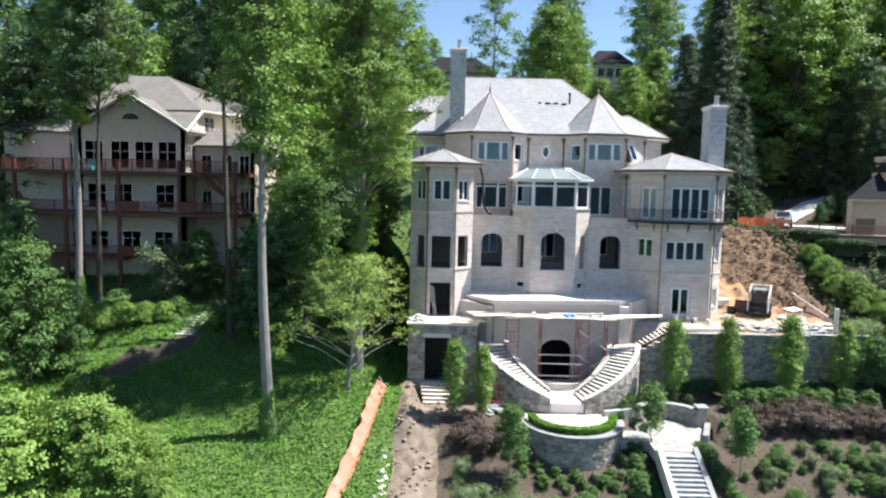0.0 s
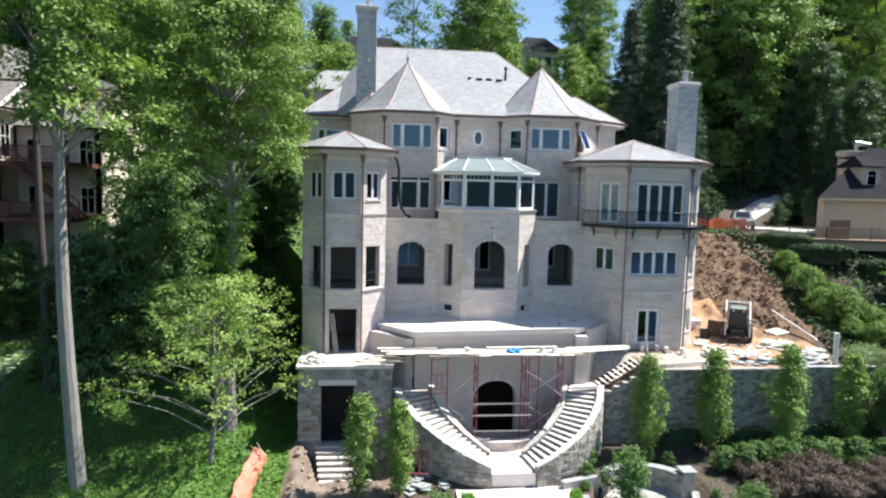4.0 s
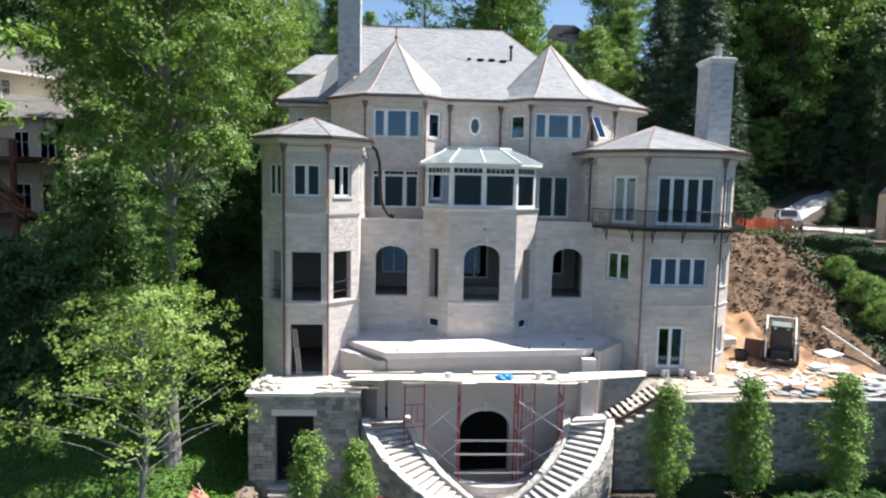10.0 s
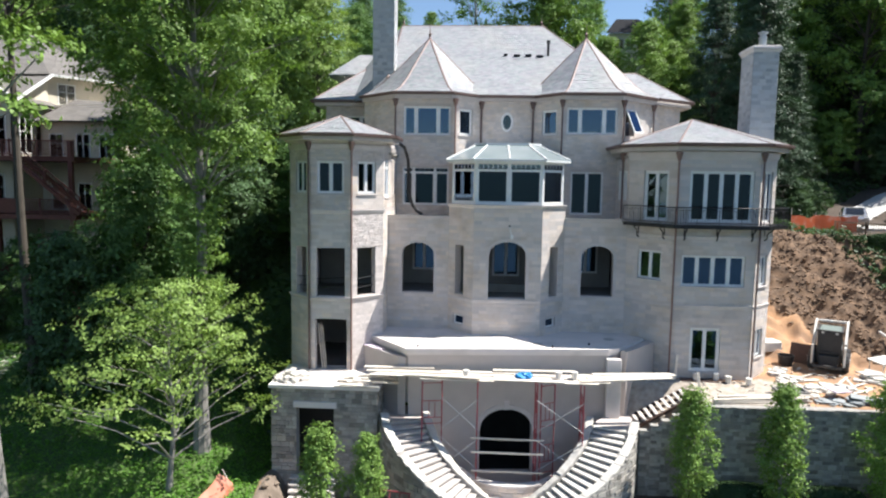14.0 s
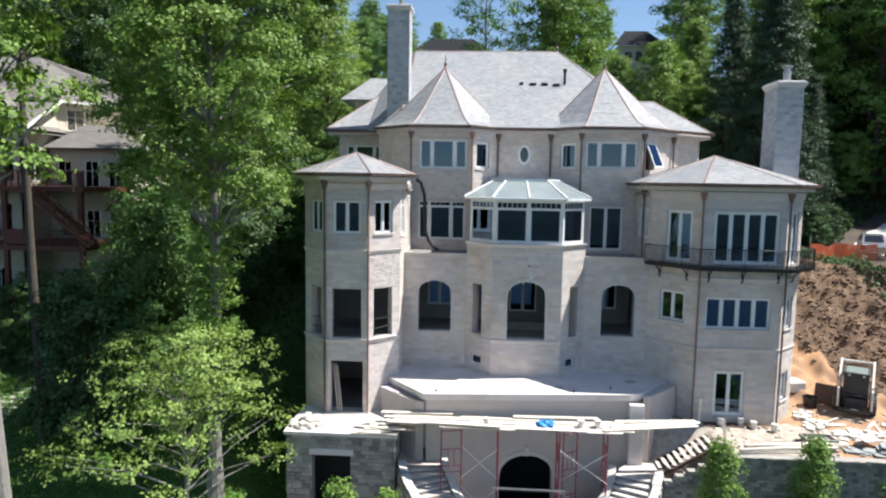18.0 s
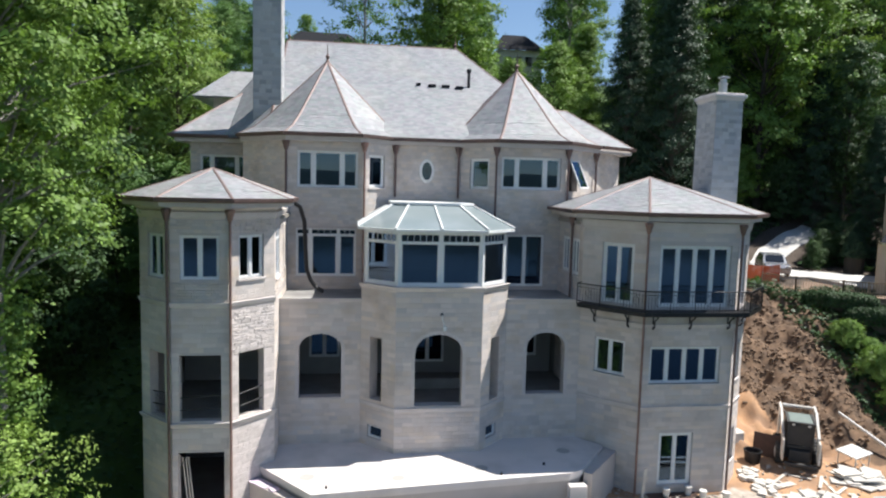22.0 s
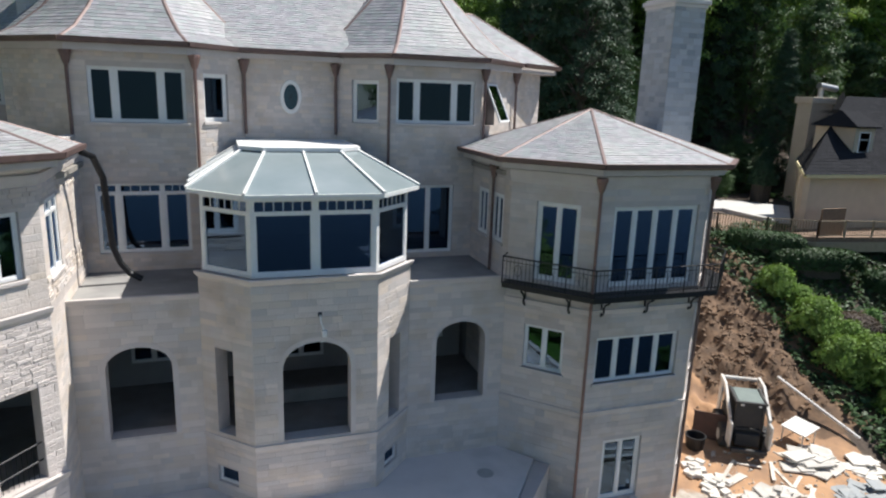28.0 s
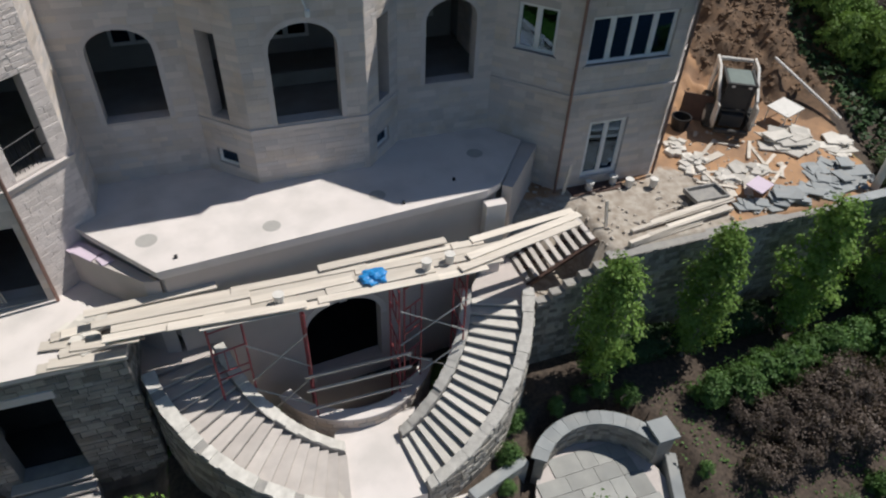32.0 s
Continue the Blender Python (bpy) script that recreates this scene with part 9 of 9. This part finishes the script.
plant(silver, 39.9, 60.3, 1.6)
plant(silver, 40.6, 60.9, 1.5, 60)
plant(silver, 41.6, 61.4, 1.3, 160)

# the row of columnar trees, the hedge at the wall's foot and the beds below
for i, x in enumerate((24.45, 28.5, 33.2, 37.3, 41.0)):
    plant(column, x, 57.7 - 0.05 * i, 0.98 + 0.05 * (i % 3), i * 70)
for x in (26.6, 30.9, 35.3, 39.2):
    plant(wall_hedge, x, 58.1, 1.0, 180 if x > 30 else 0, 0.1)
for x, y, s in ((28.3, 55.7, 0.75), (29.3, 55.5, 0.85), (30.4, 55.9, 0.8), (31.5, 55.8, 0.9), (32.7, 56.1, 0.75), (33.9, 56.0, 0.85), (35.2, 56.2, 0.8), (36.6, 56.0, 0.9), (38.2, 56, 0.9), (33.4, 55.0, 0.6), (36.0, 55.1, 0.6)):
    plant(bush, x, y, s, x * 50)
for i in range(15):
    x, y = 28.6 + (i % 8) * 1.4 + 0.5 * (i // 8), 52.8 + (i // 8) * 1.25 + 0.25 * (i % 3)
    plant(plum, x, y, 0.85 + 0.1 * (i % 4), i * 37)
for i in range(16):
    x, y = 27.6 + (i % 8) * 1.65, 49.2 + (i // 8) * 1.5 + 0.3 * (i % 3)
    plant((bush, box_b, silver, bush_l)[i % 4], x, y, (0.5, 1.2, 0.6, 0.45)[i % 4], i * 41)
bed = random.Random(31)
for i in range(62):
    x, y = bed.uniform(25.6, 40.5), 45.2 + 5.2 * bed.random()
    if x > 25.4 + (51.2 - y) * 0.25:
        k = bed.choice((0, 1, 1, 2, 0))
        plant((bush_l, silver, bush)[k], x, y, (0.42, 0.62, 0.4)[k] * bed.uniform(0.6, 1.35), i * 47)
for i in range(26):
    k = radians(196 + i * 5.7)
    d = 4.25 + 0.5 * (i % 3)
    plant((bush_l, bush, bush_l, silver)[i % 4], 16 + d * math.cos(k), 53.6 + d * math.sin(k), (0.42, 0.36, 0.34, 0.45)[i % 4], i * 29)
for i in range(12):
    plant(box_b, 24.15 + 0.12 * i, 50.9 - 0.55 * i, 1.15 + 0.15 * (i % 3), i * 30)
    plant(box_b, 20.45 + 0.02 * i, 49.4 - 0.6 * i, 1.0 + 0.1 * (i % 2), i * 50)
for x, y, s in ((20.3, 55.8, 1.2), (20.9, 56.9, 1.3), (19.9, 54.9, 0.8), (18.8, 51.0, 0.9), (26.6, 53.4, 0.8), (25.3, 56.6, 1.2), (24.4, 57.2, 1.1), (22.6, 57.0, 0.9), (23.6, 57.2, 0.9)):
    plant(box_b, x, y, s, x * 33)
plant(column, 7.7, 54.5, 0.92, 40)
plant(column, 9.75, 54.7, 0.85, 160)
for x, y, s in ((11.4, 49.6, 1.2), (21.0, 51.7, 1.15), (25.8, 48.8, 1.1)):
    plant(sapling, x, y, s, x * 61)
for i in range(14):
    plant((box_b, bush_l, box_b, silver)[i % 4], 20.1 + 0.3 * math.sin(i * 2.3) - 0.05 * i, 51.3 - 0.33 * i, (1.1, 0.36, 1.2, 0.4)[i % 4], i * 55)
for x, y, s in ((8.2, 49.3, 1.0), (8.0, 47.0, 0.8), (10.0, 46.6, 0.8), (11.4, 48.4, 1.0), (14, 47.2, 0.7), (15.8, 47.0, 0.8), (18.0, 47.4, 0.7), (19.4, 48.4, 0.8)):
    plant(bush if int(x) % 2 and x > 12 else silver, x, y, s, x * 21)
for x, y, s in ((8.4, 46.4, 1.5), (9.4, 47.2, 1.1), (10.7, 45.8, 1.5), (11.6, 46.6, 1.1), (9.7, 45.4, 1.2)):
    plant(silver, x, y, s, x * 71)
for x, y, s in ((8.3, 51.9, 1.0), (9.5, 51.4, 1.15), (10.6, 51.9, 1.0), (9.2, 52.8, 0.9)):
    plant(plum, x, y, s, x * 31)

# the clipped ring hedge on the planter
hr = np.random.default_rng(3)
a = np.radians(hr.uniform(182, 358, 9000))
r = hr.uniform(2.55, 3.15, 9000)
z = 0.55 + 0.62 * hr.random(9000) ** 0.6
hedge = thing("ring_hedge", "clipped green hedge curving round the planter rim", "hedge")
place_mesh("foliage", leaf_mesh("foliage", np.stack((16 + r * np.cos(a), 53.6 + r * np.sin(a), z), 1), 0.06, hr, M_IVY), M_IVY, hedge)
part("stem_core", ring_wall(16, 53.6, 2.75, 2.95, 182, 358, lambda s: 0.4, lambda s: 0.95), M_BARK_DARK, hedge)

# low green cover on the slopes
def cover(name, x0, x1, y0, y1, count, size, material, label, seed, keep, h=0.25):
    g = np.random.default_rng(seed)
    pts = []
    for x, y, q in zip(g.uniform(x0, x1, count), g.uniform(y0, y1, count), g.random(count)):
        if keep(x, y):
            pts.append((x, y, ground_z(x, y) + h * q * (0.5 + 0.8 * abs(noise.noise((x * 0.5, y * 0.5, 1))))))
    me = leaf_mesh(name, pts, size, g, material, keep_up=0.9)
    ob = new(name, me)
    tagged(ob, label, "ground cover", kind="stuff")


green = lambda x, y: zones(x, y)[2] > 0.5
cover("ivy_cover", -30, 4.2, 36, 68, 110000, 0.085, M_IVY, "bright green ivy and grass covering the slope", 51, green, 0.4)
cover("hill_cover", -45, 3, 64, 95, 16000, 0.2, M_LEAF_DARK, "dark leafy ground cover under the trees", 52, green, 0.5)
# Darkened leaves here take the place of shade on the bank.
cover("bank_cover", 40.2, 60, 56, 79, 26000, 0.15, M_HEDGE_SHADE, "green ground cover on the bank, darkened in place of shade", 53, lambda x, y: zones(x, y)[0] < 0.3, 0.6)
cover("bed_cover", 20, 46, 40, 58, 7000, 0.07, M_LEAF, "sparse green sprigs in the mulch beds", 54, lambda x, y: y < 57 and x > 26, 0.12)
cover("drive_cover", 35, 58, 80, 101, 15000, 0.2, M_LEAF_DARK, "dark leafy ground cover beside the driveway", 56, lambda x, y: not (43 < x < 57 and 80 < y < 89) and y + 0.0 > 80 and min(math.hypot(x - a - (c - a) * k / 6, y - b - (d - b) * k / 6) for (a, b), (c, d) in zip(DRIVE, DRIVE[1:]) for k in range(7)) > 2.3, 0.7)
cover("ridge_cover", 28, 80, 86, 120, 12000, 0.25, M_LEAF_DARK, "dark leafy ground cover under the hillside woods", 55, lambda x, y: not no_drive(x, y), 0.6)

# ---------- coursed stone of the mansion ----------
for lo, hi in ((1.0, 14.62), (15.62, 17.5)):
    clad([TW_F, TW_L, TW_W, TW_E], M_LIME, tower_walls, 31, (0.14, 0.24), (0.3, 0.8), (0.003, 0.008), 0.001, z0=lo, z1=hi, gap=0.003)
for lo, hi in ((14.86, 15.62), (17.5, 18.0)):
    clad([TW_F, TW_L, TW_W, TW_E], M_LIME, tower_walls, 38, (0.09, 0.16), (0.16, 0.42), (0.008, 0.03), 0.010, z0=lo, z1=hi, gap=0.005)
clad([TW_R], M_LIME, tower_walls, 37, (0.14, 0.24), (0.3, 0.8), (0.003, 0.007), 0.001, z0=14.9, z1=17.5, gap=0.003)
clad([TW_R], M_LIME, tower_walls, 39, (0.09, 0.16), (0.16, 0.42), (0.008, 0.03), 0.010, z0=17.5, z1=18.0, gap=0.005)
clad([TW_R], M_LIME, tower_walls, 37, (0.14, 0.24), (0.3, 0.8), (0.003, 0.007), 0.001, z0=1.0, z1=6.0, gap=0.003)
clad_pieces([TW_R], M_LIME_PIECE, tower_walls, 32, (0.09, 0.17), (0.16, 0.45), (0.004, 0.018), 0.009, z0=12.75, z1=14.6, gap=0.004)
clad_pieces([TW_R], M_LIME_PIECE, tower_walls, 36, (0.13, 0.22), (0.22, 0.60), (0.003, 0.010), 0.002, z0=6.0, z1=12.75, gap=0.004)
clad([F_L, F_R, B_L, B_F, B_R], M_LIME, front_walls, 33, (0.15, 0.26), (0.3, 0.8), (0.003, 0.010), 0.002, z0=7.7, gap=0.003)
clad([T_L, T_F, T_R, T_E, T_W], M_LIME, etower_walls, 34, (0.15, 0.26), (0.3, 0.8), (0.003, 0.010), 0.002, z0=5.5, z1=17.8, gap=0.003)
clad(upper, M_LIME, upper_walls, 35, (0.12, 0.2), (0.22, 0.5), (0.003, 0.010), 0.002, z0=14.3, z1=21.6, gap=0.004)
clad_pieces([PV_F], M_RUBBLE_PIECE, pw, 62, (0.13, 0.30), (0.2, 0.52), (0.010, 0.04), 0.012)
clad([RW] + RW_LOW, M_RUBBLE, rwall, 63, (0.11, 0.26), (0.16, 0.46), (0.010, 0.045), 0.014)
